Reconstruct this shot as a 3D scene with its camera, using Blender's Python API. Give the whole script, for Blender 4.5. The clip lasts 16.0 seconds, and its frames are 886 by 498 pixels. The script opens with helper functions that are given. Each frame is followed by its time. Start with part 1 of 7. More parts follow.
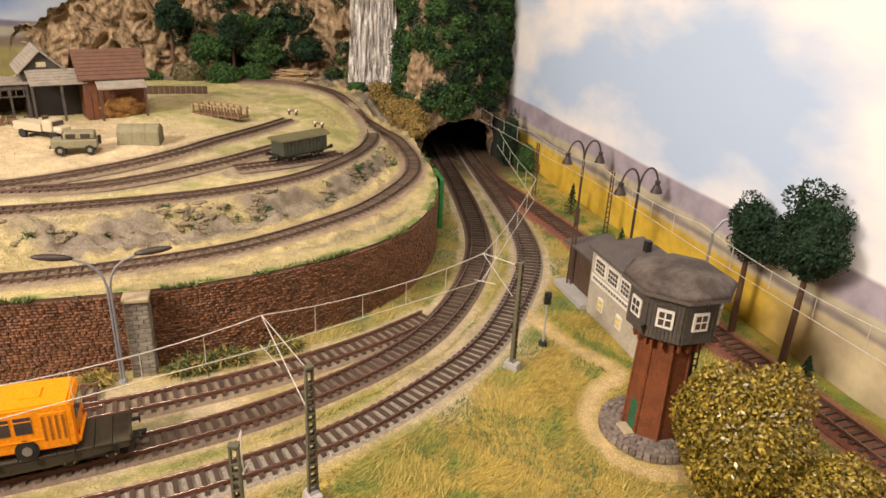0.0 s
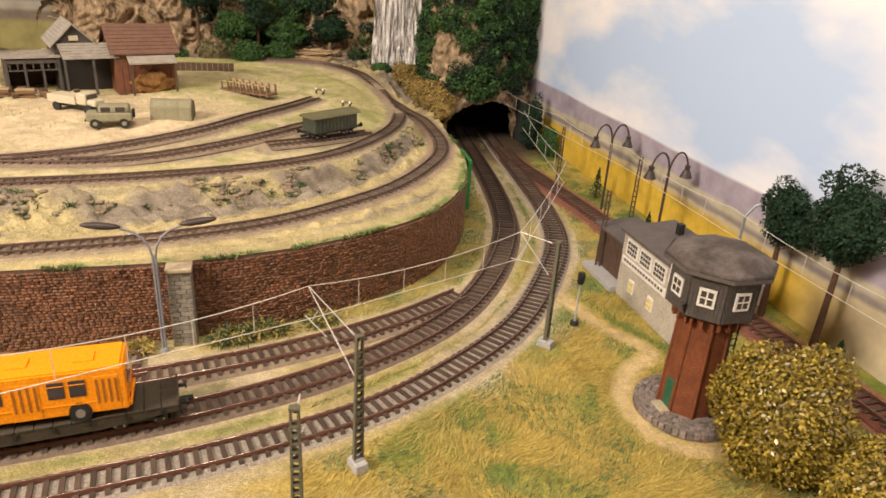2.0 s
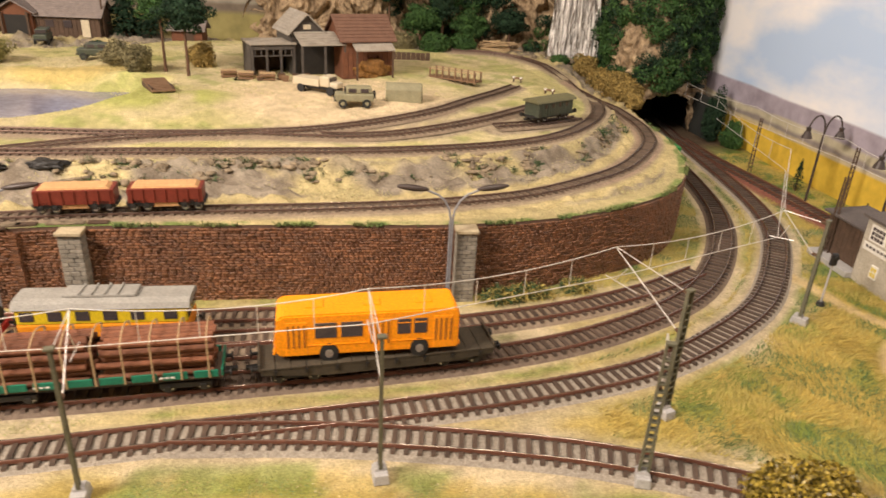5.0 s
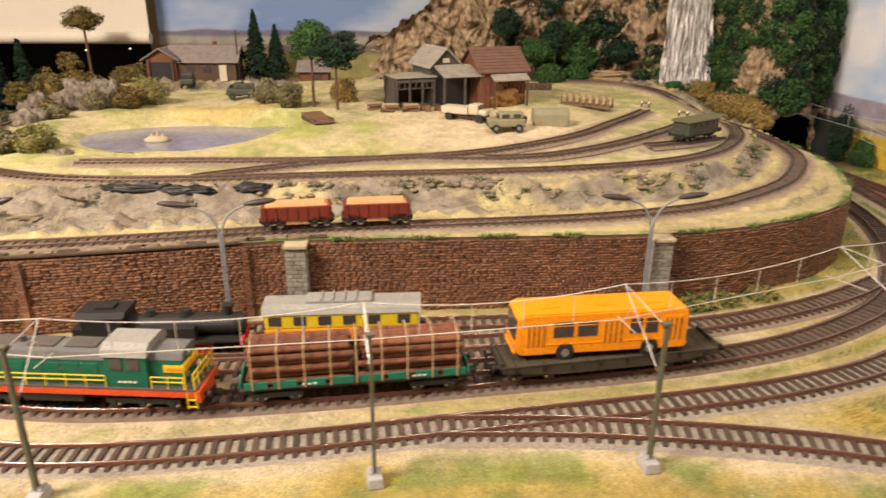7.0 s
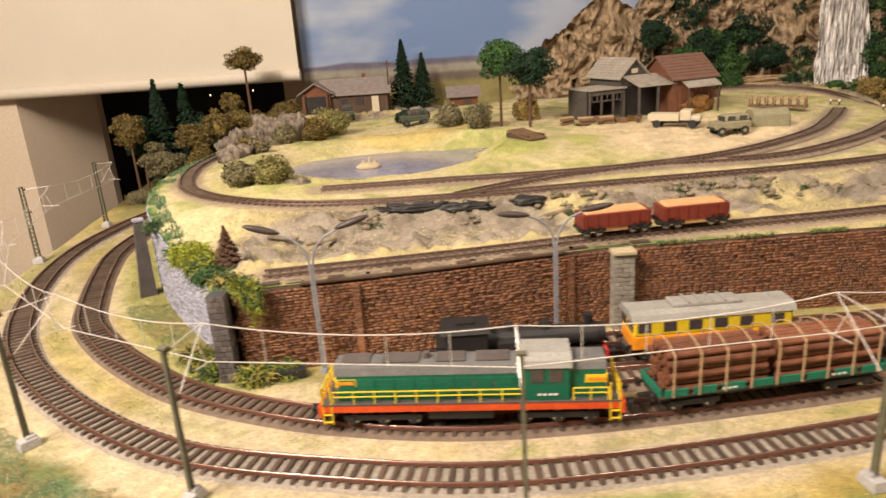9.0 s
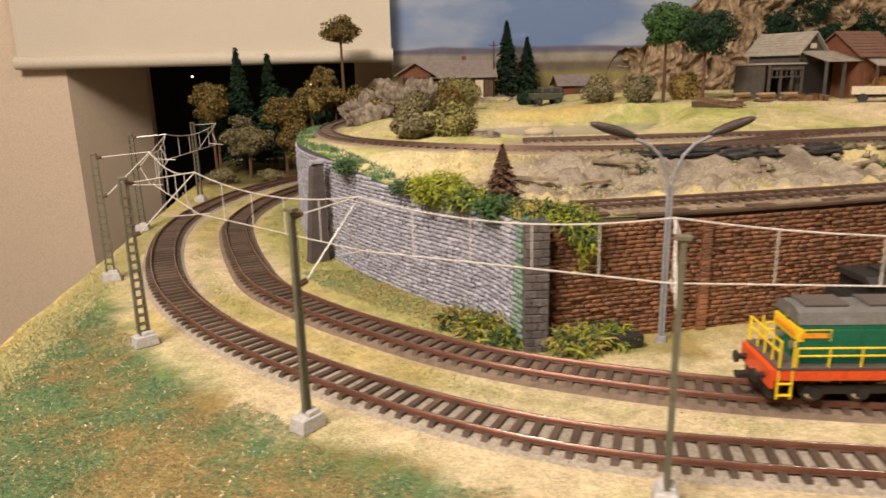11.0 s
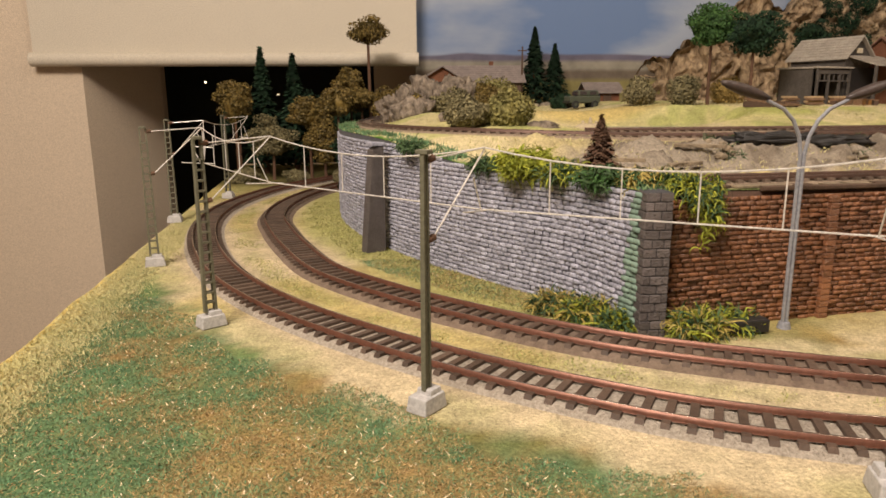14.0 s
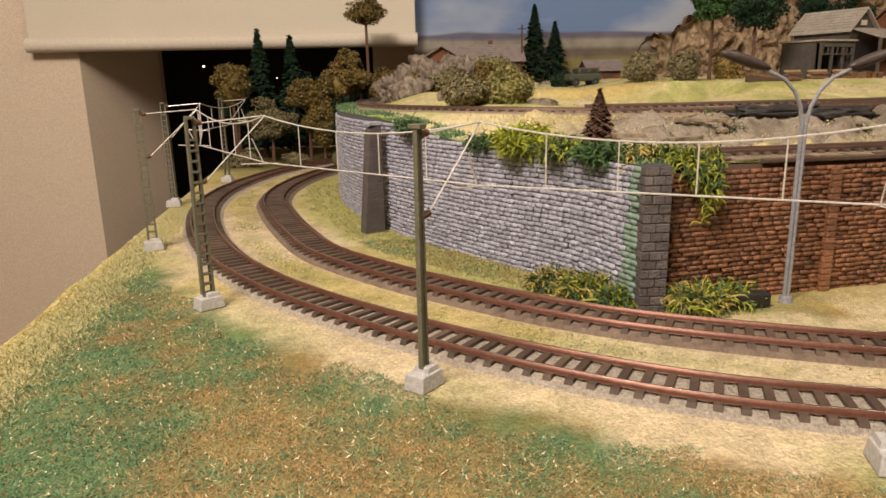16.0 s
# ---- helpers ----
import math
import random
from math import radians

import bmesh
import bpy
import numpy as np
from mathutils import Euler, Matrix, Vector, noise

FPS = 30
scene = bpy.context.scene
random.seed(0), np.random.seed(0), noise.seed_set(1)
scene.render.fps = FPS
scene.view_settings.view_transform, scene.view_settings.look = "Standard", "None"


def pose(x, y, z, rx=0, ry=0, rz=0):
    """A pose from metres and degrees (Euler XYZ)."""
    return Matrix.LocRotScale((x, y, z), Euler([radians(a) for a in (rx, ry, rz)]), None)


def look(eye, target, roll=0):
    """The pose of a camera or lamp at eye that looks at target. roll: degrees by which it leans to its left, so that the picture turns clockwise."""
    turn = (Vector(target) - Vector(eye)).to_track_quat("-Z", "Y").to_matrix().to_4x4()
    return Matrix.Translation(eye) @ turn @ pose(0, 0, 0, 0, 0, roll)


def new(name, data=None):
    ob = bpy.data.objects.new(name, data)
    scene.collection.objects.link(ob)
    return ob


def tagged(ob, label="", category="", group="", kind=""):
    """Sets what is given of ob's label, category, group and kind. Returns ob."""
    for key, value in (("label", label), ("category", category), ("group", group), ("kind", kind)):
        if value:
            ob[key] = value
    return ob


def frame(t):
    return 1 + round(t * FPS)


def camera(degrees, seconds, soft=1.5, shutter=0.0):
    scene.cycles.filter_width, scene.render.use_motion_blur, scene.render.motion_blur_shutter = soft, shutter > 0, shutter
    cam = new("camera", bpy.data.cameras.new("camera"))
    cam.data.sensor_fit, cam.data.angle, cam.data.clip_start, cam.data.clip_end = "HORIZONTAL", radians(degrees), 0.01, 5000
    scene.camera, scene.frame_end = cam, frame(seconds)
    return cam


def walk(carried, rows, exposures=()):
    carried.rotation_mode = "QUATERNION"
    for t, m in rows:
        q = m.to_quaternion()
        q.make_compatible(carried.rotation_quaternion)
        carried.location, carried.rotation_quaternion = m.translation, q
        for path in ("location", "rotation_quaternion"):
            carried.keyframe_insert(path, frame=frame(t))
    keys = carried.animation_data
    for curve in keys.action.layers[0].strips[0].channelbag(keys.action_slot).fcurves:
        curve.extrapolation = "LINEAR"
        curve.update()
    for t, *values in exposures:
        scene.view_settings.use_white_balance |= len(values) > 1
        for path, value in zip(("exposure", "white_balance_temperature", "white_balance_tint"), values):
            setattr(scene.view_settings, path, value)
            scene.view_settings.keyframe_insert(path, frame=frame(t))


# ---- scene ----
U = 0.0255  # one plan unit of the layout, in metres (H0: about 2.2 m at full size)
cam = camera(66.0, 16.0, soft=1.6, shutter=0.5)
PATH = [
    (0, (0.4025, -0.4819, 0.2967), (0.5332, -0.0387, 0.1058), 2.71),
    (0.5, (0.3952, -0.4855, 0.2985), (0.5293, -0.0433, 0.1075), 3.01),
    (1, (0.3900, -0.4874, 0.2981), (0.5231, -0.0469, 0.1026), 3.66),
    (1.5, (0.3866, -0.4868, 0.2979), (0.5148, -0.0468, 0.0979), 3.75),
    (2, (0.3767, -0.4831, 0.2909), (0.5028, -0.0426, 0.0906), 3.73),
    (2.5, (0.3586, -0.4817, 0.2893), (0.4795, -0.0406, 0.0873), 4.19),
    (3, (0.3373, -0.4863, 0.2848), (0.4479, -0.0431, 0.0814), 4.48),
    (3.5, (0.3172, -0.4843, 0.2795), (0.4176, -0.0413, 0.0705), 4.86),
    (4, (0.2923, -0.4924, 0.2764), (0.3785, -0.0478, 0.0646), 4.70),
    (4.2, (0.2773, -0.4950, 0.2772), (0.3578, -0.0493, 0.0653), 4.62),
    (6.3, (0.1488, -0.5206, 0.2698), (0.1957, -0.0559, 0.0913), 0.98),
    (6.5, (0.1367, -0.5228, 0.2670), (0.1815, -0.0570, 0.0909), 0.86),
    (7, (0.0977, -0.5217, 0.2576), (0.1255, -0.0550, 0.0803), 0.39),
    (7.5, (0.0552, -0.5167, 0.2516), (0.0753, -0.0499, 0.0734), 0.32),
    (8, (-0.0030, -0.5119, 0.2490), (0.0114, -0.0421, 0.0784), 0.43),
    (8.5, (-0.0662, -0.5019, 0.2408), (-0.0647, -0.0293, 0.0777), -2.00),
    (9, (-0.1380, -0.4990, 0.2380), (-0.1110, 1.4040, -0.3770), -3.80),
    (9.5, (-0.1980, -0.4770, 0.2160), (-0.1440, 1.4270, -0.3940), -4.60),
    (10, (-0.2690, -0.4400, 0.1950), (-0.1850, 1.4720, -0.3860), -3.50),
    (10.2, (-0.2930, -0.4210, 0.1800), (-0.1820, 1.4960, -0.3790), -2.30),
    (12.3, (-0.4150, -0.3520, 0.1230), (-0.2770, 1.5880, -0.3410), -0.80),
    (12.5, (-0.4170, -0.3490, 0.1190), (-0.2740, 1.5930, -0.3390), -0.60),
    (13, (-0.4190, -0.3470, 0.1160), (-0.2540, 1.6000, -0.3130), -0.70),
    (13.5, (-0.4180, -0.3450, 0.1150), (-0.2500, 1.6040, -0.2990), -0.10),
    (14, (-0.4180, -0.3420, 0.1100), (-0.2590, 1.6050, -0.3210), -0.30),
    (14.5, (-0.4160, -0.3400, 0.1080), (-0.2640, 1.6030, -0.3380), -0.70),
    (15, (-0.4160, -0.3410, 0.1080), (-0.2700, 1.5990, -0.3570), -0.90),
    (15.5, (-0.4150, -0.3400, 0.1070), (-0.2710, 1.5980, -0.3650), -1.10),
    (16, (-0.4150, -0.3400, 0.1070), (-0.2680, 1.5960, -0.3720), -1.20),
]
walk(cam, [(t, look(eye, target, roll)) for t, eye, target, roll in PATH],
     exposures=[(0.0, 0.2), (4.0, 0.18), (6.5, 0.15), (8.0, 0.12), (9.5, 0.04), (12.5, -0.4), (16.0, -0.38)])

# ---- light: a warm room with ceiling lamps, faint warm fill added by the world ----
world = bpy.data.worlds.new("room_light")
scene.world = world
world.use_nodes = True
world.node_tree.nodes["Background"].inputs[0].default_value = (1.0, 0.86, 0.68, 1)
world.node_tree.nodes["Background"].inputs[1].default_value = 0.045


def area_lamp(name, at, aim, watts, w, h, colour):
    d = bpy.data.lights.new(name, "AREA")
    d.shape, d.size, d.size_y, d.energy, d.color = "RECTANGLE", w, h, watts, colour
    ob = new(name, d)
    ob.matrix_world = look([v * U for v in at], [v * U for v in aim])
    return ob


area_lamp("ceiling_lamp_main", (-33, -25, 40), (-12, 2, 0), 37, 0.45, 0.35, (1.0, 0.845, 0.715))
area_lamp("ceiling_lamp_second", (14, -14, 50), (22, 8, 2), 9.5, 0.45, 0.35, (1.0, 0.86, 0.74))


# ---- materials ----
def ramp(nt, pts):
    r = nt.nodes.new("ShaderNodeValToRGB")
    while len(r.color_ramp.elements) < len(pts):
        r.color_ramp.elements.new(0.5)
    for e, (p, c) in zip(r.color_ramp.elements, pts):
        e.position, e.color = p, (*c, 1)
    return r


def noise_node(nt, scale, detail=5, rough=0.6, vec=None):
    n = nt.nodes.new("ShaderNodeTexNoise")
    n.inputs["Scale"].default_value, n.inputs["Detail"].default_value, n.inputs["Roughness"].default_value = scale / U, detail, rough
    nt.links.new(vec, n.inputs["Vector"])
    return n


def mat(name, c1, c2=None, size=0.6, rough=0.8, bump=0.4, fine=0.06, metal=0.0, spread=0.25, vary=0.0, spec=0.35, stretch=None, relief=0.05):
    """Two colours mixed in patches of about size, with a fine grain, all by world position."""
    m = bpy.data.materials.new(name)
    m.use_nodes = True
    nt = m.node_tree
    b = nt.nodes["Principled BSDF"]
    geo = nt.nodes.new("ShaderNodeNewGeometry")
    vec = geo.outputs["Position"]
    if stretch:
        mp = nt.nodes.new("ShaderNodeMapping")
        mp.inputs["Scale"].default_value = stretch
        nt.links.new(vec, mp.inputs["Vector"])
        vec = mp.outputs["Vector"]
    c2 = c2 or tuple(v * 0.7 for v in c1)
    n1 = noise_node(nt, 1 / size, 4, 0.65, vec)
    r1 = ramp(nt, [(0.5 - spread, c1), (0.5 + spread, c2)])
    nt.links.new(n1.outputs["Fac"], r1.inputs["Fac"])
    n2 = noise_node(nt, 1 / fine, 3, 0.7, vec)
    r2 = ramp(nt, [(0.25, (0.72, 0.72, 0.72)), (0.75, (1.25, 1.25, 1.25))])
    nt.links.new(n2.outputs["Fac"], r2.inputs["Fac"])
    mx = nt.nodes.new("ShaderNodeMix")
    mx.data_type, mx.blend_type = "RGBA", "MULTIPLY"
    mx.inputs["Factor"].default_value = 1.0
    nt.links.new(r1.outputs["Color"], mx.inputs["A"])
    nt.links.new(r2.outputs["Color"], mx.inputs["B"])
    out = mx.outputs["Result"]
    if vary:
        oi, gi = nt.nodes.new("ShaderNodeObjectInfo"), geo.outputs["Random Per Island"]
        add = nt.nodes.new("ShaderNodeMath")
        add.operation = "ADD"
        nt.links.new(oi.outputs["Random"], add.inputs[0])
        nt.links.new(gi, add.inputs[1])
        fr = nt.nodes.new("ShaderNodeMath")
        fr.operation = "FRACT"
        nt.links.new(add.outputs[0], fr.inputs[0])
        rr = ramp(nt, [(0.0, (1 - vary,) * 3), (1.0, (1 + vary,) * 3)])
        nt.links.new(fr.outputs[0], rr.inputs["Fac"])
        m2 = nt.nodes.new("ShaderNodeMix")
        m2.data_type, m2.blend_type = "RGBA", "MULTIPLY"
        m2.inputs["Factor"].default_value = 1.0
        nt.links.new(out, m2.inputs["A"])
        nt.links.new(rr.outputs["Color"], m2.inputs["B"])
        out = m2.outputs["Result"]
    nt.links.new(out, b.inputs["Base Color"])
    b.inputs["Roughness"].default_value, b.inputs["Metallic"].default_value = rough, metal
    b.inputs["Specular IOR Level"].default_value = spec
    if bump:
        bp = nt.nodes.new("ShaderNodeBump")
        bp.inputs["Strength"].default_value, bp.inputs["Distance"].default_value = bump, relief * U
        nt.links.new(n2.outputs["Fac"], bp.inputs["Height"])
        nt.links.new(bp.outputs["Normal"], b.inputs["Normal"])
    return m


def zone_mat(name, rough=0.95):
    """Scenery ground: zone colours laid on the mesh, with fine turf grain and flecks."""
    m = bpy.data.materials.new(name)
    m.use_nodes = True
    nt = m.node_tree
    b = nt.nodes["Principled BSDF"]
    at = nt.nodes.new("ShaderNodeAttribute")
    at.attribute_name = "zone"
    geo = nt.nodes.new("ShaderNodeNewGeometry")
    out = at.outputs["Color"]
    for scale, lo, hi, a, c in ((1 / 0.05, 0.3, 0.7, 0.7, 1.3), (1 / 0.4, 0.3, 0.7, 0.8, 1.2), (1 / 2.2, 0.35, 0.65, 0.86, 1.14)):
        n = noise_node(nt, scale, 4, 0.7, geo.outputs["Position"])
        r = ramp(nt, [(lo, (a, a, a)), (hi, (c, c, c))])
        nt.links.new(n.outputs["Fac"], r.inputs["Fac"])
        mx = nt.nodes.new("ShaderNodeMix")
        mx.data_type, mx.blend_type = "RGBA", "MULTIPLY"
        mx.inputs["Factor"].default_value = 1.0
        nt.links.new(out, mx.inputs["A"])
        nt.links.new(r.outputs["Color"], mx.inputs["B"])
        out = mx.outputs["Result"]
    nt.links.new(out, b.inputs["Base Color"])
    b.inputs["Roughness"].default_value = rough
    b.inputs["Specular IOR Level"].default_value = 0.15
    n = noise_node(nt, 1 / 0.07, 4, 0.7, geo.outputs["Position"])
    bp = nt.nodes.new("ShaderNodeBump")
    bp.inputs["Strength"].default_value, bp.inputs["Distance"].default_value = 0.8, 0.08 * U
    nt.links.new(n.outputs["Fac"], bp.inputs["Height"])
    nt.links.new(bp.outputs["Normal"], b.inputs["Normal"])
    return m


M = {
    "rail": mat("rusty_rail", (0.115, 0.048, 0.03), (0.17, 0.075, 0.05), 0.5, 0.4, 0.1, metal=0.4),
    "rail_dark": mat("dark_brown_rail", (0.075, 0.045, 0.032), (0.11, 0.062, 0.045), 0.5, 0.45, 0.1, metal=0.4),
    "railtop": mat("worn_rail_head", (0.55, 0.48, 0.42), (0.4, 0.3, 0.25), 0.5, 0.25, 0.0, metal=0.9),
    "sleeper": mat("dark_brown_sleeper", (0.06, 0.042, 0.032), (0.105, 0.07, 0.05), 0.5, 0.6, 0.3, vary=0.25),
    "sleeper_brown": mat("mid_brown_sleeper", (0.1, 0.07, 0.05), (0.15, 0.11, 0.08), 0.5, 0.7, 0.3, vary=0.25),
    "ballast": mat("grey_ballast", (0.56, 0.495, 0.41), (0.28, 0.24, 0.19), 0.07, 0.95, 1.0, 0.05, relief=0.1),
    "ballast_dark": mat("dark_ballast", (0.24, 0.18, 0.135), (0.13, 0.095, 0.07), 0.25, 0.95, 0.9, 0.05),
    "ballast_earth": mat("earth_brown_ballast", (0.33, 0.255, 0.18), (0.2, 0.15, 0.105), 0.25, 0.95, 0.9, 0.05),
    "ballast_red": mat("red_brown_ballast", (0.27, 0.1, 0.065), (0.15, 0.06, 0.042), 0.25, 0.95, 0.9, 0.05),
    "brick": mat("red_brown_stone", (0.3, 0.125, 0.05), (0.135, 0.056, 0.025), 0.7, 0.42, 1.0, 0.05, vary=0.3, spec=0.8),
    "mortar": mat("dark_mortar", (0.09, 0.048, 0.03), (0.06, 0.034, 0.023), 0.4, 0.9, 0.4),
    "greystone": mat("grey_block_stone", (0.56, 0.565, 0.66), (0.24, 0.243, 0.3), 0.12, 0.6, 1.0, 0.05, vary=0.2),
    "greymortar": mat("grey_mortar", (0.075, 0.075, 0.08), (0.05, 0.05, 0.055), 0.4, 0.9, 0.4),
    "pierstone": mat("dark_grey_block_stone", (0.15, 0.13, 0.125), (0.085, 0.072, 0.068), 0.4, 0.7, 0.9, 0.05, vary=0.25),
    "earth": mat("dark_earth", (0.1, 0.085, 0.04), (0.06, 0.05, 0.03), 0.6, 0.9, 0.8),
    "pillar": mat("pale_pillar_stone", (0.34, 0.31, 0.25), (0.2, 0.18, 0.15), 0.35, 0.8, 0.7, 0.06, vary=0.2),
    "cap": mat("sandy_cap_stone", (0.5, 0.42, 0.27), (0.4, 0.33, 0.22), 0.5, 0.85, 0.4),
    "wood_dark": mat("dark_weathered_wood", (0.12, 0.075, 0.05), (0.07, 0.045, 0.03), 0.4, 0.8, 0.5),
    "wood": mat("brown_wood", (0.25, 0.15, 0.085), (0.15, 0.09, 0.05), 0.4, 0.75, 0.5),
    "wood_pale": mat("pale_wood", (0.5, 0.36, 0.2), (0.36, 0.25, 0.14), 0.4, 0.75, 0.4),
    "log": mat("bark_brown_log", (0.23, 0.088, 0.042), (0.13, 0.05, 0.027), 0.25, 0.6, 0.6, vary=0.3),
    "log_end": mat("cut_log_end", (0.14, 0.06, 0.04), (0.08, 0.04, 0.03), 0.15, 0.7, 0.3),
    "green": mat("glossy_green_paint", (0.006, 0.14, 0.08), (0.005, 0.1, 0.06), 1.5, 0.32, 0.05, spec=0.5),
    "teal": mat("teal_green_paint", (0.015, 0.2, 0.12), (0.01, 0.14, 0.085), 0.8, 0.4, 0.1, spec=0.5),
    "grey_roof": mat("grey_plastic_roof", (0.34, 0.33, 0.3), (0.26, 0.25, 0.225), 0.8, 0.5, 0.1),
    "dark_panel": mat("dark_grey_panel", (0.12, 0.1, 0.09), (0.08, 0.07, 0.065), 0.6, 0.5, 0.1),
    "red_strip": mat("orange_red_paint", (0.75, 0.1, 0.02), (0.62, 0.07, 0.015), 1.0, 0.35, 0.05, spec=0.5),
    "yellow": mat("yellow_paint", (0.78, 0.58, 0.03), (0.7, 0.5, 0.02), 1.0, 0.35, 0.05, spec=0.5),
    "orange": mat("orange_plastic", (0.95, 0.34, 0.008), (0.9, 0.3, 0.007), 2.0, 0.3, 0.03, spec=0.5),
    "loco_roof": mat("dark_grey_loco_roof", (0.17, 0.17, 0.165), (0.11, 0.11, 0.105), 0.6, 0.3, 0.15, spec=0.5),
    "orange_dark": mat("brown_orange_door_pane", (0.42, 0.15, 0.02), (0.3, 0.11, 0.02), 0.5, 0.25, 0.0, spec=0.5),
    "leaf_wood": mat("dull_olive_foliage", (0.22, 0.15, 0.04), (0.075, 0.062, 0.02), 0.4, 0.6, 0.0, vary=0.6, spec=0.3),
    "amber": mat("amber_paint", (0.85, 0.32, 0.02), (0.75, 0.26, 0.02), 1.0, 0.35, 0.05),
    "black": mat("black_plastic", (0.018, 0.017, 0.017), (0.03, 0.028, 0.026), 0.5, 0.45, 0.15),
    "tyre": mat("black_rubber", (0.02, 0.02, 0.02), (0.03, 0.03, 0.03), 0.3, 0.7, 0.1),
    "chrome": mat("bright_metal", (0.75, 0.74, 0.72), (0.6, 0.6, 0.6), 0.4, 0.3, 0.0, metal=0.9),
    "glass": mat("dark_window", (0.05, 0.045, 0.045), (0.08, 0.06, 0.06), 0.6, 0.1, 0.0, spec=0.6),
    "deck": mat("olive_grey_deck", (0.075, 0.06, 0.038), (0.045, 0.037, 0.026), 0.5, 0.75, 0.4),
    "olive": mat("olive_paint", (0.17, 0.16, 0.085), (0.12, 0.115, 0.06), 0.6, 0.6, 0.2),
    "olive_pale": mat("pale_olive_canvas", (0.32, 0.3, 0.19), (0.25, 0.23, 0.14), 0.6, 0.75, 0.3),
    "cream": mat("cream_paint", (0.62, 0.55, 0.4), (0.52, 0.45, 0.32), 0.6, 0.6, 0.2),
    "dark_green": mat("dark_green_paint", (0.05, 0.065, 0.045), (0.08, 0.085, 0.06), 0.5, 0.5, 0.2),
    "maroon": mat("maroon_wagon_paint", (0.2, 0.035, 0.02), (0.15, 0.03, 0.018), 0.6, 0.5, 0.2),
    "tan_load": mat("tan_wagon_load", (0.62, 0.36, 0.17), (0.5, 0.29, 0.13), 0.5, 0.9, 0.4),
    "mast": mat("olive_mast_paint", (0.15, 0.145, 0.1), (0.11, 0.105, 0.07), 0.5, 0.55, 0.1),
    "concrete": mat("pale_grey_plastic", (0.45, 0.44, 0.43), (0.36, 0.35, 0.34), 0.6, 0.6, 0.1),
    "wire": mat("bright_contact_wire", (0.75, 0.72, 0.68), (0.65, 0.62, 0.58), 0.5, 0.35, 0.0, metal=0.3),
    "lamp_grey": mat("grey_lamp_post", (0.36, 0.37, 0.4), (0.28, 0.29, 0.32), 0.6, 0.4, 0.05, metal=0.3),
    "lamp_head": mat("brown_black_lamp_head", (0.07, 0.05, 0.045), (0.05, 0.04, 0.035), 0.4, 0.4, 0.1),
    "plaster": mat("pale_grey_plaster", (0.52, 0.48, 0.4), (0.4, 0.36, 0.29), 0.5, 0.85, 0.3),
    "white": mat("white_paint", (0.8, 0.78, 0.72), (0.72, 0.7, 0.65), 0.8, 0.6, 0.1),
    "slate": mat("grey_brown_felt_roof", (0.13, 0.11, 0.1), (0.09, 0.075, 0.07), 0.5, 0.85, 0.3),
    "tank_felt": mat("stained_grey_felt_roof", (0.14, 0.118, 0.105), (0.06, 0.048, 0.042), 0.75, 0.8, 0.3, spread=0.12),
    "plank_grey": mat("grey_weathered_boards", (0.105, 0.092, 0.08), (0.06, 0.052, 0.046), 0.3, 0.8, 0.4),
    "tin": mat("pale_tin_roof", (0.42, 0.38, 0.32), (0.26, 0.23, 0.19), 0.35, 0.65, 0.3),
    "cabin_roof": mat("pinkish_grey_shingle", (0.29, 0.245, 0.225), (0.19, 0.16, 0.148), 0.35, 0.75, 0.3),
    "brown_roof": mat("red_brown_shingle", (0.2, 0.11, 0.075), (0.14, 0.075, 0.052), 0.4, 0.8, 0.4),
    "brick_red": mat("orange_red_brick", (0.25, 0.08, 0.03), (0.14, 0.045, 0.02), 0.4, 0.7, 0.5),
    "rust": mat("rust_red_boards", (0.2, 0.08, 0.04), (0.13, 0.055, 0.03), 0.3, 0.8, 0.4),
    "door_green": mat("green_door_paint", (0.03, 0.13, 0.07), (0.02, 0.1, 0.05), 0.5, 0.5, 0.1),
    "plinth": mat("grey_cobble_plinth", (0.3, 0.25, 0.215), (0.14, 0.115, 0.1), 0.15, 0.85, 0.9, 0.07, vary=0.35),
    # dark second tone stands in for shade in the rock's folds
    "rock": mat("tan_crumpled_rock", (0.56, 0.42, 0.26), (0.14, 0.09, 0.05), 0.4, 0.85, 1.0, 0.3, spread=0.2, stretch=(1, 1, 0.6), relief=0.3),
    "hay": mat("golden_hay", (0.36, 0.18, 0.045), (0.16, 0.08, 0.03), 0.2, 0.9, 1.0, 0.08, vary=0.3, relief=0.15),
    "vine": mat("lime_vine_strand", (0.4, 0.4, 0.03), (0.16, 0.2, 0.03), 0.3, 0.7, 0.0, vary=0.4),
    "vine_dark": mat("dark_green_vine_strand", (0.06, 0.11, 0.035), (0.03, 0.06, 0.025), 0.3, 0.7, 0.0, vary=0.4),
    "straw": mat("dry_straw_strand", (0.5, 0.36, 0.1), (0.2, 0.19, 0.05), 0.3, 0.8, 0.0, vary=0.4),
    "fleck": mat("cream_flock_fleck", (0.8, 0.72, 0.52), (0.6, 0.42, 0.22), 0.5, 0.5, 0.0, vary=0.3, spec=0.5),
    "flock_green": mat("green_flock", (0.075, 0.2, 0.1), (0.17, 0.22, 0.1), 0.4, 0.75, 0.0, vary=0.4, spec=0.3),
    "rock_grey": mat("grey_brown_rock", (0.38, 0.3, 0.2), (0.1, 0.08, 0.055), 0.5, 0.85, 1.0, 0.22, spread=0.22, relief=0.12),
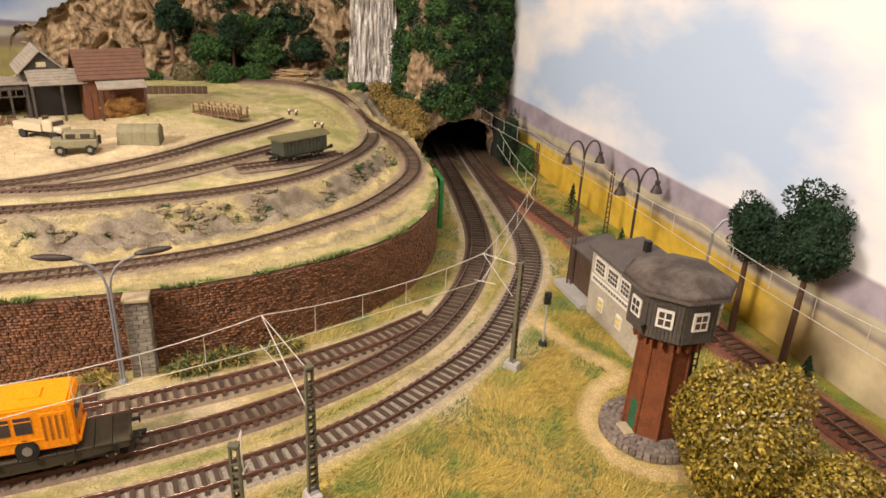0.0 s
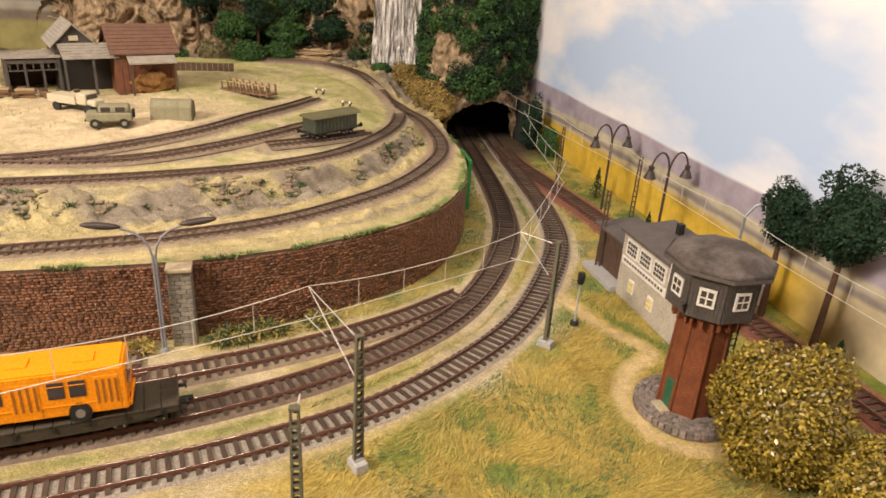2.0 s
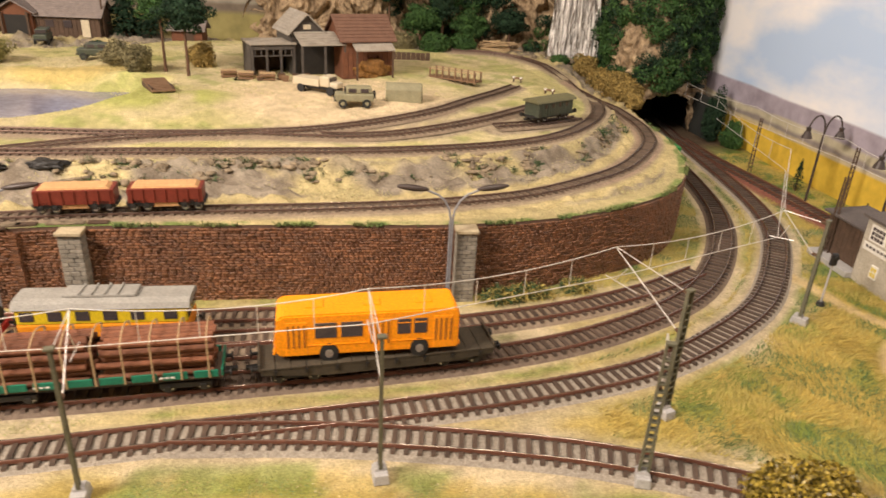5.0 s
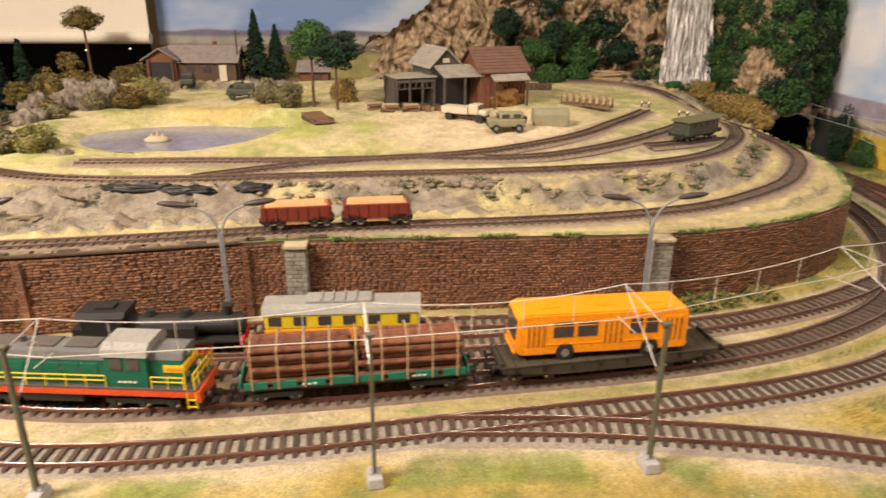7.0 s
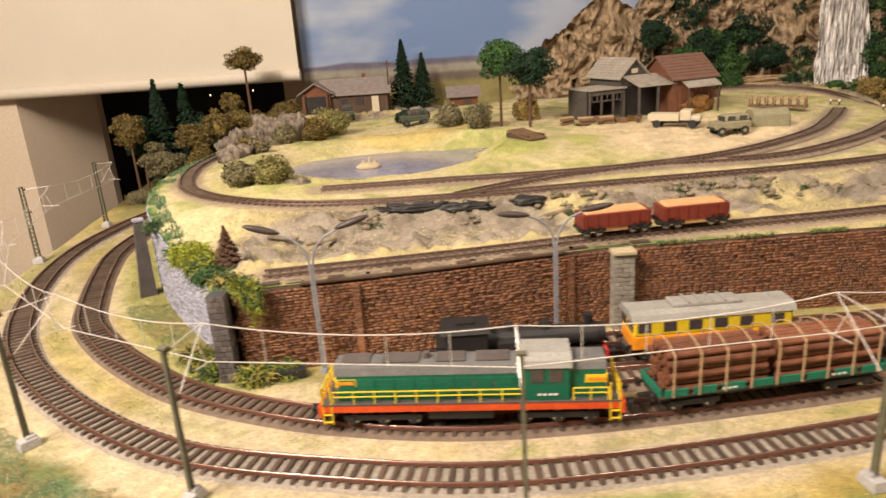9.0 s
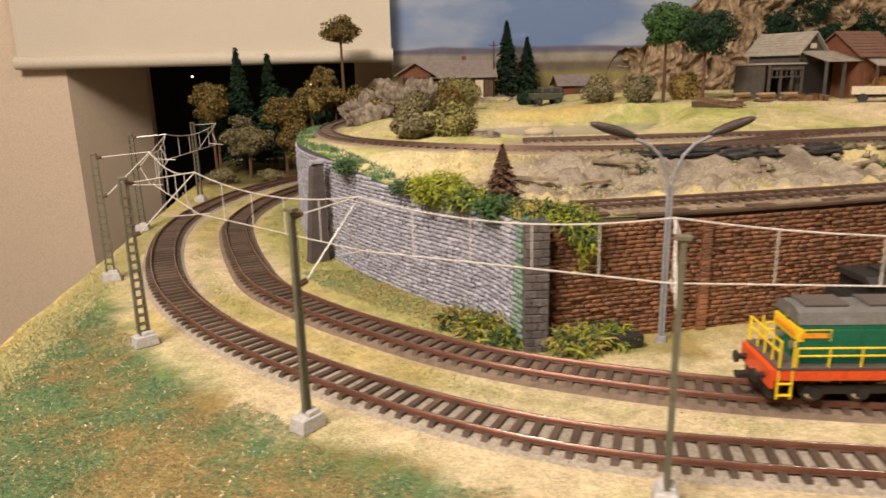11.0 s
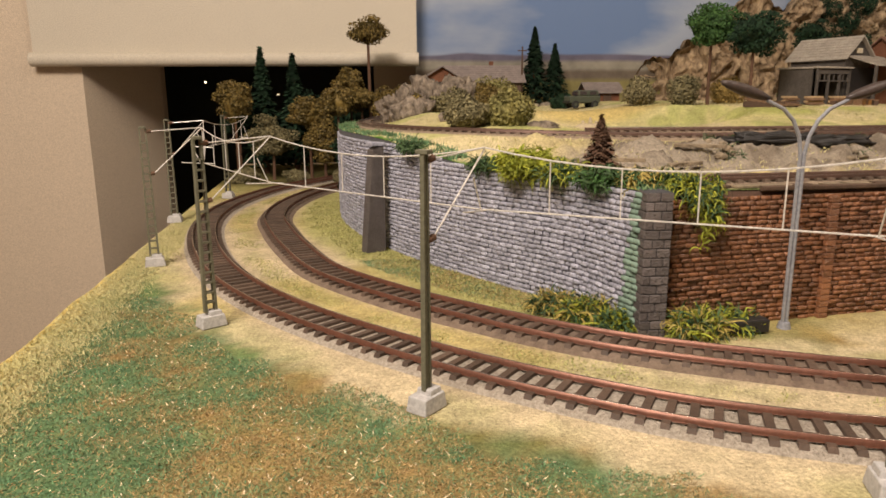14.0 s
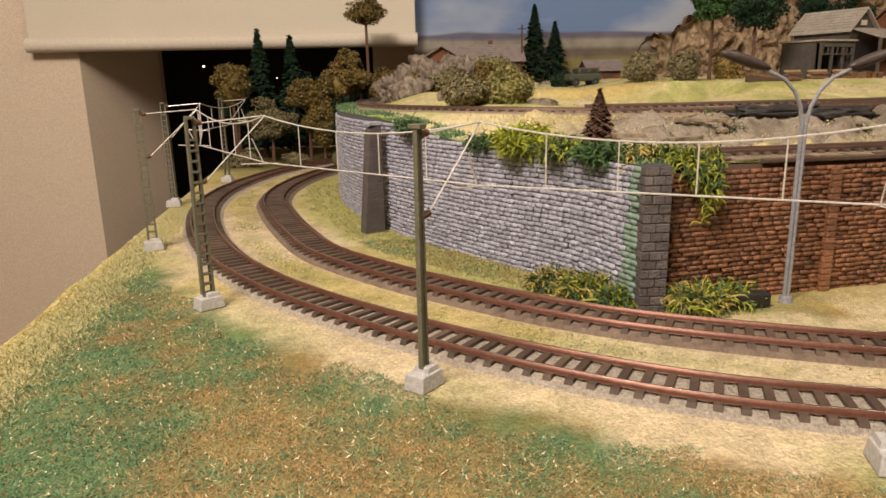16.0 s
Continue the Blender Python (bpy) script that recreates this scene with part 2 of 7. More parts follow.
    # pale ridges, with the creases' shade put in as the dark tone
    "rock_pond": mat("dark_crumpled_rock", (0.34, 0.28, 0.215), (0.07, 0.055, 0.042), 0.3, 0.85, 1.0, 0.18, spread=0.2, stretch=(1, 1, 0.45), relief=0.2),
    "fall": mat("frosted_clear_resin", (0.82, 0.8, 0.76), (0.12, 0.095, 0.075), 0.3, 0.12, 0.8, 0.1, spec=0.9, spread=0.13, stretch=(1.6, 1.6, 0.14)),
    "water": mat("glossy_grey_blue_water", (0.3, 0.29, 0.37), (0.19, 0.19, 0.26), 0.9, 0.16, 0.05, 0.3, spec=0.6),
    "leaf_green": mat("deep_green_foam", (0.06, 0.135, 0.03), (0.025, 0.065, 0.02), 0.6, 0.8, 0.0, vary=0.5),
    "leaf_dark": mat("dark_green_foam", (0.018, 0.048, 0.02), (0.01, 0.028, 0.014), 0.5, 0.85, 0.0, vary=0.5),
    "leaf_olive": mat("olive_gold_foliage", (0.42, 0.3, 0.042), (0.13, 0.105, 0.02), 0.25, 0.32, 0.0, vary=0.7, spec=0.55),
    "leaf_lime": mat("lime_green_moss", (0.33, 0.36, 0.03), (0.16, 0.2, 0.03), 0.5, 0.8, 0.0, vary=0.4),
    "leaf_brown": mat("golden_brown_foam", (0.38, 0.265, 0.08), (0.2, 0.145, 0.045), 0.5, 0.85, 0.0, vary=0.4),
    "leaf_grey": mat("grey_green_moss", (0.25, 0.215, 0.11), (0.12, 0.108, 0.055), 0.5, 0.85, 0.0, vary=0.4),
    "leaf_moss": mat("olive_yellow_moss", (0.3, 0.265, 0.09), (0.13, 0.125, 0.045), 0.4, 0.85, 0.0, vary=0.4),
    "bark": mat("tree_bark", (0.14, 0.075, 0.045), (0.09, 0.05, 0.03), 0.2, 0.85, 0.5),
    "grass_gold": mat("golden_static_grass", (0.5, 0.36, 0.1), (0.32, 0.3, 0.085), 1.0, 0.9, 0.0, vary=0.3),
    "grass_pale": mat("pale_straw_grass", (0.56, 0.5, 0.26), (0.42, 0.4, 0.18), 1.2, 0.9, 0.0, vary=0.2),
    "grass_green": mat("green_turf_fibre", (0.07, 0.16, 0.05), (0.2, 0.2, 0.07), 0.9, 0.9, 0.0, vary=0.4),
    "moss": mat("yellow_green_moss", (0.44, 0.39, 0.16), (0.25, 0.28, 0.09), 0.5, 0.85, 0.0, vary=0.4),
    "flock": mat("brown_gold_flock", (0.4, 0.27, 0.12), (0.25, 0.19, 0.08), 0.35, 0.7, 0.0, vary=0.4, spec=0.3),
    "wall_paint": mat("cream_wall_paint", (0.62, 0.52, 0.4), (0.58, 0.49, 0.38), 8, 0.85, 0.05),
    "wall_grey": mat("grey_beige_panel", (0.44, 0.39, 0.33), (0.41, 0.36, 0.3), 8, 0.85, 0.05),
    "blind": mat("cream_blind_fabric", (0.6, 0.55, 0.45), (0.56, 0.51, 0.42), 6, 0.8, 0.05),
    # near-black colour stands in for darkness in the next room and the tunnel
    "shade_black": mat("near_black_shade", (0.02, 0.02, 0.02), (0.03, 0.035, 0.03), 5, 0.9, 0.0),
    "table_edge": mat("raw_timber_edge", (0.5, 0.38, 0.24), (0.42, 0.32, 0.2), 1.0, 0.8, 0.2),
    "floor": mat("brown_floor", (0.25, 0.18, 0.12), (0.2, 0.14, 0.1), 4, 0.7, 0.1),
    "gunmetal": mat("dark_wheel_metal", (0.08, 0.075, 0.07), (0.05, 0.045, 0.045), 0.3, 0.45, 0.1, metal=0.5),
    "red": mat("signal_red_paint", (0.55, 0.04, 0.03), (0.45, 0.03, 0.02), 0.5, 0.4, 0.05),
    "lime_paint": mat("green_painted_edge", (0.03, 0.28, 0.06), (0.03, 0.2, 0.05), 0.5, 0.7, 0.2),
    "pale_green": mat("pale_green_wash", (0.24, 0.34, 0.27), (0.15, 0.22, 0.18), 0.3, 0.8, 0.3),
    "yellow_pane": mat("yellow_window_pane", (0.75, 0.62, 0.15), (0.65, 0.5, 0.1), 0.5, 0.4, 0.0),
}
ZONE = zone_mat("scenery_turf")
glow = bpy.data.materials.new("lit_bulb")
glow.use_nodes = True
glow.node_tree.nodes["Principled BSDF"].inputs["Emission Color"].default_value = (1.0, 0.75, 0.45, 1)
glow.node_tree.nodes["Principled BSDF"].inputs["Emission Strength"].default_value = 6.0
M["glow"] = glow


# ---- builders: all sizes below are plan units ----
def to_mesh(name, bm, material):
    for v in bm.verts:
        v.co *= U
    me = bpy.data.meshes.new(name)
    bm.normal_update()
    bm.to_mesh(me)
    bm.free()
    for mm in material if isinstance(material, (list, tuple)) else [material]:
        me.materials.append(mm)
    return me


def part(name, bm, material, parent=None, label="", at=(0, 0, 0), rz=0.0, smooth=False):
    me = bm if isinstance(bm, bpy.types.Mesh) else to_mesh(name, bm, material)
    if smooth:
        me.polygons.foreach_set("use_smooth", [True] * len(me.polygons))
    ob = new(name, me)
    ob.parent = parent
    ob.matrix_basis = pose(at[0] * U, at[1] * U, at[2] * U, 0, 0, rz)
    if label:
        ob["label"] = label
    return ob


def thing(name, at, label, category, group="", rz=0.0):
    ob = new(name)
    ob.empty_display_size = 0.01
    ob.matrix_basis = pose(at[0] * U, at[1] * U, at[2] * U, 0, 0, rz)
    return tagged(ob, label, category, group)


def at_pose(x, y, z, rz=0.0):
    return pose(x * U, y * U, z * U, 0, 0, rz)


def raw_mesh(name, verts, faces, material, zone=None, smooth=False):
    me = bpy.data.meshes.new(name)
    v = np.asarray(verts, float) * U
    f = np.asarray(faces, np.int32)
    me.vertices.add(len(v))
    me.vertices.foreach_set("co", v.ravel())
    k = f.shape[1]
    me.loops.add(f.size)
    me.loops.foreach_set("vertex_index", f.ravel())
    me.polygons.add(len(f))
    me.polygons.foreach_set("loop_start", np.arange(0, f.size, k, dtype=np.int32))
    if smooth:
        me.polygons.foreach_set("use_smooth", np.ones(len(f), bool))
    me.update(calc_edges=True)
    me.validate()
    me.materials.append(material)
    if zone is not None:
        a = me.color_attributes.new("zone", "FLOAT_COLOR", "POINT")
        a.data.foreach_set("color", np.c_[np.clip(zone, 0, 1), np.ones(len(zone))].ravel())
    return me


def box(bm, c, s, rz=0.0, bevel=0.0, taper=1.0):
    m = Matrix.Translation(c) @ Matrix.Rotation(radians(rz), 4, "Z") @ Matrix.Diagonal((*s, 1))
    vs = bmesh.ops.create_cube(bm, size=1, matrix=m)["verts"]
    if taper != 1.0:
        top = max(v.co.z for v in vs)
        for v in vs:
            if v.co.z > top - 1e-6:
                v.co.x, v.co.y = c[0] + (v.co.x - c[0]) * taper, c[1] + (v.co.y - c[1]) * taper
    if bevel:
        es = {e for v in vs for e in v.link_edges}
        bmesh.ops.bevel(bm, geom=list(es), offset=bevel, segments=2, affect="EDGES", profile=0.5)
    return bm


def rod(bm, p, q, r, r2=None, n=8):
    p, q = Vector(p), Vector(q)
    m = Matrix.Translation((p + q) / 2) @ (q - p).to_track_quat("Z", "Y").to_matrix().to_4x4()
    bmesh.ops.create_cone(bm, cap_ends=True, segments=n, radius1=r, radius2=r if r2 is None else r2, depth=(q - p).length, matrix=m)
    return bm


def tube(bm, pts, r, n=6):
    """One bent round bar through the points."""
    pts = [Vector(p) for p in pts]
    rings, side = [], None
    for k, p in enumerate(pts):
        d = (pts[min(k + 1, len(pts) - 1)] - pts[max(k - 1, 0)]).normalized()
        side = (d.orthogonal() if side is None else side - d * side.dot(d)).normalized()
        up = d.cross(side)
        rings.append([bm.verts.new(p + r * (math.cos(2 * math.pi * q / n) * side + math.sin(2 * math.pi * q / n) * up)) for q in range(n)])
    for a, b in zip(rings, rings[1:]):
        for q in range(n):
            bm.faces.new((a[q], a[(q + 1) % n], b[(q + 1) % n], b[q]))
    bm.faces.new(rings[0][::-1])
    bm.faces.new(rings[-1])
    return bm


def prism(bm, poly, a, b, axis="y"):
    """A polygon of (u, v) pulled from a to b along an axis; u, v are the other two axes in order."""
    put = {"x": lambda u, v, w: (w, u, v), "y": lambda u, v, w: (u, w, v), "z": lambda u, v, w: (u, v, w)}[axis]
    lo = [bm.verts.new(put(u, v, a)) for u, v in poly]
    hi = [bm.verts.new(put(u, v, b)) for u, v in poly]
    n = len(poly)
    bm.faces.new(lo[::-1])
    bm.faces.new(hi)
    for i in range(n):
        bm.faces.new((lo[i], lo[(i + 1) % n], hi[(i + 1) % n], hi[i]))
    bmesh.ops.recalc_face_normals(bm, faces=bm.faces)
    return bm


def blob(bm, c, r, seed=0.0, rough=0.25, sub=3):
    vs = bmesh.ops.create_icosphere(bm, subdivisions=sub, radius=1)["verts"]
    for v in vs:
        k = 1 + rough * (noise.noise(v.co * 1.7 + Vector((seed, seed * 0.7, 0))) + 0.5 * noise.noise(v.co * 4.1 + Vector((0, seed, 3))))
        v.co = Vector((v.co.x * r[0] * k + c[0], v.co.y * r[1] * k + c[1], v.co.z * r[2] * k + c[2]))
    return bm


def B():
    return bmesh.new()


def spline(ctrl, step=0.1):
    """A smooth line through control points, sampled at even steps."""
    p = np.array(ctrl, float)
    p = np.vstack([2 * p[0] - p[1], p, 2 * p[-1] - p[-2]])
    out = []
    for a, b, c, d in zip(p, p[1:], p[2:], p[3:]):
        s = np.linspace(0, 1, 24, endpoint=False)[:, None]
        out.append(0.5 * (2 * b + (c - a) * s + (2 * a - 5 * b + 4 * c - d) * s**2 + (3 * b - a - 3 * c + d) * s**3))
    q = np.vstack([*out, p[-2:-1]])
    run = np.r_[0, np.cumsum(np.linalg.norm(np.diff(q, axis=0), axis=1))]
    n = max(2, int(run[-1] / step) + 1)
    want = np.linspace(0, run[-1], n)
    return np.stack([np.interp(want, run, q[:, k]) for k in range(q.shape[1])], 1)


def normals2(line):
    t = np.gradient(line[:, :2], axis=0)
    t /= np.linalg.norm(t, axis=1)[:, None]
    return t, np.stack([-t[:, 1], t[:, 0]], 1)


def dist_to(line, pts, chunk=4000):
    """Distance of points to a sampled line."""
    out = np.empty(len(pts))
    for i in range(0, len(pts), chunk):
        d = pts[i:i + chunk, None, :2] - line[None, ::3, :2]
        out[i:i + chunk] = np.sqrt((d * d).sum(-1).min(1))
    return out


def smooth01(x):
    x = np.clip(x, 0, 1)
    return x * x * (3 - 2 * x)


def fbm(pts, scale, octaves=3, seed=0.0):
    out = np.zeros(len(pts))
    for i, p in enumerate(pts):
        v = Vector((p[0] * scale + seed, p[1] * scale - seed, (p[2] if len(p) > 2 else 0.0) * scale))
        a = 1.0
        for _ in range(octaves):
            out[i] += a * noise.noise(v)
            v, a = v * 2.03, a * 0.5
    return out


rng = np.random.default_rng(7)

# ---- plan: lines of the tracks and walls ----
LINE = {
    "outer": spline([(30.2, 27), (29.3, 20), (28.7, 14.5), (28.1, 10), (27.1, 6.2), (25.3, 2.9), (23, -0.2), (20.5, -2.3), (17.5, -4.05), (14, -5.1), (10, -5.75), (5, -6.35), (0, -6.95), (-4.4, -7.1), (-7.96, -6.5),
                     (-11.43, -5.51), (-14.06, -3.98), (-16.66, -1.75), (-18.86, 0.78), (-20.64, 3.83), (-22.02, 7.67), (-22.8, 11.59), (-22.73, 15.5), (-21.54, 20.22), (-18.85, 25.03)]),
    "inner": spline([(28.3, 27), (27.4, 19.5), (26.6, 13.5), (25.6, 8.6), (24, 4.8), (21.8, 1.5), (19.5, -0.6), (16.3, -2.3), (13.3, -3.25), (10, -3.85), (6, -4.3), (2, -4.75), (-2.01, -5.02), (-4.99, -4.95), (-7.9, -4.36),
                     (-10.15, -3.54), (-12.62, -2.24), (-14.71, -0.49), (-16.39, 1.28), (-17.96, 3.46), (-19, 6.1), (-19.91, 9.06), (-20.55, 12.01), (-20.45, 15.49), (-19.38, 19.49), (-16.53, 25.07)]),
    "siding": spline([(21.5, 1.9), (19.1, 0.55), (16.5, -0.5), (14.2, -1.15), (11, -1.75), (8, -2.05), (3, -2.3), (-2, -2.32), (-6.3, -2.3)]),
    "link": spline([(11.5, -1.9), (8, -2.65), (5, -3.05), (2, -3.2), (-2, -3.3)]),
    "stub": spline([(11.2, -0.75), (7, -0.9), (2, -1.0), (-3, -1.05)]),
    "branch": spline([(4.5, -6.42), (7.7, -6.6), (10.4, -6.95), (12.9, -7.4), (14.8, -7.9), (17, -8.7), (19.5, -9.9)]),
    "far": spline([(29.6, 21), (29.5, 17.4), (30, 12.3), (30.4, 7), (30.9, 2), (31.3, -3), (31.6, -9)]),
    "high_front": spline([(22.2, 22.2), (23.5, 18.6), (23.65, 15.5), (23.4, 12.8), (22.5, 10.2), (20.2, 6.9), (17.8, 4.85), (15, 3.2), (11.5, 2.2), (8, 1.75), (4.5, 1.5), (0, 1.1), (-4, 0.5), (-8, 0.0), (-10.6, -0.35)]),
    "high_loop": spline([(15.5, 29), (18, 28.7), (20, 27.6), (21.5, 25.5), (22.3, 22), (22.2, 17.5), (21, 13.6), (18.3, 9.9), (15, 7.9), (10.5, 6.8), (5.6, 6.35), (1, 6.1), (-3.4, 5.75), (-7.8, 5.75),
                         (-11.2, 6.3), (-14.1, 7.9), (-16.1, 10.5), (-17.1, 14), (-17.2, 17.5), (-16.4, 21.5), (-14.5, 25)]),
    "yard_back": spline([(-4.4, 5.9), (-2.4, 7), (0.03, 8.04), (2.47, 8.57), (6.09, 9.04), (9.08, 9.88), (12.43, 11.51), (14.71, 14.07), (17.78, 18.39)]),
    "yard_stub": spline([(-9.91, 8.49), (-4.89, 8.56), (-0.92, 8.43), (2.48, 8.61)]),
    "yard_front": spline([(4.58, 8.81), (8.53, 8.64), (11.01, 9.1), (14.18, 10.54), (16.67, 12.52), (18.75, 14.69)]),
    "wagon_stub": spline([(15.08, 10.2), (17.26, 11.15), (19.8, 12.87)]),
}
HIGH = ("high_front", "high_loop", "yard_back", "yard_stub", "yard_front", "wagon_stub")
BRICK_WALL = spline([(24.35, 15), (24.05, 11), (23.3, 8), (21.9, 5.2), (20, 3.2), (17.5, 1.8), (15, 0.95), (12, 0.5), (8, 0.45), (4, 0.42), (0, 0.3), (-3, -0.15), (-6.4, -0.7), (-9, -1.0), (-11.2, -1.35)], 0.05)
GREY_WALL = spline([(-11.8, -1.5), (-12.6, 0.5), (-14.3, 2.9), (-16.3, 6.4), (-17.6, 9.8), (-18.2, 13.5), (-18.1, 17), (-17.6, 19.8)], 0.05)
RIM = np.vstack([BRICK_WALL[::4, :2], GREY_WALL[::4, :2], [(-17.1, 22), (-16.5, 25), (-16.1, 29), (-15.8, 35), (-13, 35), (0, 35), (13, 35), (25.5, 35), (25.5, 29), (25.3, 23), (24.7, 18)]])
CENTRE = np.array([3.0, 17.0])


def inside(poly, pts):
    x, y = pts[:, 0], pts[:, 1]
    c = np.zeros(len(pts), bool)
    for (x0, y0), (x1, y1) in zip(poly, np.roll(poly, -1, 0)):
        hit = ((y0 > y) != (y1 > y)) & (x < (x1 - x0) * (y - y0) / (y1 - y0 + 1e-12) + x0)
        c ^= hit
    return c


def high_z(pts):
    """Height of the upper scenery: the front shelf, the bank up to the loop, and the rise at the back."""
    pts = np.asarray(pts, float)
    d8, d5 = dist_to(LINE["high_front"], pts), dist_to(LINE["high_loop"], pts)
    loop = np.vstack([LINE["high_loop"][::6, :2], [(0, 30)]])
    w = np.where(inside(loop, pts), 1.0, smooth01(((d8 - 0.9) / (d8 + d5 - 1.7).clip(0.2) - 0.5) / 0.45))
    x, y = pts[:, 0], pts[:, 1]
    f = (0.6 + 0.4 * smooth01((x + 7) / 4) * (1 - smooth01((x - 12) / 6))) * smooth01((d5 - 0.6) / 2.0) * inside(loop, pts)
    rise = f * (0.75 * smooth01((y - 7.5) / 6) + 0.2 * smooth01((y - 15) / 8))
    bowl = np.minimum(((x + 7.7) / 4.8) ** 2 + ((y - 14.5) / 3.5) ** 2, ((x + 3.2) / 2.1) ** 2 + ((y - 16.4) / 1.1) ** 2)
    rise *= 1 - smooth01((1.9 - bowl) / 0.9)
    z = 2.58 + 0.55 * w + np.maximum(rise, 0.95 * smooth01((y - 20) / 11)) + 0.12 * smooth01((-8 - x) / 6)
    return z


def hz(x, y):
    return float(high_z([(x, y)])[0])


def mixc(a, b, w):
    return a * (1 - w[:, None]) + np.asarray(b) * w[:, None]


def zone_noise(p, s, seed):
    return 0.5 + 0.5 * np.clip(fbm(p, s, 3, seed) * 1.6, -1, 1)


PATHWAY = spline([(25.2, 1.6), (25.7, -0.6), (26.6, -2.6), (25.6, -3.3), (24.6, -4.4), (24.3, -5.6), (24.7, -6.8), (25.7, -7.25), (27.0, -7.1)])


def low_z(p):
    """Gentle swell of the lower ground, flat at the tracks."""
    d1 = np.min([dist_to(LINE[k], p) for k in ("outer", "inner", "siding", "link", "branch", "stub")], axis=0)
    return 0.10 * (zone_noise(p, 0.35, 3.1) - 0.5) * smooth01((d1 - 1) / 2) - 0.02


def turf_green(p):
    """Share of green in the front turf: most along the outer edge, patchy towards the right."""
    nB, nC = zone_noise(p, 0.45, 8.7), zone_noise(p, 1.6, 5.5)
    base = 0.25 + 0.62 * smooth01((-14.5 - p[:, 0]) / 6.5)
    return np.clip(base + 1.1 * (nB - 0.5) + 0.8 * (nC - 0.5), 0.03, 0.95)


# ---- lower ground: one board with turf, sand and golden grass ----
def lower_ground():
    xs, ys = np.arange(-27, 33.01, 0.25), np.arange(-12.5, 34.01, 0.25)
    X, Y = np.meshgrid(xs, ys)
    p = np.c_[X.ravel(), Y.ravel()]
    edge = -23.15 - p[:, 1] * 0.088
    p[:, 0] = np.where(p[:, 0] < edge, edge, p[:, 0])
    d1 = np.minimum(dist_to(LINE["outer"], p), dist_to(LINE["inner"], p))
    for k in ("siding", "link", "branch", "stub"):
        d1 = np.minimum(d1, dist_to(LINE[k], p))
    d3 = dist_to(LINE["far"], p)
    nA, nB, nC = zone_noise(p, 0.35, 3.1), zone_noise(p, 0.16, 8.7), zone_noise(p, 0.9, 5.5)
    z = low_z(p)
    left = smooth01((-2 - p[:, 0]) / 8)
    col = np.tile([0.47, 0.345, 0.085], (len(p), 1))
    col = mixc(col, [0.3, 0.28, 0.06], smooth01((nA - 0.5) * 3))
    col = mixc(col, [0.14, 0.21, 0.04], smooth01((nB * 0.5 + nC * 0.5 - 0.56) * 5) * 0.8)
    turf = np.tile([0.27, 0.175, 0.068], (len(p), 1))
    turf = mixc(turf, [0.3, 0.24, 0.09], smooth01((nC - 0.45) * 3))
    turf = mixc(turf, [0.06, 0.165, 0.075], turf_green(p) * 0.85)
    turf = mixc(turf, [0.55, 0.42, 0.14], smooth01((edge + 1.15 - p[:, 0] + 0.7 * (nC - 0.5)) / 0.5))
    turf = mixc(turf, [0.42, 0.36, 0.14], smooth01((p[:, 1] - 4) / 4) * 0.75)
    col = mixc(col, turf, left)
    front = smooth01((-7.6 - p[:, 1]) / 1.2) * (1 - left) * smooth01((20 - p[:, 0]) / 4)
    col = mixc(col, [0.4, 0.31, 0.1], front * 0.8)
    col = mixc(col, [0.13, 0.2, 0.04], front * smooth01((nC - 0.55) * 4) * 0.7)
    between = smooth01((2.0 - d1 + 1.0 * (nC - 0.5)) / 0.7)
    sand = mixc(np.tile([0.54, 0.45, 0.285], (len(p), 1)), [0.43, 0.35, 0.15], smooth01((nB - 0.45) * 3))
    col = mixc(col, sand, np.maximum(between * (0.4 + 0.6 * left), smooth01((1.35 - d1 + 0.4 * (nC - 0.5)) / 0.35)))
    col = mixc(col, [0.45, 0.36, 0.25], smooth01((0.85 - d1) / 0.25) * 0.6)
    gtrack = smooth01((nA - 0.47) * 5) * smooth01((d1 - 0.75) / 0.2) * smooth01((2.2 - d1) / 0.5) * (1 - 0.6 * left)
    col = mixc(col, [0.19, 0.24, 0.05], gtrack * 0.7)
    under = smooth01((1.5 - np.abs(dist_to(BRICK_WALL, p))) / 0.8) * (p[:, 1] < 16)
    col = mixc(col, [0.36, 0.3, 0.12], under * 0.55)
    gw = smooth01((2.0 - dist_to(GREY_WALL, p)) / 0.8)
    col = mixc(col, [0.38, 0.37, 0.14], gw * 0.8)
    col = mixc(col, [0.28, 0.13, 0.08], smooth01((1.15 - d3) / 0.3))
    col = mixc(col, [0.12, 0.2, 0.03], smooth01((0.8 - np.abs(p[:, 0] - 31.9)) / 0.4) * smooth01((nC - 0.3) * 3) * (d3 > 0.9))
    # the trodden path past the signal box to the tower
    path = PATHWAY
    col = mixc(col, [0.58, 0.44, 0.22], smooth01((0.42 - dist_to(path, p)) / 0.25))
    verge = smooth01((0.4 - dist_to(path + np.array([0.72, 0.1]), p)) / 0.3) * smooth01((p[:, 1] + 3.2) / 0.8) * (dist_to(path, p) > 0.3)
    col = mixc(col, [0.13, 0.19, 0.03], verge * 0.85)
    # shade under the corner wood, put into the ground colour
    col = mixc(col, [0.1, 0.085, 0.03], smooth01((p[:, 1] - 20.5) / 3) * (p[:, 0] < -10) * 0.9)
    # ground colour darkened towards the tunnel as its shade
    tunnel_shade = smooth01((p[:, 1] - 17) / 4) * (p[:, 0] > 20)
    col = mixc(col, [0.1, 0.07, 0.045], tunnel_shade)
    n, k = len(xs), len(ys)
    i = np.arange(n * k).reshape(k, n)
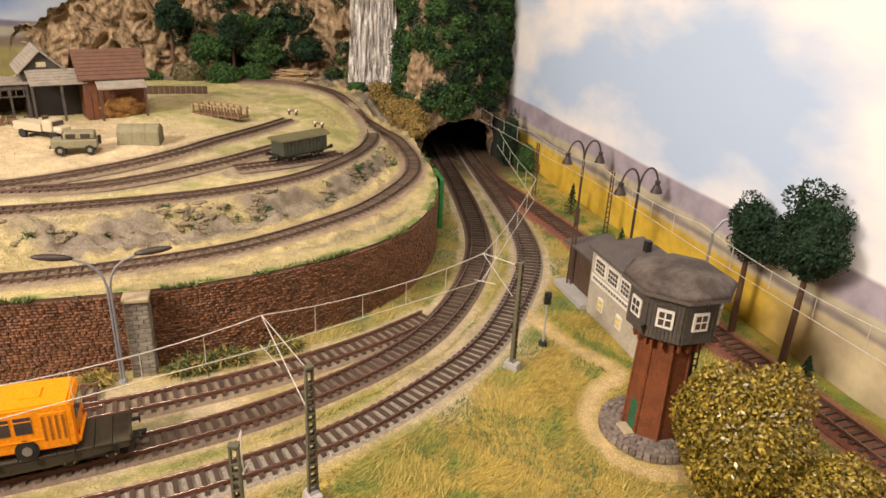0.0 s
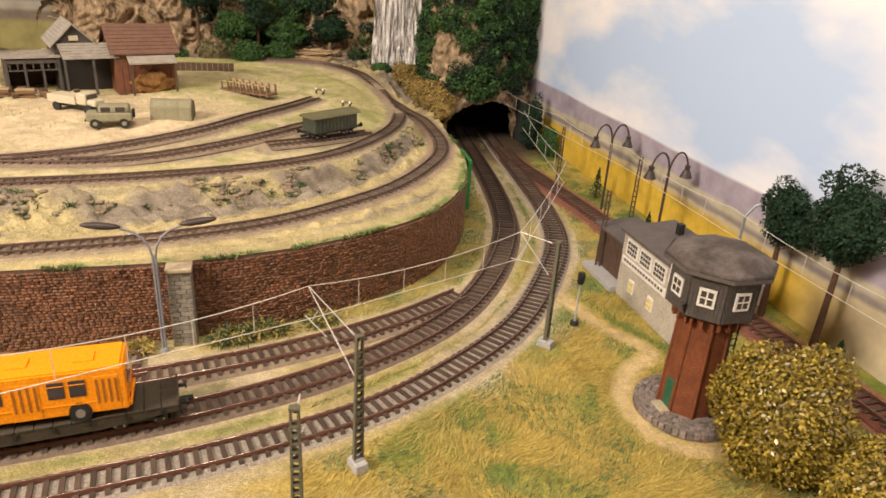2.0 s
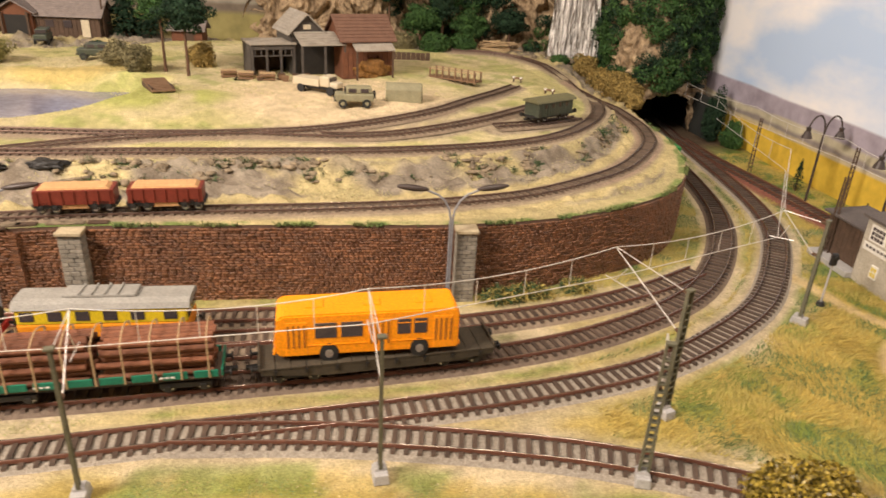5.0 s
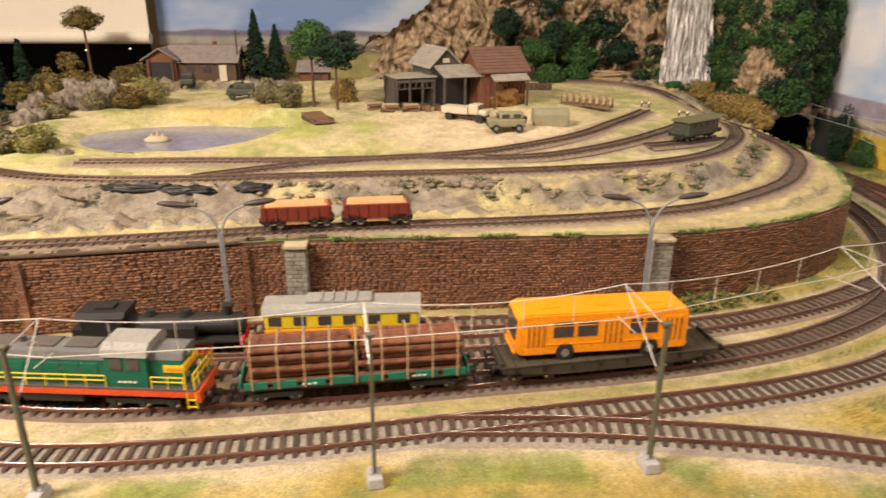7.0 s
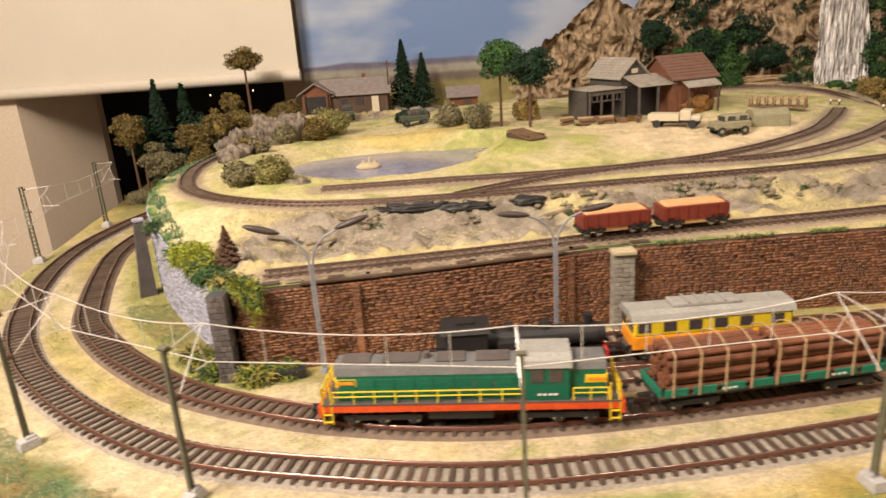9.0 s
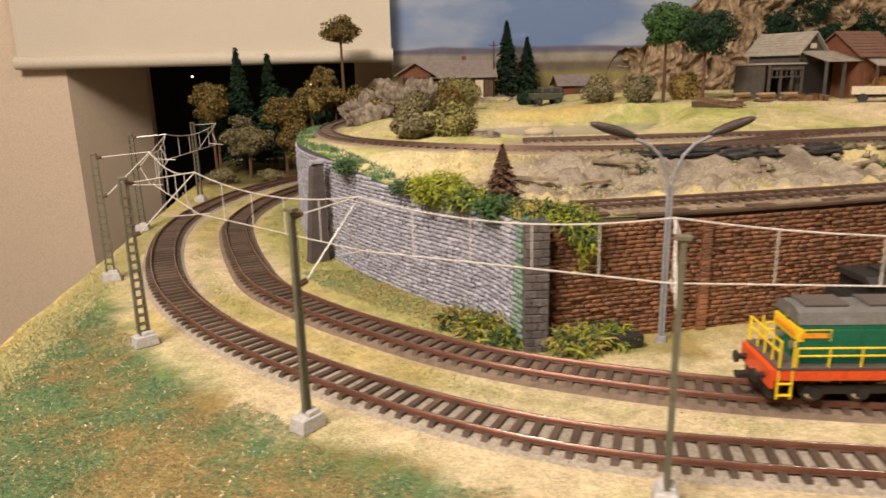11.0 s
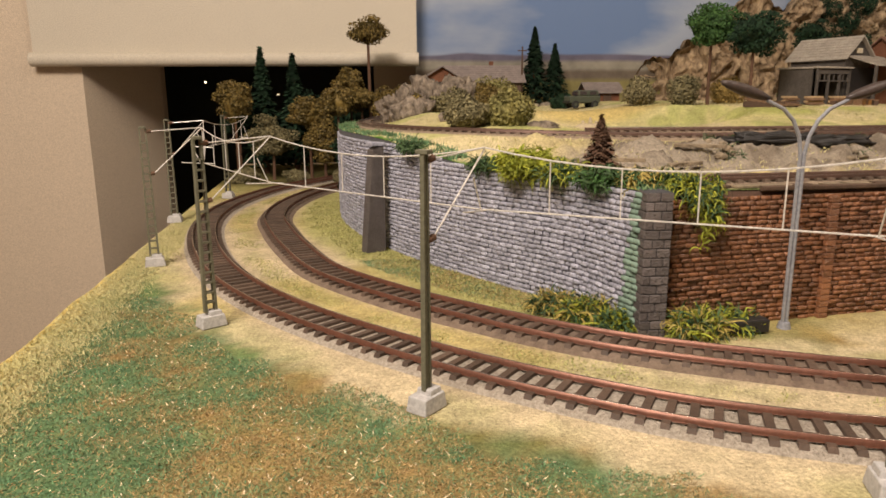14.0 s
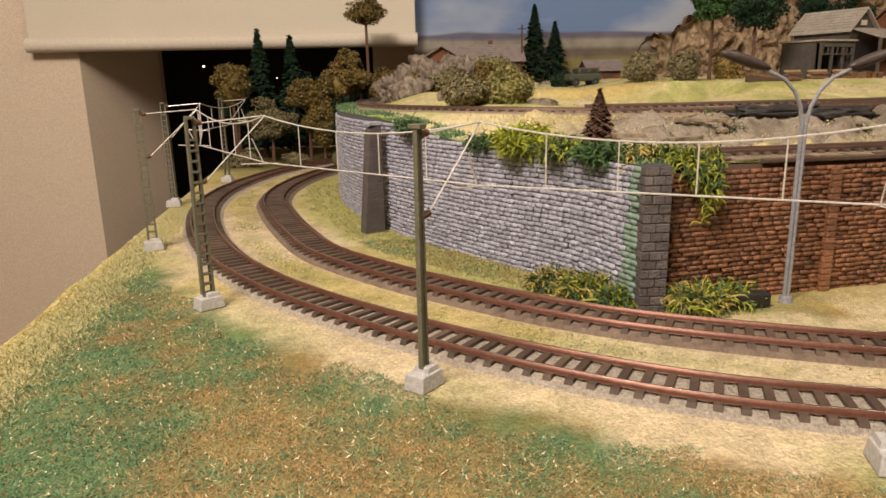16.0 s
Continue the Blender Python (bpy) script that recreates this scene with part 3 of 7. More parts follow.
    f = np.stack([i[:-1, :-1], i[:-1, 1:], i[1:, 1:], i[1:, :-1]], -1).reshape(-1, 4)
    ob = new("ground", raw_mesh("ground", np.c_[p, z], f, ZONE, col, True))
    return tagged(ob, "model ground of sand, green turf and golden grass", "ground", kind="structure")


lower_ground()
bm = B()
prism(bm, [(-22.0, -13), (33, -13), (33, 36), (-26.3, 36)], -1.2, -0.12, "z")
tagged(part("trim_board", bm, M["table_edge"]), "raw timber layout board under the scenery", "layout board", kind="structure")


# ---- upper scenery, a shelf and plateau carried by the walls ----
def upper_ground():
    # the rim, evenly sampled by its angle about the centre
    R = np.vstack([RIM, RIM[:1]])
    run = np.r_[0, np.cumsum(np.linalg.norm(np.diff(R, axis=0), axis=1))]
    rim = np.stack([np.interp(np.linspace(0, run[-1], 560, endpoint=False), run, R[:, k]) for k in (0, 1)], 1)
    s = np.r_[np.linspace(0.02, 0.6, 50), np.linspace(0.61, 1, 70)]
    p = (CENTRE + s[:, None, None] * (rim - CENTRE)[None]).reshape(-1, 2)
    z = high_z(p)
    d5, d8 = dist_to(LINE["high_loop"], p), dist_to(LINE["high_front"], p)
    dt = np.minimum(d5, d8)
    for k in HIGH[2:]:
        dt = np.minimum(dt, dist_to(LINE[k], p))
    nA, nB, nC = zone_noise(p, 0.4, 1.3), zone_noise(p, 0.17, 6.2), zone_noise(p, 1.1, 9.9)
    loop = np.vstack([LINE["high_loop"][::6, :2], [(0, 30)]])
    within = inside(loop, p)
    bank = (~within) & (d8 > 0.7) & (d5 > 0.7) & (p[:, 0] > -13)
    rimd = np.minimum(dist_to(BRICK_WALL, p), dist_to(GREY_WALL, p))
    z = z + 0.12 * (nA - 0.5) * smooth01((dt - 0.7) / 0.8) * smooth01(rimd / 0.8 - 0.3)
    rough = smooth01((np.minimum(d5, d8) - 0.6) / 0.5) * bank * smooth01(rimd / 0.8 - 0.5)
    z = z + rough * (0.5 * np.abs(fbm(p, 1.1, 4, 4.4)) - 0.12)
    # the pond's hollow
    pond = np.minimum(((p[:, 0] + 7.7) / 4.8) ** 2 + ((p[:, 1] - 14.5) / 3.5) ** 2, ((p[:, 0] + 3.2) / 2.1) ** 2 + ((p[:, 1] - 16.4) / 1.0) ** 2)
    z = z - 0.3 * smooth01((1.12 - pond) / 0.25)
    col = np.tile([0.58, 0.5, 0.29], (len(p), 1))
    col = mixc(col, [0.52, 0.47, 0.22], smooth01((nB - 0.45) * 4))
    col = mixc(col, [0.3, 0.33, 0.1], smooth01((nA * 0.6 + nC * 0.4 - 0.57) * 6) * 0.65)
    yard = smooth01(1.4 - ((p[:, 0] - 8.0) / 6.0) ** 2 - ((p[:, 1] - 13.6) / 4.5) ** 2)
    col = mixc(col, [0.68, 0.55, 0.36], yard * 0.95)
    meadow = smooth01(1.3 - ((p[:, 0] + 0.5) / 4.0) ** 2 - ((p[:, 1] - 13.2) / 2.2) ** 2)
    col = mixc(col, [0.4, 0.41, 0.13], meadow * smooth01(nA * 2))
    col = mixc(col, [0.58, 0.46, 0.18], smooth01(1.2 - ((p[:, 0] + 6) / 4.5) ** 2 - ((p[:, 1] - 19.3) / 1.4) ** 2))
    grey = np.tile([0.31, 0.265, 0.205], (len(p), 1))
    grey = mixc(grey, [0.2, 0.165, 0.125], smooth01((nC - 0.5) * 4))
    grey = mixc(grey, [0.5, 0.42, 0.22], smooth01((0.42 - rough * (nA * 0.5 + 0.5 * nB)) * 5))
    col = mixc(col, grey, bank * 1.0 * smooth01((p[:, 0] + 14) / 2))
    col = mixc(col, [0.52, 0.43, 0.22], smooth01((1.5 - d8) / 0.4) * (~within))
    col = mixc(col, [0.34, 0.27, 0.2], smooth01((0.85 - dt) / 0.25) * 0.8)
    lip = smooth01((0.4 - np.minimum(dist_to(BRICK_WALL, p), dist_to(GREY_WALL, p))) / 0.2)
    col = mixc(col, [0.09, 0.2, 0.03], lip * smooth01((nC - 0.38) * 4) * (0.75 + 0.25 * (p[:, 0] < -12)))
    col = mixc(col, [0.36, 0.26, 0.19], smooth01((0.75 - d8) / 0.3) * (p[:, 0] > 18))
    n, k = len(rim), len(s)
    i = np.arange(n * k).reshape(k, n)
    j = np.roll(i, -1, 1)
    f = np.stack([i[:-1], j[:-1], j[1:], i[1:]], -1).reshape(-1, 4)[:, ::-1]
    ob = new("ground_upper", raw_mesh("ground_upper", np.c_[p, z], f, ZONE, col, True))
    return tagged(ob, "raised scenery plateau with straw grass, sand and a rocky bank", "ground", kind="structure")


upper_ground()
sk = spline([(-17.6, 19.7), (-17.1, 22), (-16.5, 25), (-16.1, 29), (-15.9, 33.6)], 0.2)
top = high_z(sk) - 0.02
nn = 0.25 * fbm(np.c_[sk, top], 0.8, 3)
ks = np.arange(len(sk) - 1)
vv = np.vstack([np.c_[sk, top], np.c_[sk[:, 0] - 0.6 + nn, sk[:, 1] + nn, top * 0.5], np.c_[sk[:, 0] - 1.3, sk[:, 1], np.full(len(sk), -0.1)]])
ff = np.vstack([np.stack([ks + a * len(sk), ks + 1 + a * len(sk), ks + 1 + (a + 1) * len(sk), ks + (a + 1) * len(sk)], 1) for a in (0, 1)])
tagged(new("embankment", raw_mesh("embankment", vv, ff, M["earth"], None, True)), "rough earth embankment under the wood", "embankment", kind="structure")


# ---- retaining walls laid in courses ----
def piece_mesh(name, L, H, D, material, r):
    """One stone, lying along x, its face towards -y, edges worn."""
    c = 0.11 * H
    v, f = [], []
    for y, k in ((0.0, 0.0), (-D * 0.6, 0.0), (-D, c)):
        v += [(-L / 2 + k + r[0] * c, y, k), (L / 2 - k, y, k + r[1] * c * 0.5), (L / 2 - k - r[2] * c, y, H - k), (-L / 2 + k, y, H - k - r[3] * c * 0.5)]
    for a in (0, 4):
        for i in range(4):
            f.append((a + i, a + (i + 1) % 4, a + 4 + (i + 1) % 4, a + 4 + i))
    f.append((8, 9, 10, 11))
    me = raw_mesh(name, v, f, material)
    return me, np.array(v), np.array(f)


def course_wall(name, line, z0, top, L, H, D, stone, mortar, label, near, piece, thick=0.5, cut=None, wash=None):
    """Backing of mortar along a line, with stones proud of it; those in the near stretch are parts of their own."""
    t, nrm = normals2(line)
    ends = line[:, :2]
    out = ends + 0 * nrm
    tops = np.array([top(x, y) for x, y in line[:, :2]])
    back = out + nrm * thick * SIDE
    v = np.vstack([np.c_[out, np.full(len(out), z0)], np.c_[out, tops], np.c_[back, tops], np.c_[back, np.full(len(out), z0)]])
    m = len(out)
    idx = np.arange(m - 1)
    f = np.vstack([np.stack([idx + a * m, idx + 1 + a * m, idx + 1 + b * m, idx + b * m], 1) for a, b in ((0, 1), (1, 2), (2, 3))])
    wall = new(name, raw_mesh(name, v, f, mortar))
    tagged(wall, label, "wall", kind="structure")
    run = np.r_[0, np.cumsum(np.linalg.norm(np.diff(ends, axis=0), axis=1))]
    rnd = random.Random(5)
    kinds = [piece_mesh(piece, L * 0.92, H * 0.88, D, stone, [rnd.uniform(-1, 1) for _ in range(4)]) for _ in range(5)]
    short = [piece_mesh(piece, L * 0.67, H * 0.88, D, stone, [rnd.uniform(-1, 1) for _ in range(4)]) for _ in range(5)]
    washed = [piece_mesh(piece, L * 0.92, H * 0.88, D, M["pale_green"], [rnd.uniform(-1, 1) for _ in range(4)])[0] for _ in range(3)]
    far_v, far_f, count = [], [], 0
    for c in range(int(tops.max() / H)):
        s = (c % 2) * L / 2 + rnd.uniform(-0.06, 0.06)
        while s < run[-1]:
            x, y = np.interp(s, run, ends[:, 0]), np.interp(s, run, ends[:, 1])
            k = min(int(np.searchsorted(run, s)), m - 1)
            if z0 + (c + 1) * H <= tops[k] + 0.04:
                ang = math.degrees(math.atan2(t[k, 1], t[k, 0])) + (180 if SIDE < 0 else 0)
                me, pv, pf = (kinds if cut is None or cut(x) > 0.9 else short)[rnd.randrange(5)]
                put = rnd.uniform(-0.02, 0.025)
                px, py = x - nrm[k, 0] * SIDE * put, y - nrm[k, 1] * SIDE * put
                z = z0 + c * H + rnd.uniform(-0.004, 0.004)
                if near(x, y, z) and count < 300:
                    part(piece, washed[count % 3] if wash and wash(s, z) else me, None, wall, at=(px, py, z), rz=ang)
                    count += 1
                else:
                    a = radians(ang)
                    w = np.c_[pv[:, 0] * math.cos(a) - pv[:, 1] * math.sin(a) + px, pv[:, 0] * math.sin(a) + pv[:, 1] * math.cos(a) + py, pv[:, 2] + z]
                    far_f.append(pf + 12 * len(far_v))
                    far_v.append(w)
            s += (L if cut is None else L * cut(x)) * rnd.uniform(0.94, 1.06)
    rest = new("stonework", raw_mesh("stonework", np.vstack(far_v), np.vstack(far_f), stone))
    rest.parent = wall
    rest["kind"] = "stuff"
    return wall


SIDE = -1  # the brick wall runs from its tunnel end leftwards, so its back lies on the right hand
course_wall("wall_brick", BRICK_WALL, -0.05, lambda x, y: hz(x, y) - 0.03, 0.225, 0.094, 0.042, M["brick"], M["mortar"],
            "retaining wall of red-brown rough stone courses", lambda x, y, z: x < -9.0, "brick", cut=lambda x: 0.72 if x > 7.0 else 1.0)
course_wall("wall_grey", GREY_WALL, -0.05, lambda x, y: hz(x, y) - 0.02, 0.21, 0.108, 0.05, M["greystone"], M["greymortar"],
            "curved retaining wall of grey block stone", lambda x, y, z: y < 0.2, "block", wash=lambda s, z: s < 0.42 - 0.1 * z)


# ---- tracks ----
def sleeper_mesh(w, l, material):
    bm = B()
    box(bm, (0, 0, 0.05), (l, w, 0.1), taper=0.9)
    return to_mesh("sleeper", bm, M[material])


SLEEPER, SLEEPER_NARROW = sleeper_mesh(0.132, 1.1, "sleeper"), sleeper_mesh(0.13, 0.78, "sleeper_brown")


def sweep(line, z, prof, name, material, mats2=None, top=None):
    t, n = normals2(line)
    k = len(prof)
    v = np.concatenate([np.c_[line[:, :2] + n * a, z + b] for a, b in prof])
    m = len(line)
    i = np.arange(m - 1)
    f = np.vstack([np.stack([i + a * m, i + 1 + a * m, i + 1 + (a + 1) * m, i + (a + 1) * m], 1) for a in range(k - 1)])
    me = raw_mesh(name, v, f[:, ::-1], material)
    if mats2:
        me.materials.append(mats2)
        idx = np.zeros(len(f), np.int32)
        idx[top * (m - 1):(top + 1) * (m - 1)] = 1
        me.polygons.foreach_set("material_index", idx)
    return me


def track(key, label, bed):
    line = LINE[key][::2]
    high = key in HIGH
    z = high_z(line) - 0.02 if high else np.full(len(line), -0.02) + 0.006 * ("outer", "inner", "siding", "link", "stub", "branch", "far").index(key)
    if high:
        z = np.convolve(np.pad(z, 12, "edge"), np.ones(25) / 25, "valid")
    mid = line[len(line) // 2]
    ob = tagged(new("railway_track"), label, "railway track", "railway tracks")
    ob.empty_display_size = 0.01
    w, k, hr = (0.74, 0.6, 0.2) if high else (1.0, 0.9, 0.225)
    part("ballast_bed", sweep(line, z, [(-0.66 * w, -0.03), (-0.52 * w, 0.075), (0.52 * w, 0.075), (0.66 * w, -0.03)], "ballast_bed", bed), None, ob)
    for s in (-0.345 * w, 0.345 * w):
        part("rail", sweep(line, z, [(s - 0.036 * k, 0.12), (s - 0.02 * k, 0.145), (s - 0.02 * k, hr), (s + 0.02 * k, hr), (s + 0.02 * k, 0.145), (s + 0.036 * k, 0.12)], "rail", M["rail_dark" if high else "rail"], M["railtop"], 2), None, ob, "rusty rail with a worn head")
    t, n = normals2(line)
    run = np.r_[0, np.cumsum(np.linalg.norm(np.diff(line, axis=0), axis=1))]
    shape = SLEEPER_NARROW if high else SLEEPER
    place = []
    for s in np.linspace(0.1, run[-1] - 0.1, int(run[-1] / (0.3 if high else 0.312))):
        k = min(int(np.searchsorted(run, s)), len(line) - 1)
        place.append((float(np.interp(s, run, line[:, 0])), float(np.interp(s, run, line[:, 1])), float(np.interp(s, run, z)) + 0.035, math.atan2(n[k, 1], n[k, 0])))
    place.sort()
    for x, y, h, a in place[:296]:
        part("sleeper", shape, None, ob, at=(x, y, h), rz=math.degrees(a))
    if len(place) > 296:
        sv = np.array([v.co[:] for v in shape.vertices]) / U
        sf = np.array([p.vertices[:] for p in shape.polygons])
        rest = [np.c_[sv[:, 0] * math.cos(a) - sv[:, 1] * math.sin(a) + x, sv[:, 0] * math.sin(a) + sv[:, 1] * math.cos(a) + y, sv[:, 2] + h] for x, y, h, a in place[296:]]
        more = part("sleeper_rest", raw_mesh("sleeper_rest", np.vstack(rest), np.vstack([sf + len(sv) * i for i in range(len(rest))]), M["sleeper"]), None, ob)
        more["kind"] = "stuff"
    return ob


track("outer", "curved model track with brown sleepers on grey ballast", M["ballast"])
track("inner", "curved model track on which the goods train stands", M["ballast_dark"])
for key in ("siding", "link", "stub", "branch"):
    track(key, "straight model siding with brown sleepers", M["ballast" if key == "branch" else "ballast_earth"])
track("far", "rust-brown model track beside the backdrop", M["ballast_red"])
for key in HIGH:
    track(key, "model track on the raised scenery", M["ballast_earth"])


# ---- mountain: a draped sheet of crumpled rock with the tunnel mouth ----
MOUNT = spline([(1.0, 34.4), (2.6, 33.3), (5, 32.7), (9, 32.4), (14, 32.6), (19, 32.6), (22.2, 31.8), (26, 30.2), (26.6, 27.5), (25.5, 24.5), (25.3, 22.2), (26.4, 21.1), (28.6, 21.7), (30.8, 23.4), (33.0, 25.4)], 0.1)


def arch_open(x, z):
    return abs(x - 28.5) < 2.6 and z < 1.2 + 1.6 * math.sqrt(max(0, 1 - ((x - 28.5) / 2.65) ** 2))


def mountain():
    t, n = normals2(MOUNT)
    run = np.arange(len(MOUNT)) * 0.1
    zs = np.arange(0, 15.01, 0.1)
    front = smooth01((run - 33.5) / 2.5)
    skyline = np.interp(MOUNT[:, 0], [0.8, 1.4, 2.2, 4.6, 5.8, 7, 9, 10.4, 12.4, 14.5], [4.4, 6.0, 7.0, 7.7, 9.3, 10.3, 10.8, 9.6, 12.2, 15]) + 0.9 * fbm(MOUNT, 0.9, 3, 3.0)
    peak = np.where(run < 20, skyline, 15)
    V = np.empty((len(zs), len(MOUNT), 3))
    for a, zz in enumerate(zs):
        z = np.minimum(zz, peak)
        q = np.c_[MOUNT[:, 0], MOUNT[:, 1], np.full(len(MOUNT), zz)] * 0.5
        d = np.empty(len(q))
        for k, v in enumerate(q):
            v = Vector(v)
            w = v + 0.95 * Vector((noise.noise(v * 1.1), noise.noise(v * 1.1 + Vector((5, 0, 0))), noise.noise(v * 0.9 + Vector((0, 7, 0)))))
            big, mid = 1 - 2 * abs(noise.noise(w * 0.8)), 1 - 2 * abs(noise.noise(w * 2.3))
            u = Vector((w.x, w.y, w.z * 0.45))
            d[k] = 0.42 * big + 0.5 * (1 - 2.6 * abs(noise.noise(u * 2.3))) + 0.34 * (1 - 2.4 * abs(noise.noise(u * 4.4))) - 0.35
        d *= np.where(run > 33, 0.4, 1.0)
        back = (0.05 * z) * (1 - front) + 0.07 * z * front
        V[a] = np.c_[MOUNT[:, :2] + n * (back - d)[:, None] * 1.0, z]
    m = len(MOUNT)
    i = np.arange(m * len(zs)).reshape(len(zs), m)
    f = np.stack([i[:-1, :-1], i[:-1, 1:], i[1:, 1:], i[1:, :-1]], -1)
    keep = np.ones(f.shape[:2], bool)
    for a in range(len(zs) - 1):
        for b in range(m - 1):
            if MOUNT[b, 1] < 26 and MOUNT[b, 0] > 25.8 and arch_open(MOUNT[b, 0], zs[a]):
                keep[a, b] = False
    ob = new("mountain", raw_mesh("mountain", V.reshape(-1, 3), f[keep], M["rock"], None, True))
    tagged(ob, "steep mountain of tan crumpled rock with a tunnel mouth", "mountain", kind="structure")
    return V


MV = mountain()
# the tunnel's darkness is put into its lining colour
bm = B()
for x0, x1 in ((25.5, 25.7), (31.5, 31.7)):
    box(bm, ((x0 + x1) / 2, 26, 1.2), (0.2, 9, 2.8))
box(bm, (28.6, 27, 3.05), (6.4, 7, 0.2))
box(bm, (28.6, 30.6, 1.3), (6.4, 0.2, 3.4))
tagged(part("tunnel_lining", bm, M["shade_black"]), "near-black lining standing in for the darkness of the railway tunnel", "tunnel", kind="structure")


# ---- painted backdrops and the room ----
def sky_mat(name, along, cloud, blue, seed, hills, ends=None):
    m = bpy.data.materials.new(name)
    m.use_nodes = True
    nt = m.node_tree
    b = nt.nodes["Principled BSDF"]
    b.inputs["Roughness"].default_value, b.inputs["Specular IOR Level"].default_value = 0.6, 0.25
    geo = nt.nodes.new("ShaderNodeNewGeometry")
    sep = nt.nodes.new("ShaderNodeSeparateXYZ")
    nt.links.new(geo.outputs["Position"], sep.inputs[0])

    def math_node(op, a, c):
        q = nt.nodes.new("ShaderNodeMath")
        q.operation = op
        for k, s in enumerate((a, c)):
            if isinstance(s, (int, float)):
                q.inputs[k].default_value = s
            else:
                nt.links.new(s, q.inputs[k])
        return q.outputs[0]

    def mixed(fac, a, c):
        q = nt.nodes.new("ShaderNodeMix")
        q.data_type = "RGBA"
        nt.links.new(fac, q.inputs["Factor"])
        for k, s in (("A", a), ("B", c)):
            if isinstance(s, tuple):
                q.inputs[k].default_value = (*s, 1)
            else:
                nt.links.new(s, q.inputs[k])
        return q.outputs["Result"]

    mp = nt.nodes.new("ShaderNodeMapping")
    mp.inputs["Scale"].default_value = (0.5, 0.5, 1.15)
    mp.inputs["Location"].default_value = (seed, seed, 0)
    nt.links.new(geo.outputs["Position"], mp.inputs["Vector"])
    n1 = noise_node(nt, 0.17, 5, 0.5, mp.outputs["Vector"])
    r1 = ramp(nt, [(0.42, blue), (0.5, tuple(0.5 * v + 0.5 * w for v, w in zip(blue, cloud))), (0.58, cloud)])
    nt.links.new(n1.outputs["Fac"], r1.inputs["Fac"])
    col = r1.outputs["Color"]
    line = nt.nodes.new("ShaderNodeCombineXYZ")
    nt.links.new(sep.outputs[along], line.inputs[0])
    z = math_node("DIVIDE", sep.outputs[2], U)
    for height, amp, size, colour, fade in hills:
        nn = noise_node(nt, size, 3, 0.5, line.outputs[0])
        h = math_node("ADD", math_node("MULTIPLY", math_node("SUBTRACT", nn.outputs["Fac"], 0.5), amp), height)
        fac = math_node("MULTIPLY", math_node("SUBTRACT", h, z), fade)
        cl = nt.nodes.new("ShaderNodeClamp")
        nt.links.new(fac, cl.inputs[0])
        fac = cl.outputs[0]
        if ends and height == hills[-1][0]:  # the field thins out into pale haze in the painting
            cl = nt.nodes.new("ShaderNodeClamp")
            nt.links.new(math_node("DIVIDE", math_node("SUBTRACT", sep.outputs[along], ends[0] * U), (ends[1] - ends[0]) * U), cl.inputs[0])
            fac = math_node("MULTIPLY", fac, cl.outputs[0])
        g = noise_node(nt, 0.8, 4, 0.6, geo.outputs["Position"])
        rr = ramp(nt, [(0.3, tuple(v * 0.75 for v in colour)), (0.7, tuple(min(1, v * 1.2) for v in colour))])
        nt.links.new(g.outputs["Fac"], rr.inputs["Fac"])
        col = mixed(fac, col, rr.outputs["Color"])
    nt.links.new(col, b.inputs["Base Color"])
    return m


SKY_R = sky_mat("painted_sky_and_fields", 1, (0.95, 0.94, 0.96), (0.52, 0.67, 0.92), 3.3,
                [(3.8, 0.7, 0.07, (0.4, 0.355, 0.42), 7.0), (2.75, 0.9, 0.11, (0.55, 0.5, 0.36), 6.0), (2.35, 0.7, 0.3, (0.3, 0.26, 0.24), 5.0), (2.05, 0.3, 0.5, (0.58, 0.49, 0.31), 7.0), (1.8, 0.2, 0.2, (0.68, 0.46, 0.06), 9.0)], (-3.8, -0.8))
# back print darkened in colour for the light falling off there
SKY_B = sky_mat("dimmed_sky_and_hills", 0, (0.33, 0.38, 0.47), (0.14, 0.215, 0.385), 7.7,
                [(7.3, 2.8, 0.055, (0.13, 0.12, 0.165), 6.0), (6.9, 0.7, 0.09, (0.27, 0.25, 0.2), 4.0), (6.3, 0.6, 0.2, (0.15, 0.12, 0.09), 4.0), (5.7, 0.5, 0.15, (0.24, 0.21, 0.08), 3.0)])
bm = B()
box(bm, (33.3, 4, 9), (0.5, 66, 19))
tagged(part("backdrop_side", bm, SKY_R), "painted backdrop of cloudy sky, hills and a yellow field", "backdrop", kind="structure")
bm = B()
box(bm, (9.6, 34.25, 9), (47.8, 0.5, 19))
tagged(part("backdrop_back", bm, SKY_B), "painted backdrop of grey-blue sky and hills, darkened for the weaker light there", "backdrop", kind="structure")

# the room: wall behind the layout with a doorway, side and rear walls, floor, ceiling
bm = B()
box(bm, (-57.35, 33.0, 10), (44.1, 1, 96))
tagged(part("wall_cream", bm, M["wall_paint"]), "cream painted room wall", "wall", kind="structure")
bm = prism(B(), [(-35.3, 32.5), (-32.7, 39.5), (-32.7, 40.5), (-36.4, 40.5), (-36.4, 33.5), (-35.3, 33.5)], -38, 58, "z")
tagged(part("wall_door_jamb", bm, M["wall_paint"]), "grey-beige splayed reveal of the doorway", "wall", kind="structure")
bm = B()
box(bm, (-13.6, 41.0, 10), (7.2, 1, 96))
tagged(part("wall_pier", bm, M["wall_paint"]), "grey-beige pier beside the doorway", "wall", kind="structure")
bm = B()
box(bm, (-24.95, 40.0, 33.5), (15.5, 1, 49))
tagged(part("wall_lintel", bm, M["wall_paint"]), "cream wall over the doorway", "wall", kind="structure")
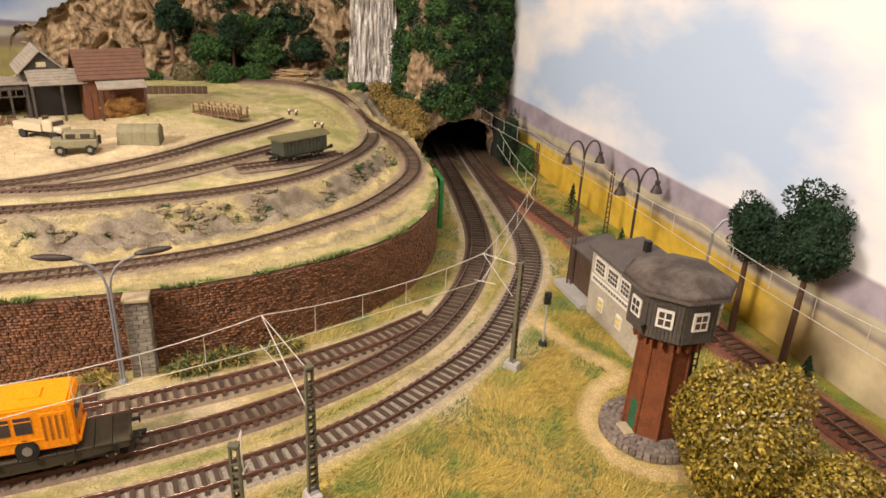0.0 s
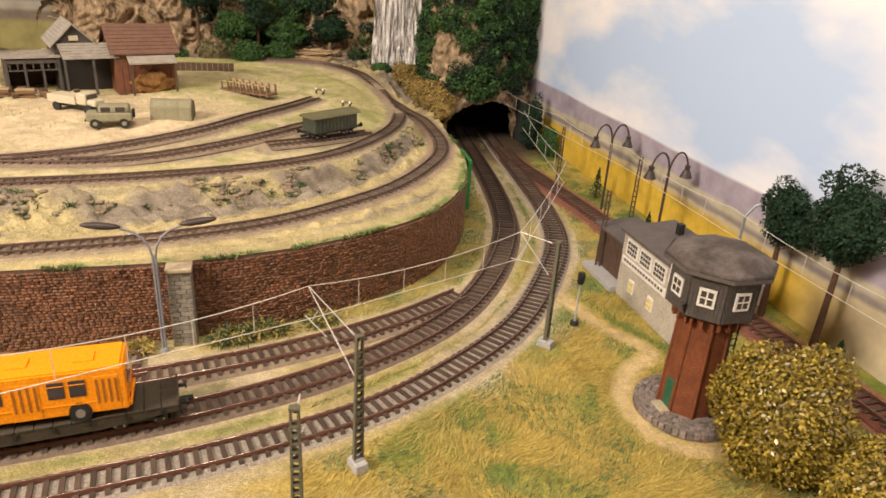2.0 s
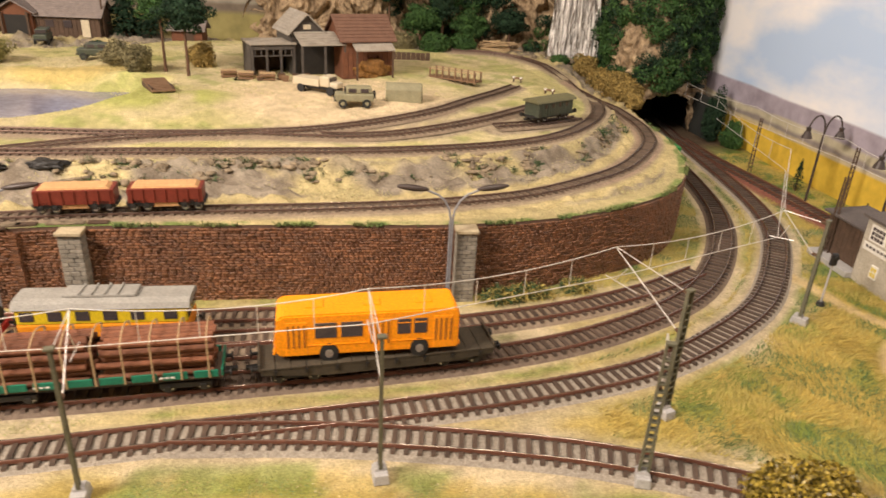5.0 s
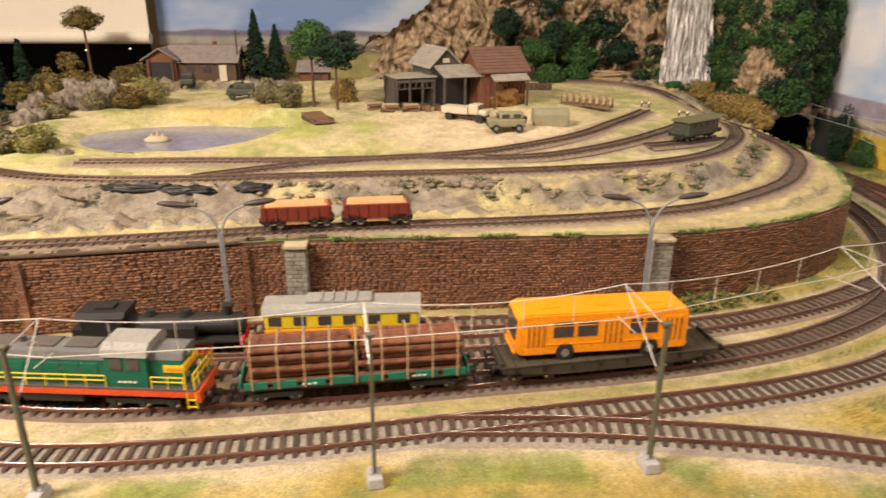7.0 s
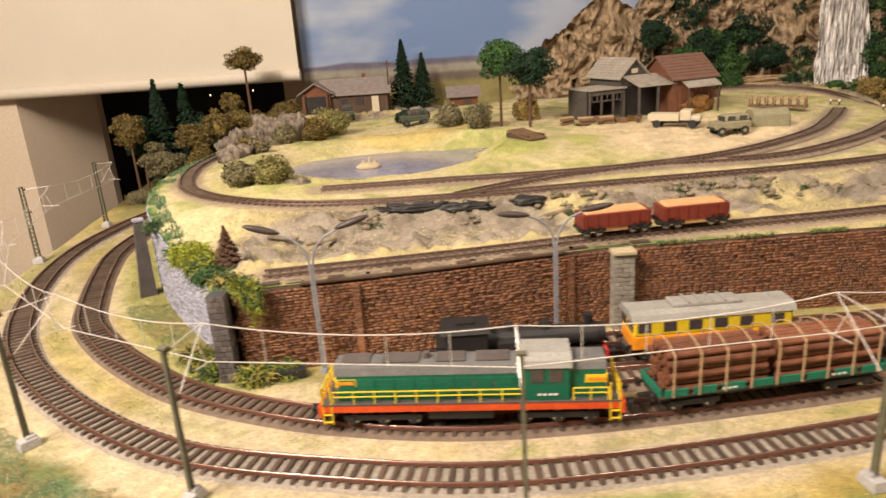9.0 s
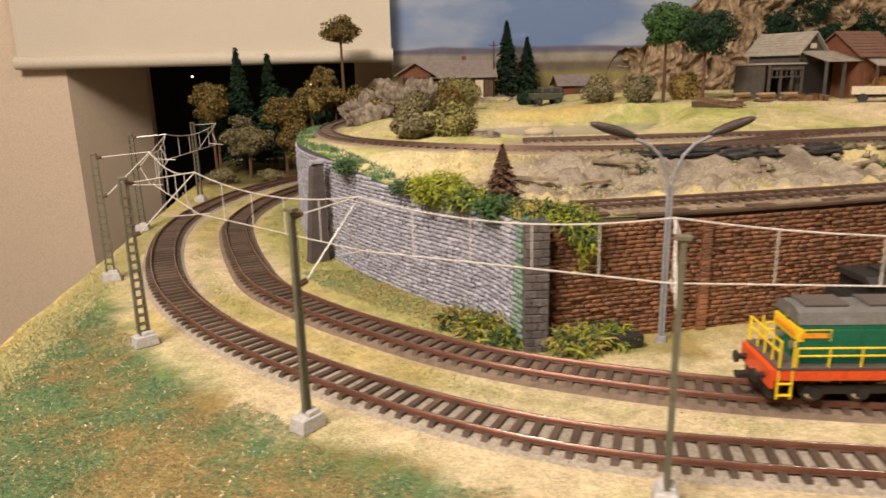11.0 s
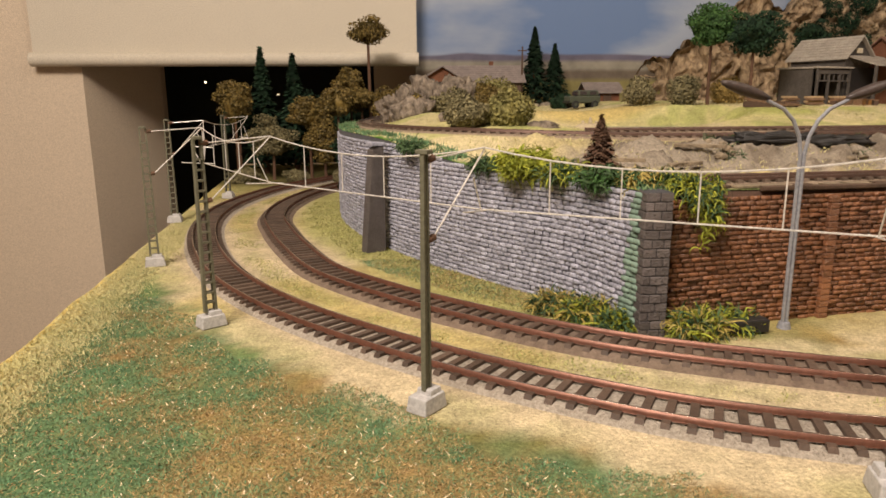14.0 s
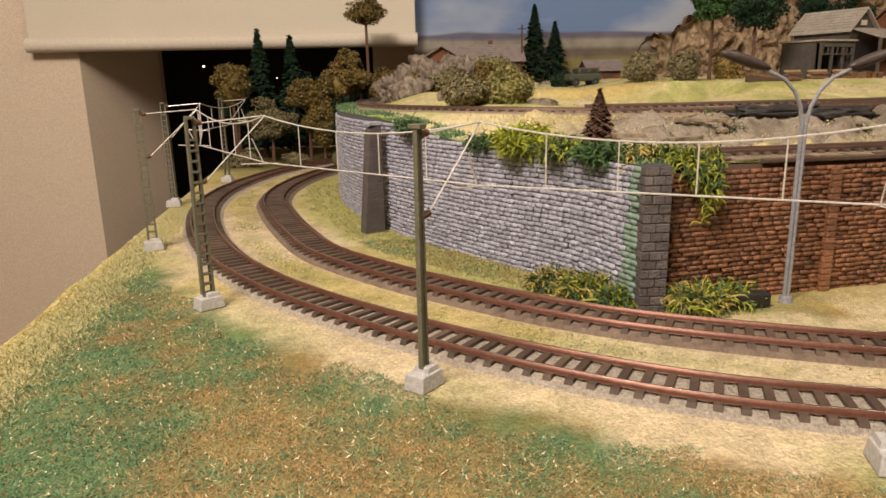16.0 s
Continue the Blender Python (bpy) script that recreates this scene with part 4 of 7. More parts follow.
# darkness behind the doorway is painted on these walls
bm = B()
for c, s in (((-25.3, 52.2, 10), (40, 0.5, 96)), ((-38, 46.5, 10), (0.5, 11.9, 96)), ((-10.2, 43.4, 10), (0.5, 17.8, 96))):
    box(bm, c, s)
tagged(part("wall_next_room", bm, M["shade_black"]), "near-black walls standing in for the unlit room behind the doorway", "wall", kind="structure")
bm = B()
box(bm, (40, 4, 10), (1, 130, 96))
tagged(part("wall_right", bm, M["wall_paint"]), "cream painted room wall", "wall", kind="structure")
bm = B()
box(bm, (-18, -60.5, 10), (120, 1, 96))
tagged(part("wall_rear", bm, M["wall_paint"]), "cream painted room wall", "wall", kind="structure")
bm = B()
box(bm, (-79, -5, 10), (1, 112, 96))
tagged(part("wall_left", bm, M["wall_paint"]), "cream painted room wall", "wall", kind="structure")
bm = B()
box(bm, (-18, -5, -38.5), (124, 116, 1))
tagged(part("floor", bm, M["floor"]), "brown room floor", "floor", kind="structure")
bm = B()
box(bm, (-18, -5, 58.6), (124, 116, 1))
tagged(part("ceiling", bm, M["wall_grey"]), "grey-beige room ceiling", "ceiling", kind="structure")


# ======== things ========
def on_line(key, s):
    """Place and heading at a run length along a line, from its first point."""
    line = LINE[key]
    run = np.r_[0, np.cumsum(np.linalg.norm(np.diff(line, axis=0), axis=1))]
    k = min(int(np.searchsorted(run, s)), len(line) - 2)
    d = line[k + 1] - line[k]
    return float(np.interp(s, run, line[:, 0])), float(np.interp(s, run, line[:, 1])), math.degrees(math.atan2(d[1], d[0]))


def line_at_x(key, x0, x1):
    """Place and heading of a vehicle whose ends stand at x0 and x1 on a line."""
    line = LINE[key]
    a, b = line[np.abs(line[:, 0] - x0).argmin()], line[np.abs(line[:, 0] - x1).argmin()]
    c = line[np.abs(line[:, 0] - (x0 + x1) / 2).argmin()]
    m = (a + b) / 4 + c / 2
    return (float(m[0]), float(m[1])), math.degrees(math.atan2(b[1] - a[1], b[0] - a[0]))


RAIL_TOP = 0.213


def wheelset(parent, x, r=0.2, gauge=0.69):
    for y in (-gauge / 2, gauge / 2):
        w = part("wheel", rod(B(), (x, y - 0.05, r), (x, y + 0.05, r), r, n=20), M["gunmetal"], parent)
        part("rim", rod(B(), (x, y - 0.06, r), (x, y + 0.06, r), r * 0.72, n=16), M["chrome"], w, "bright wheel rim")


def bogie(parent, x, wheelbase, n=2, r=0.2, narrow=False):
    bm = B()
    for y in (-0.34, 0.34) if narrow else (-0.46, 0.46):
        box(bm, (x, y, 0.26), (wheelbase + 0.4, 0.07, 0.16), bevel=0.02)
        for k in range(n):
            box(bm, (x + (k / (n - 1) - 0.5) * wheelbase, y * 1.06, 0.2), (0.16, 0.1, 0.16), bevel=0.02)
    box(bm, (x, 0, 0.34), (0.5, 0.8, 0.1))
    part("bogie", bm, M["black"], parent)
    for k in range(n):
        wheelset(parent, x + (k / (n - 1) - 0.5) * wheelbase, r, 0.51 if narrow else 0.69)


def buffers(parent, x, sign, z=0.48):
    for y in (-0.38, 0.38):
        bm = rod(B(), (x, y, z), (x + 0.16 * sign, y, z), 0.05, n=10)
        rod(bm, (x + 0.16 * sign, y, z), (x + 0.2 * sign, y, z), 0.11, n=14)
        part("buffer", bm, M["black"], parent)
    part("coupler", box(B(), (x + 0.16 * sign, 0, z - 0.16), (0.34, 0.14, 0.1), bevel=0.02), M["black"], parent)


def railing(parent, pts, z0, z1, r=0.018, step=0.5, name="railing"):
    bm = B()
    for a, b in zip(pts, pts[1:]):
        a, b = Vector((*a, 0)), Vector((*b, 0))
        for z in (z1, (z0 + z1) / 2 + 0.03):
            rod(bm, a + Vector((0, 0, z)), b + Vector((0, 0, z)), r)
        n = max(1, round((b - a).length / step))
        for k in range(n + 1):
            p = a.lerp(b, k / n)
            rod(bm, p + Vector((0, 0, z0)), p + Vector((0, 0, z1)), r)
    return part(name, bm, M["yellow"], parent, "thin yellow handrail")


def bar_text(parent, x, y, z, w, n, axis="x", h=0.05, material=None):
    for k in range(n):
        c = (x + (k - (n - 1) / 2) * w / n, y, z) if axis == "x" else (x, y + (k - (n - 1) / 2) * w / n, z)
        s = (w / n * 0.7, 0.008, h) if axis == "x" else (0.008, w / n * 0.7, h)
        part("marking", box(B(), c, s), material or M["white"], parent)


# ---- the goods train ----
def diesel():
    (x, y), rz = line_at_x("inner", -8.4, -1.2)
    t = thing("diesel_locomotive", (x, y, RAIL_TOP), "green diesel shunter with orange-red sill and yellow handrails", "locomotive", rz=rz)
    L = 7.2
    part("frame", box(B(), (0, 0, 0.56), (L, 1.22, 0.2), bevel=0.03), M["red_strip"], t, "orange-red side sill")
    part("walkway", box(B(), (0, 0, 0.68), (L - 0.1, 1.24, 0.04)), M["dark_panel"], t)
    bm = B()
    prism(bm, [(-0.44, 0.7), (0.44, 0.7), (0.44, 1.35), (0.36, 1.52), (-0.36, 1.52), (-0.44, 1.35)], -3.15, 1.35, "x")
    part("hood", bm, M["green"], t, "glossy green engine hood")
    bm = B()
    prism(bm, [(-0.45, 1.36), (0.45, 1.36), (0.38, 1.54), (0.2, 1.6), (-0.2, 1.6), (-0.38, 1.54)], -3.2, 1.36, "x")
    part("roof", bm, M["loco_roof"], t, "dark grey hood roof")
    for xx, l in ((-2.7, 0.7), (-1.6, 0.9), (-0.4, 0.7), (0.6, 0.8)):
        part("roof_hatch", box(B(), (xx, 0, 1.615), (l, 0.5, 0.05), bevel=0.015), M["dark_panel"], t)
    part("exhaust", rod(B(), (-1.0, 0, 1.6), (-1.0, 0, 1.74), 0.09, n=12), M["dark_panel"], t)
    cab = part("cab", box(B(), (1.85, 0, 1.18), (1.05, 1.14, 0.98), bevel=0.03), M["green"], t, "green driver's cab")
    bm = B()
    prism(bm, [(-0.62, 1.55), (0.62, 1.55), (0.56, 1.72), (0.36, 1.84), (-0.36, 1.84), (-0.56, 1.72)], 1.28, 2.42, "x")
    part("cab_roof", bm, M["grey_roof"], cab, "pale grey cab roof")
    for yy in (-0.575, 0.575):
        for xx in (1.62, 2.05):
            part("window", box(B(), (xx, yy, 1.34), (0.3, 0.03, 0.34), bevel=0.01), M["glass"], cab)
        bar_text(t, 1.85, yy * 1.025, 0.86, 0.5, 4)
        bar_text(t, 0.3, yy * 0.78, 1.1, 0.8, 5, h=0.1, material=M["dark_panel"])
    bm = B()
    prism(bm, [(-0.44, 0.7), (0.44, 0.7), (0.44, 1.42), (0.36, 1.56), (-0.36, 1.56), (-0.44, 1.42)], 2.35, 3.2, "x")
    part("rear_hood", bm, M["green"], t)
    bm = B()
    prism(bm, [(-0.45, 1.42), (0.45, 1.42), (0.38, 1.58), (0.2, 1.64), (-0.2, 1.64), (-0.38, 1.58)], 2.38, 3.22, "x")
    part("rear_roof", bm, M["loco_roof"], t)
    for sgn, xx in ((-1, -3.15), (1, 3.2)):
        part("nose_panel", box(B(), (xx + 0.02 * sgn, 0, 1.18), (0.06, 0.9, 0.24), bevel=0.02), M["yellow"], t, "yellow nose band")
        part("nose_stripe", box(B(), (xx + 0.035 * sgn, 0, 1.18), (0.06, 0.7, 0.1), bevel=0.02), M["amber"], t)
        for yy in (-0.445, 0.445):
            part("side_band", box(B(), (xx - 0.22 * sgn, yy, 1.18), (0.5, 0.02, 0.2)), M["yellow"], t)
            part("side_stripe", box(B(), (xx - 0.2 * sgn, yy * 1.03, 1.18), (0.42, 0.02, 0.08)), M["amber"], t)
        for yy in (-0.25, 0.25):
            part("headlight", rod(B(), (xx, yy, 0.95), (xx + 0.07 * sgn, yy, 0.95), 0.075, n=14), M["chrome"], t, "round headlight")
        part("top_light", rod(B(), (xx, 0, 1.42), (xx + 0.06 * sgn, 0, 1.42), 0.085, n=14), M["chrome"], t)
        part("end_beam", box(B(), (sgn * (L / 2), 0, 0.5), (0.08, 1.22, 0.34), bevel=0.02), M["red_strip"], t)
        part("snow_plough", box(B(), (sgn * (L / 2 - 0.05), 0, 0.2), (0.1, 1.0, 0.2), bevel=0.03), M["black"], t)
        buffers(t, sgn * (L / 2 + 0.03), sgn)
        railing(t, [(sgn * 3.5, -0.58), (sgn * 3.5, 0.58)], 0.7, 1.12, step=0.3, name="end_railing")
        for yy in (-0.6, 0.6):
            bm = rod(B(), (sgn * 3.52, yy, 0.16), (sgn * 3.52, yy, 1.14), 0.02)
            rod(bm, (sgn * 3.3, yy, 0.16), (sgn * 3.3, yy, 1.14), 0.02)
            for z in (0.22, 0.42):
                box(bm, (sgn * 3.41, yy, z), (0.24, 0.06, 0.02))
            part("step_ladder", bm, M["yellow"], t)
    for yy in (-0.59, 0.59):
        railing(t, [(-3.25, yy), (1.3, yy)], 0.7, 1.02)
        railing(t, [(2.45, yy), (3.25, yy)], 0.7, 1.02, step=0.4)
        for k in range(9):
            part("hood_door", box(B(), (-2.9 + 0.47 * k, yy * 0.755, 1.02), (0.42, 0.02, 0.5), bevel=0.008), M["green"], t)
    part("fuel_tank", box(B(), (-0.2, 0, 0.32), (1.6, 1.0, 0.3), bevel=0.05), M["black"], t)
    bogie(t, -2.1, 1.5, 3)
    bogie(t, 2.1, 1.5, 3)
    return t


diesel()


def log_wagon():
    (x, y), rz = line_at_x("inner", -0.45, 5.45)
    t = thing("log_wagon", (x, y, RAIL_TOP), "teal-green stake wagon loaded with brown logs", "wagon", rz=rz)
    part("underframe", box(B(), (0, 0, 0.4), (5.8, 0.9, 0.14), bevel=0.02), M["black"], t)
    part("deck", box(B(), (0, 0, 0.49), (5.85, 1.14, 0.06), bevel=0.01), M["wood_dark"], t)
    for yy in (-0.57, 0.57):
        for k in range(8):
            part("side_board", box(B(), (-2.52 + 0.72 * k, yy, 0.6), (0.58, 0.05, 0.2), bevel=0.012), M["teal"], t, "teal-green drop side")
        bar_text(t, -1.2, yy * 1.05, 0.58, 0.4, 3)
        bar_text(t, 1.6, yy * 1.05, 0.58, 0.4, 3)
    for xx in (-2.9, 2.9):
        part("end_board", box(B(), (xx, 0, 0.6), (0.05, 1.14, 0.22), bevel=0.012), M["teal"], t)
        buffers(t, xx, 1 if xx > 0 else -1)
        part("brake_box", box(B(), (xx * 0.97, -0.3, 0.42), (0.14, 0.3, 0.14), bevel=0.02), M["red"], t)
    rnd = random.Random(3)
    for half in (-1.42, 1.42):
        for row in range(6):
            n = 6 if row % 2 == 0 else 5
            for k in range(n):
                yy = (k - (n - 1) / 2) * 0.178
                zz = 0.62 + row * 0.168 + (0.02 if row == 5 else 0)
                l = 2.62 * rnd.uniform(0.94, 1.03)
                r = 0.088 * rnd.uniform(0.9, 1.08)
                p0 = Vector((half - l / 2 + rnd.uniform(-0.05, 0.05), yy, zz + rnd.uniform(-0.012, 0.012)))
                p1 = p0 + Vector((l, rnd.uniform(-0.03, 0.03), rnd.uniform(-0.02, 0.02)))
                g = part("log", rod(B(), p0, p1, r, r * rnd.uniform(0.82, 1.0), n=9), M["log"], t, smooth=False)
    for k in range(9):
        xx = -2.6 + 0.65 * k
        bm = B()
        for yy in (-0.6, 0.6):
            box(bm, (xx, yy, 1.04), (0.045, 0.04, 1.1), bevel=0.008)
        pts = [Vector((xx, -0.6 + 1.2 * a / 8, 1.58 + 0.2 * math.sin(math.pi * a / 8))) for a in range(9)]
        tube(bm, pts, 0.02, 5)
        part("stanchion", bm, M["wood_pale"], t, "tan stake with a chain over the load")
    bogie(t, -2.0, 0.85)
    bogie(t, 2.0, 0.85)


log_wagon()


def flat_wagon():
    (x, y), rz = line_at_x("inner", 6.2, 12.5)
    t = thing("flat_wagon", (x, y, RAIL_TOP), "olive-grey flat wagon carrying the orange bus", "wagon", rz=rz)
    for k in range(16):
        part("plank", box(B(), (-2.925 + 0.39 * k, 0, 0.56), (0.375, 1.2, 0.06), bevel=0.01), M["deck"], t)
    for yy in (-0.55, 0.55):
        bm = B()
        prism(bm, [(-3.1, 0.52), (3.1, 0.52), (3.1, 0.4), (1.4, 0.24), (-1.4, 0.24), (-3.1, 0.4)], yy - 0.04, yy + 0.04, "y")
        part("side_sill", bm, M["deck"], t, "fish-bellied side sill")
        for k in range(8):
            part("stake_pocket", box(B(), (-2.73 + 0.78 * k, yy * 1.09, 0.46), (0.08, 0.05, 0.12)), M["black"], t)
    part("centre_beam", box(B(), (0, 0, 0.42), (6.0, 0.3, 0.2)), M["black"], t)
    for sgn in (-1, 1):
        part("end_flap", box(B(), (sgn * 3.13, 0, 0.62), (0.05, 1.16, 0.2), bevel=0.01), M["deck"], t)
        buffers(t, sgn * 3.15, sgn)
        bogie(t, sgn * 2.2, 0.9)
    return (x, y), rz


FLAT_AT, FLAT_RZ = flat_wagon()


def bus():
    t = thing("bus", (FLAT_AT[0] - 0.3, FLAT_AT[1] + 0.03, RAIL_TOP + 0.59), "bright orange city bus standing on the flat wagon", "bus", rz=FLAT_RZ - 3.5)
    t.scale = (0.92, 1.0, 1.05)
    L, W, H = 5.2, 1.16, 1.3
    bm = B()
    prism(bm, [(-L / 2 + 0.14, 0.16), (L / 2, 0.16), (L / 2, H - 0.12), (L / 2 - 0.1, H), (-L / 2 + 0.24, H), (-L / 2 + 0.06, H - 0.1), (-L / 2, 0.5), (-L / 2, 0.3)], -W / 2, W / 2, "y")
    bmesh.ops.bevel(bm, geom=list(bm.edges), offset=0.04, segments=2, affect="EDGES")
    part("body", bm, M["orange"], t, "glossy orange body")
    for yy in (-1, 1):
        for k, (x0, x1, nm) in enumerate(((-2.3, -1.72, "d"), (-1.5, -0.9, "w"), (-0.78, -0.18, "w"), (-0.02, 0.62, "d"), (0.8, 1.18, "w"), (1.28, 1.66, "w"), (1.84, 2.42, "d"))):
            if nm == "w":
                w = part("window", box(B(), ((x0 + x1) / 2, yy * W / 2, 0.86), (x1 - x0, 0.03, 0.42), bevel=0.01), M["glass"], t, "dark side window")
                part("window_bar", box(B(), ((x0 + x1) / 2, yy * (W / 2 + 0.018), 0.97), (x1 - x0, 0.012, 0.02)), M["orange"], w)
            else:
                d = part("door", box(B(), ((x0 + x1) / 2, yy * W / 2, 0.65), (x1 - x0, 0.025, 0.92), bevel=0.008), M["orange"], t, "folding door")
                for j in range(4):
                    part("pane", box(B(), (x0 + (x1 - x0) * (j + 0.5) / 4, yy * (W / 2 + 0.016), 0.72), (0.055, 0.012, 0.62)), M["orange_dark"], d)
        for xx in (-1.12, 1.45):
            part("wheel_arch", rod(B(), (xx, yy * (W / 2 - 0.03), 0.22), (xx, yy * (W / 2 + 0.012), 0.22), 0.27, n=24), M["black"], t)
            wl = part("wheel", rod(B(), (xx, yy * (W / 2 - 0.12), 0.21), (xx, yy * (W / 2 + 0.02), 0.21), 0.21, n=24), M["tyre"], t)
            part("hub", rod(B(), (xx, yy * (W / 2), 0.21), (xx, yy * (W / 2 + 0.035), 0.21), 0.115, n=16), M["chrome"], wl, "bright wheel hub")
        part("side_moulding", box(B(), (0, yy * (W / 2 + 0.005), 0.46), (L - 0.5, 0.02, 0.025)), M["orange"], t)
    bm = B()
    prism(bm, [(-L / 2 - 0.01, 0.55), (-L / 2 + 0.05, H - 0.16), (-L / 2 + 0.07, H - 0.16), (-L / 2 + 0.02, 0.55)], -W / 2 + 0.09, W / 2 - 0.09, "y")
    part("windscreen", bm, M["glass"], t, "large curved windscreen")
    part("rear_window", box(B(), (L / 2, 0, 0.92), (0.03, W - 0.3, 0.36), bevel=0.01), M["glass"], t)
    part("bumper", box(B(), (-L / 2 - 0.02, 0, 0.25), (0.08, W - 0.1, 0.1), bevel=0.03), M["orange"], t)
    part("rear_bumper", box(B(), (L / 2 + 0.02, 0, 0.25), (0.08, W - 0.1, 0.1), bevel=0.03), M["orange"], t)
    for yy in (-0.4, 0.4):
        part("headlamp", rod(B(), (-L / 2 - 0.03, yy, 0.38), (-L / 2 + 0.03, yy, 0.38), 0.06, n=12), M["chrome"], t)
        part("tail_lamp", box(B(), (L / 2 + 0.01, yy, 0.42), (0.03, 0.1, 0.1)), M["red"], t)
    for xx in (-1.5, 0.1, 1.6):
        part("roof_vent", box(B(), (xx, 0, H + 0.01), (0.5, 0.4, 0.04), bevel=0.012), M["orange"], t)


bus()


def railcar():
    (x, y), rz = line_at_x("siding", -0.3, 4.3)
    t = thing("railcar", (x, y, RAIL_TOP), "yellow and orange railcar with a grey roof on the siding", "railcar", rz=rz)
    L = 4.4
    part("lower_body", box(B(), (0, 0, 0.62), (L, 1.12, 0.42), bevel=0.05), M["amber"], t, "orange lower body")
    part("upper_body", box(B(), (0, 0, 1.06), (L - 0.02, 1.1, 0.5), bevel=0.06), M["yellow"], t, "yellow upper body")
    bm = B()
    prism(bm, [(-0.58, 1.28), (0.58, 1.28), (0.5, 1.42), (0.3, 1.5), (-0.3, 1.5), (-0.5, 1.42)], -L / 2 - 0.06, L / 2 + 0.06, "x")
    part("roof", bm, M["grey_roof"], t, "pale grey roof")
    part("roof_unit", box(B(), (-0.1, 0, 1.54), (1.9, 0.62, 0.12), bevel=0.04), M["grey_roof"], t, "pale grey roof unit")
    for k in range(4):
        part("roof_rib", box(B(), (-0.6 + 0.33 * k, 0, 1.62), (0.05, 0.62, 0.04)), M["grey_roof"], t)
    for yy in (-0.555, 0.555):
        for xx in (-1.9, -1.2, -0.5, 0.2, 0.9, 1.75):
            w = part("window", box(B(), (xx, yy, 1.08), (0.36, 0.02, 0.28), bevel=0.008), M["glass"], t)
    for sgn in (-1, 1):
        for yy in (-0.28, 0.28):
            part("cab_window", box(B(), (sgn * L / 2, yy, 1.08), (0.03, 0.4, 0.3), bevel=0.01), M["glass"], t)
        part("plough", box(B(), (sgn * (L / 2 + 0.03), 0, 0.3), (0.1, 0.9, 0.26), bevel=0.04), M["dark_panel"], t)
        buffers(t, sgn * L / 2, sgn)
        bogie(t, sgn * 1.4, 0.7)


railcar()


def steam_engine():
    (x, y), rz = line_at_x("siding", -5.6, -0.8)
    t = thing("steam_locomotive", (x, y, RAIL_TOP), "black steam locomotive with red wheels on the siding", "locomotive", rz=rz)
    part("running_board", box(B(), (0, 0, 0.55), (4.6, 1.1, 0.06)), M["black"], t)
    t.scale = (1.0, 1.0, 0.84)
    part("boiler", rod(B(), (-0.9, 0, 0.98), (2.1, 0, 0.98), 0.34, n=24), M["black"], t, smooth=False)
    part("smokebox", rod(B(), (2.1, 0, 0.98), (2.35, 0, 0.98), 0.36, 0.3, n=24), M["black"], t)
    part("cab", box(B(), (-1.5, 0, 1.05), (1.15, 1.1, 0.95), bevel=0.03), M["black"], t)
    bm = B()
    prism(bm, [(-0.6, 1.5), (0.6, 1.5), (0.4, 1.64), (-0.4, 1.64)], -2.2, -0.85, "x")
    part("cab_roof", bm, M["black"], t)
    part("roof_vent", box(B(), (-1.5, 0, 1.68), (0.5, 0.4, 0.07)), M["black"], t)
    part("tender", box(B(), (-2.2, 0, 0.85), (0.3, 1.06, 0.55), bevel=0.03), M["black"], t)
    part("chimney", rod(B(), (1.9, 0, 1.28), (1.9, 0, 1.66), 0.11, 0.15, n=16), M["black"], t)
    for xx, r in ((-0.3, 0.17), (0.7, 0.2)):
        part("dome", rod(B(), (xx, 0, 1.26), (xx, 0, 1.5), r, r * 0.75, n=16), M["black"], t)
    for yy in (-0.5, 0.5):
        part("side_tank", box(B(), (0.2, yy * 0.84, 0.85), (1.7, 0.25, 0.5), bevel=0.03), M["black"], t)
        for xx in (-1.2, -0.4, 0.4, 1.2):
            part("driving_wheel", rod(B(), (xx, yy * 0.7 - 0.04, 0.28), (xx, yy * 0.7 + 0.04, 0.28), 0.28, n=20), M["red"], t, "red spoked wheel")
        part("coupling_rod", box(B(), (0, yy * 0.84, 0.26), (2.6, 0.04, 0.06)), M["chrome"], t)
    for sgn in (-1, 1):
        part("buffer_beam", box(B(), (sgn * 2.32, 0, 0.48), (0.08, 1.1, 0.22)), M["red"], t)
        buffers(t, sgn * 2.35, sgn)


steam_engine()


# ---- wall pillars, coping and pilasters ----
def stone_pillar(x, y, w, d, h, name, label, material, cap, group, rows=17):
    t = thing(name, (x, y, -0.05), label, "pillar", group)
    part("core", box(B(), (0, 0, h / 2), (w * 0.93, d * 0.93, h)), M["greymortar"], t)
    rnd = random.Random(int(x * 10))
    H = h / rows
    for r in range(rows):
        z, k = H * (r + 0.5), 2 if r % 2 else 1
        cut = [-w / 2, w * rnd.uniform(-0.12, 0.12), w / 2] if k == 2 else [-w / 2, -w * 0.2, w * 0.25, w / 2]
        for a, b in zip(cut, cut[1:]):
            part("stone", box(B(), ((a + b) / 2, -d * 0.44 + rnd.uniform(-0.012, 0.012), z), ((b - a) * 0.93, d * 0.14, H * 0.9), bevel=0.012), material, t)
        for sx in (-1, 1):
            part("stone", box(B(), (sx * w * 0.46, 0, z), (w * 0.1, d * 0.95, H * 0.9), bevel=0.012), material, t)
    if cap:
        part("cap", box(B(), (0, 0, h + 0.05), (w * 1.12, d * 1.25, 0.12), bevel=0.025), M["cap"], t, "sandy cap stone")


stone_pillar(0.36, 0.2, 0.66, 0.62, 2.5, "wall_pillar", "pale stone pillar with a cap against the brick wall", M["pillar"], True, "pillars of the brick wall")
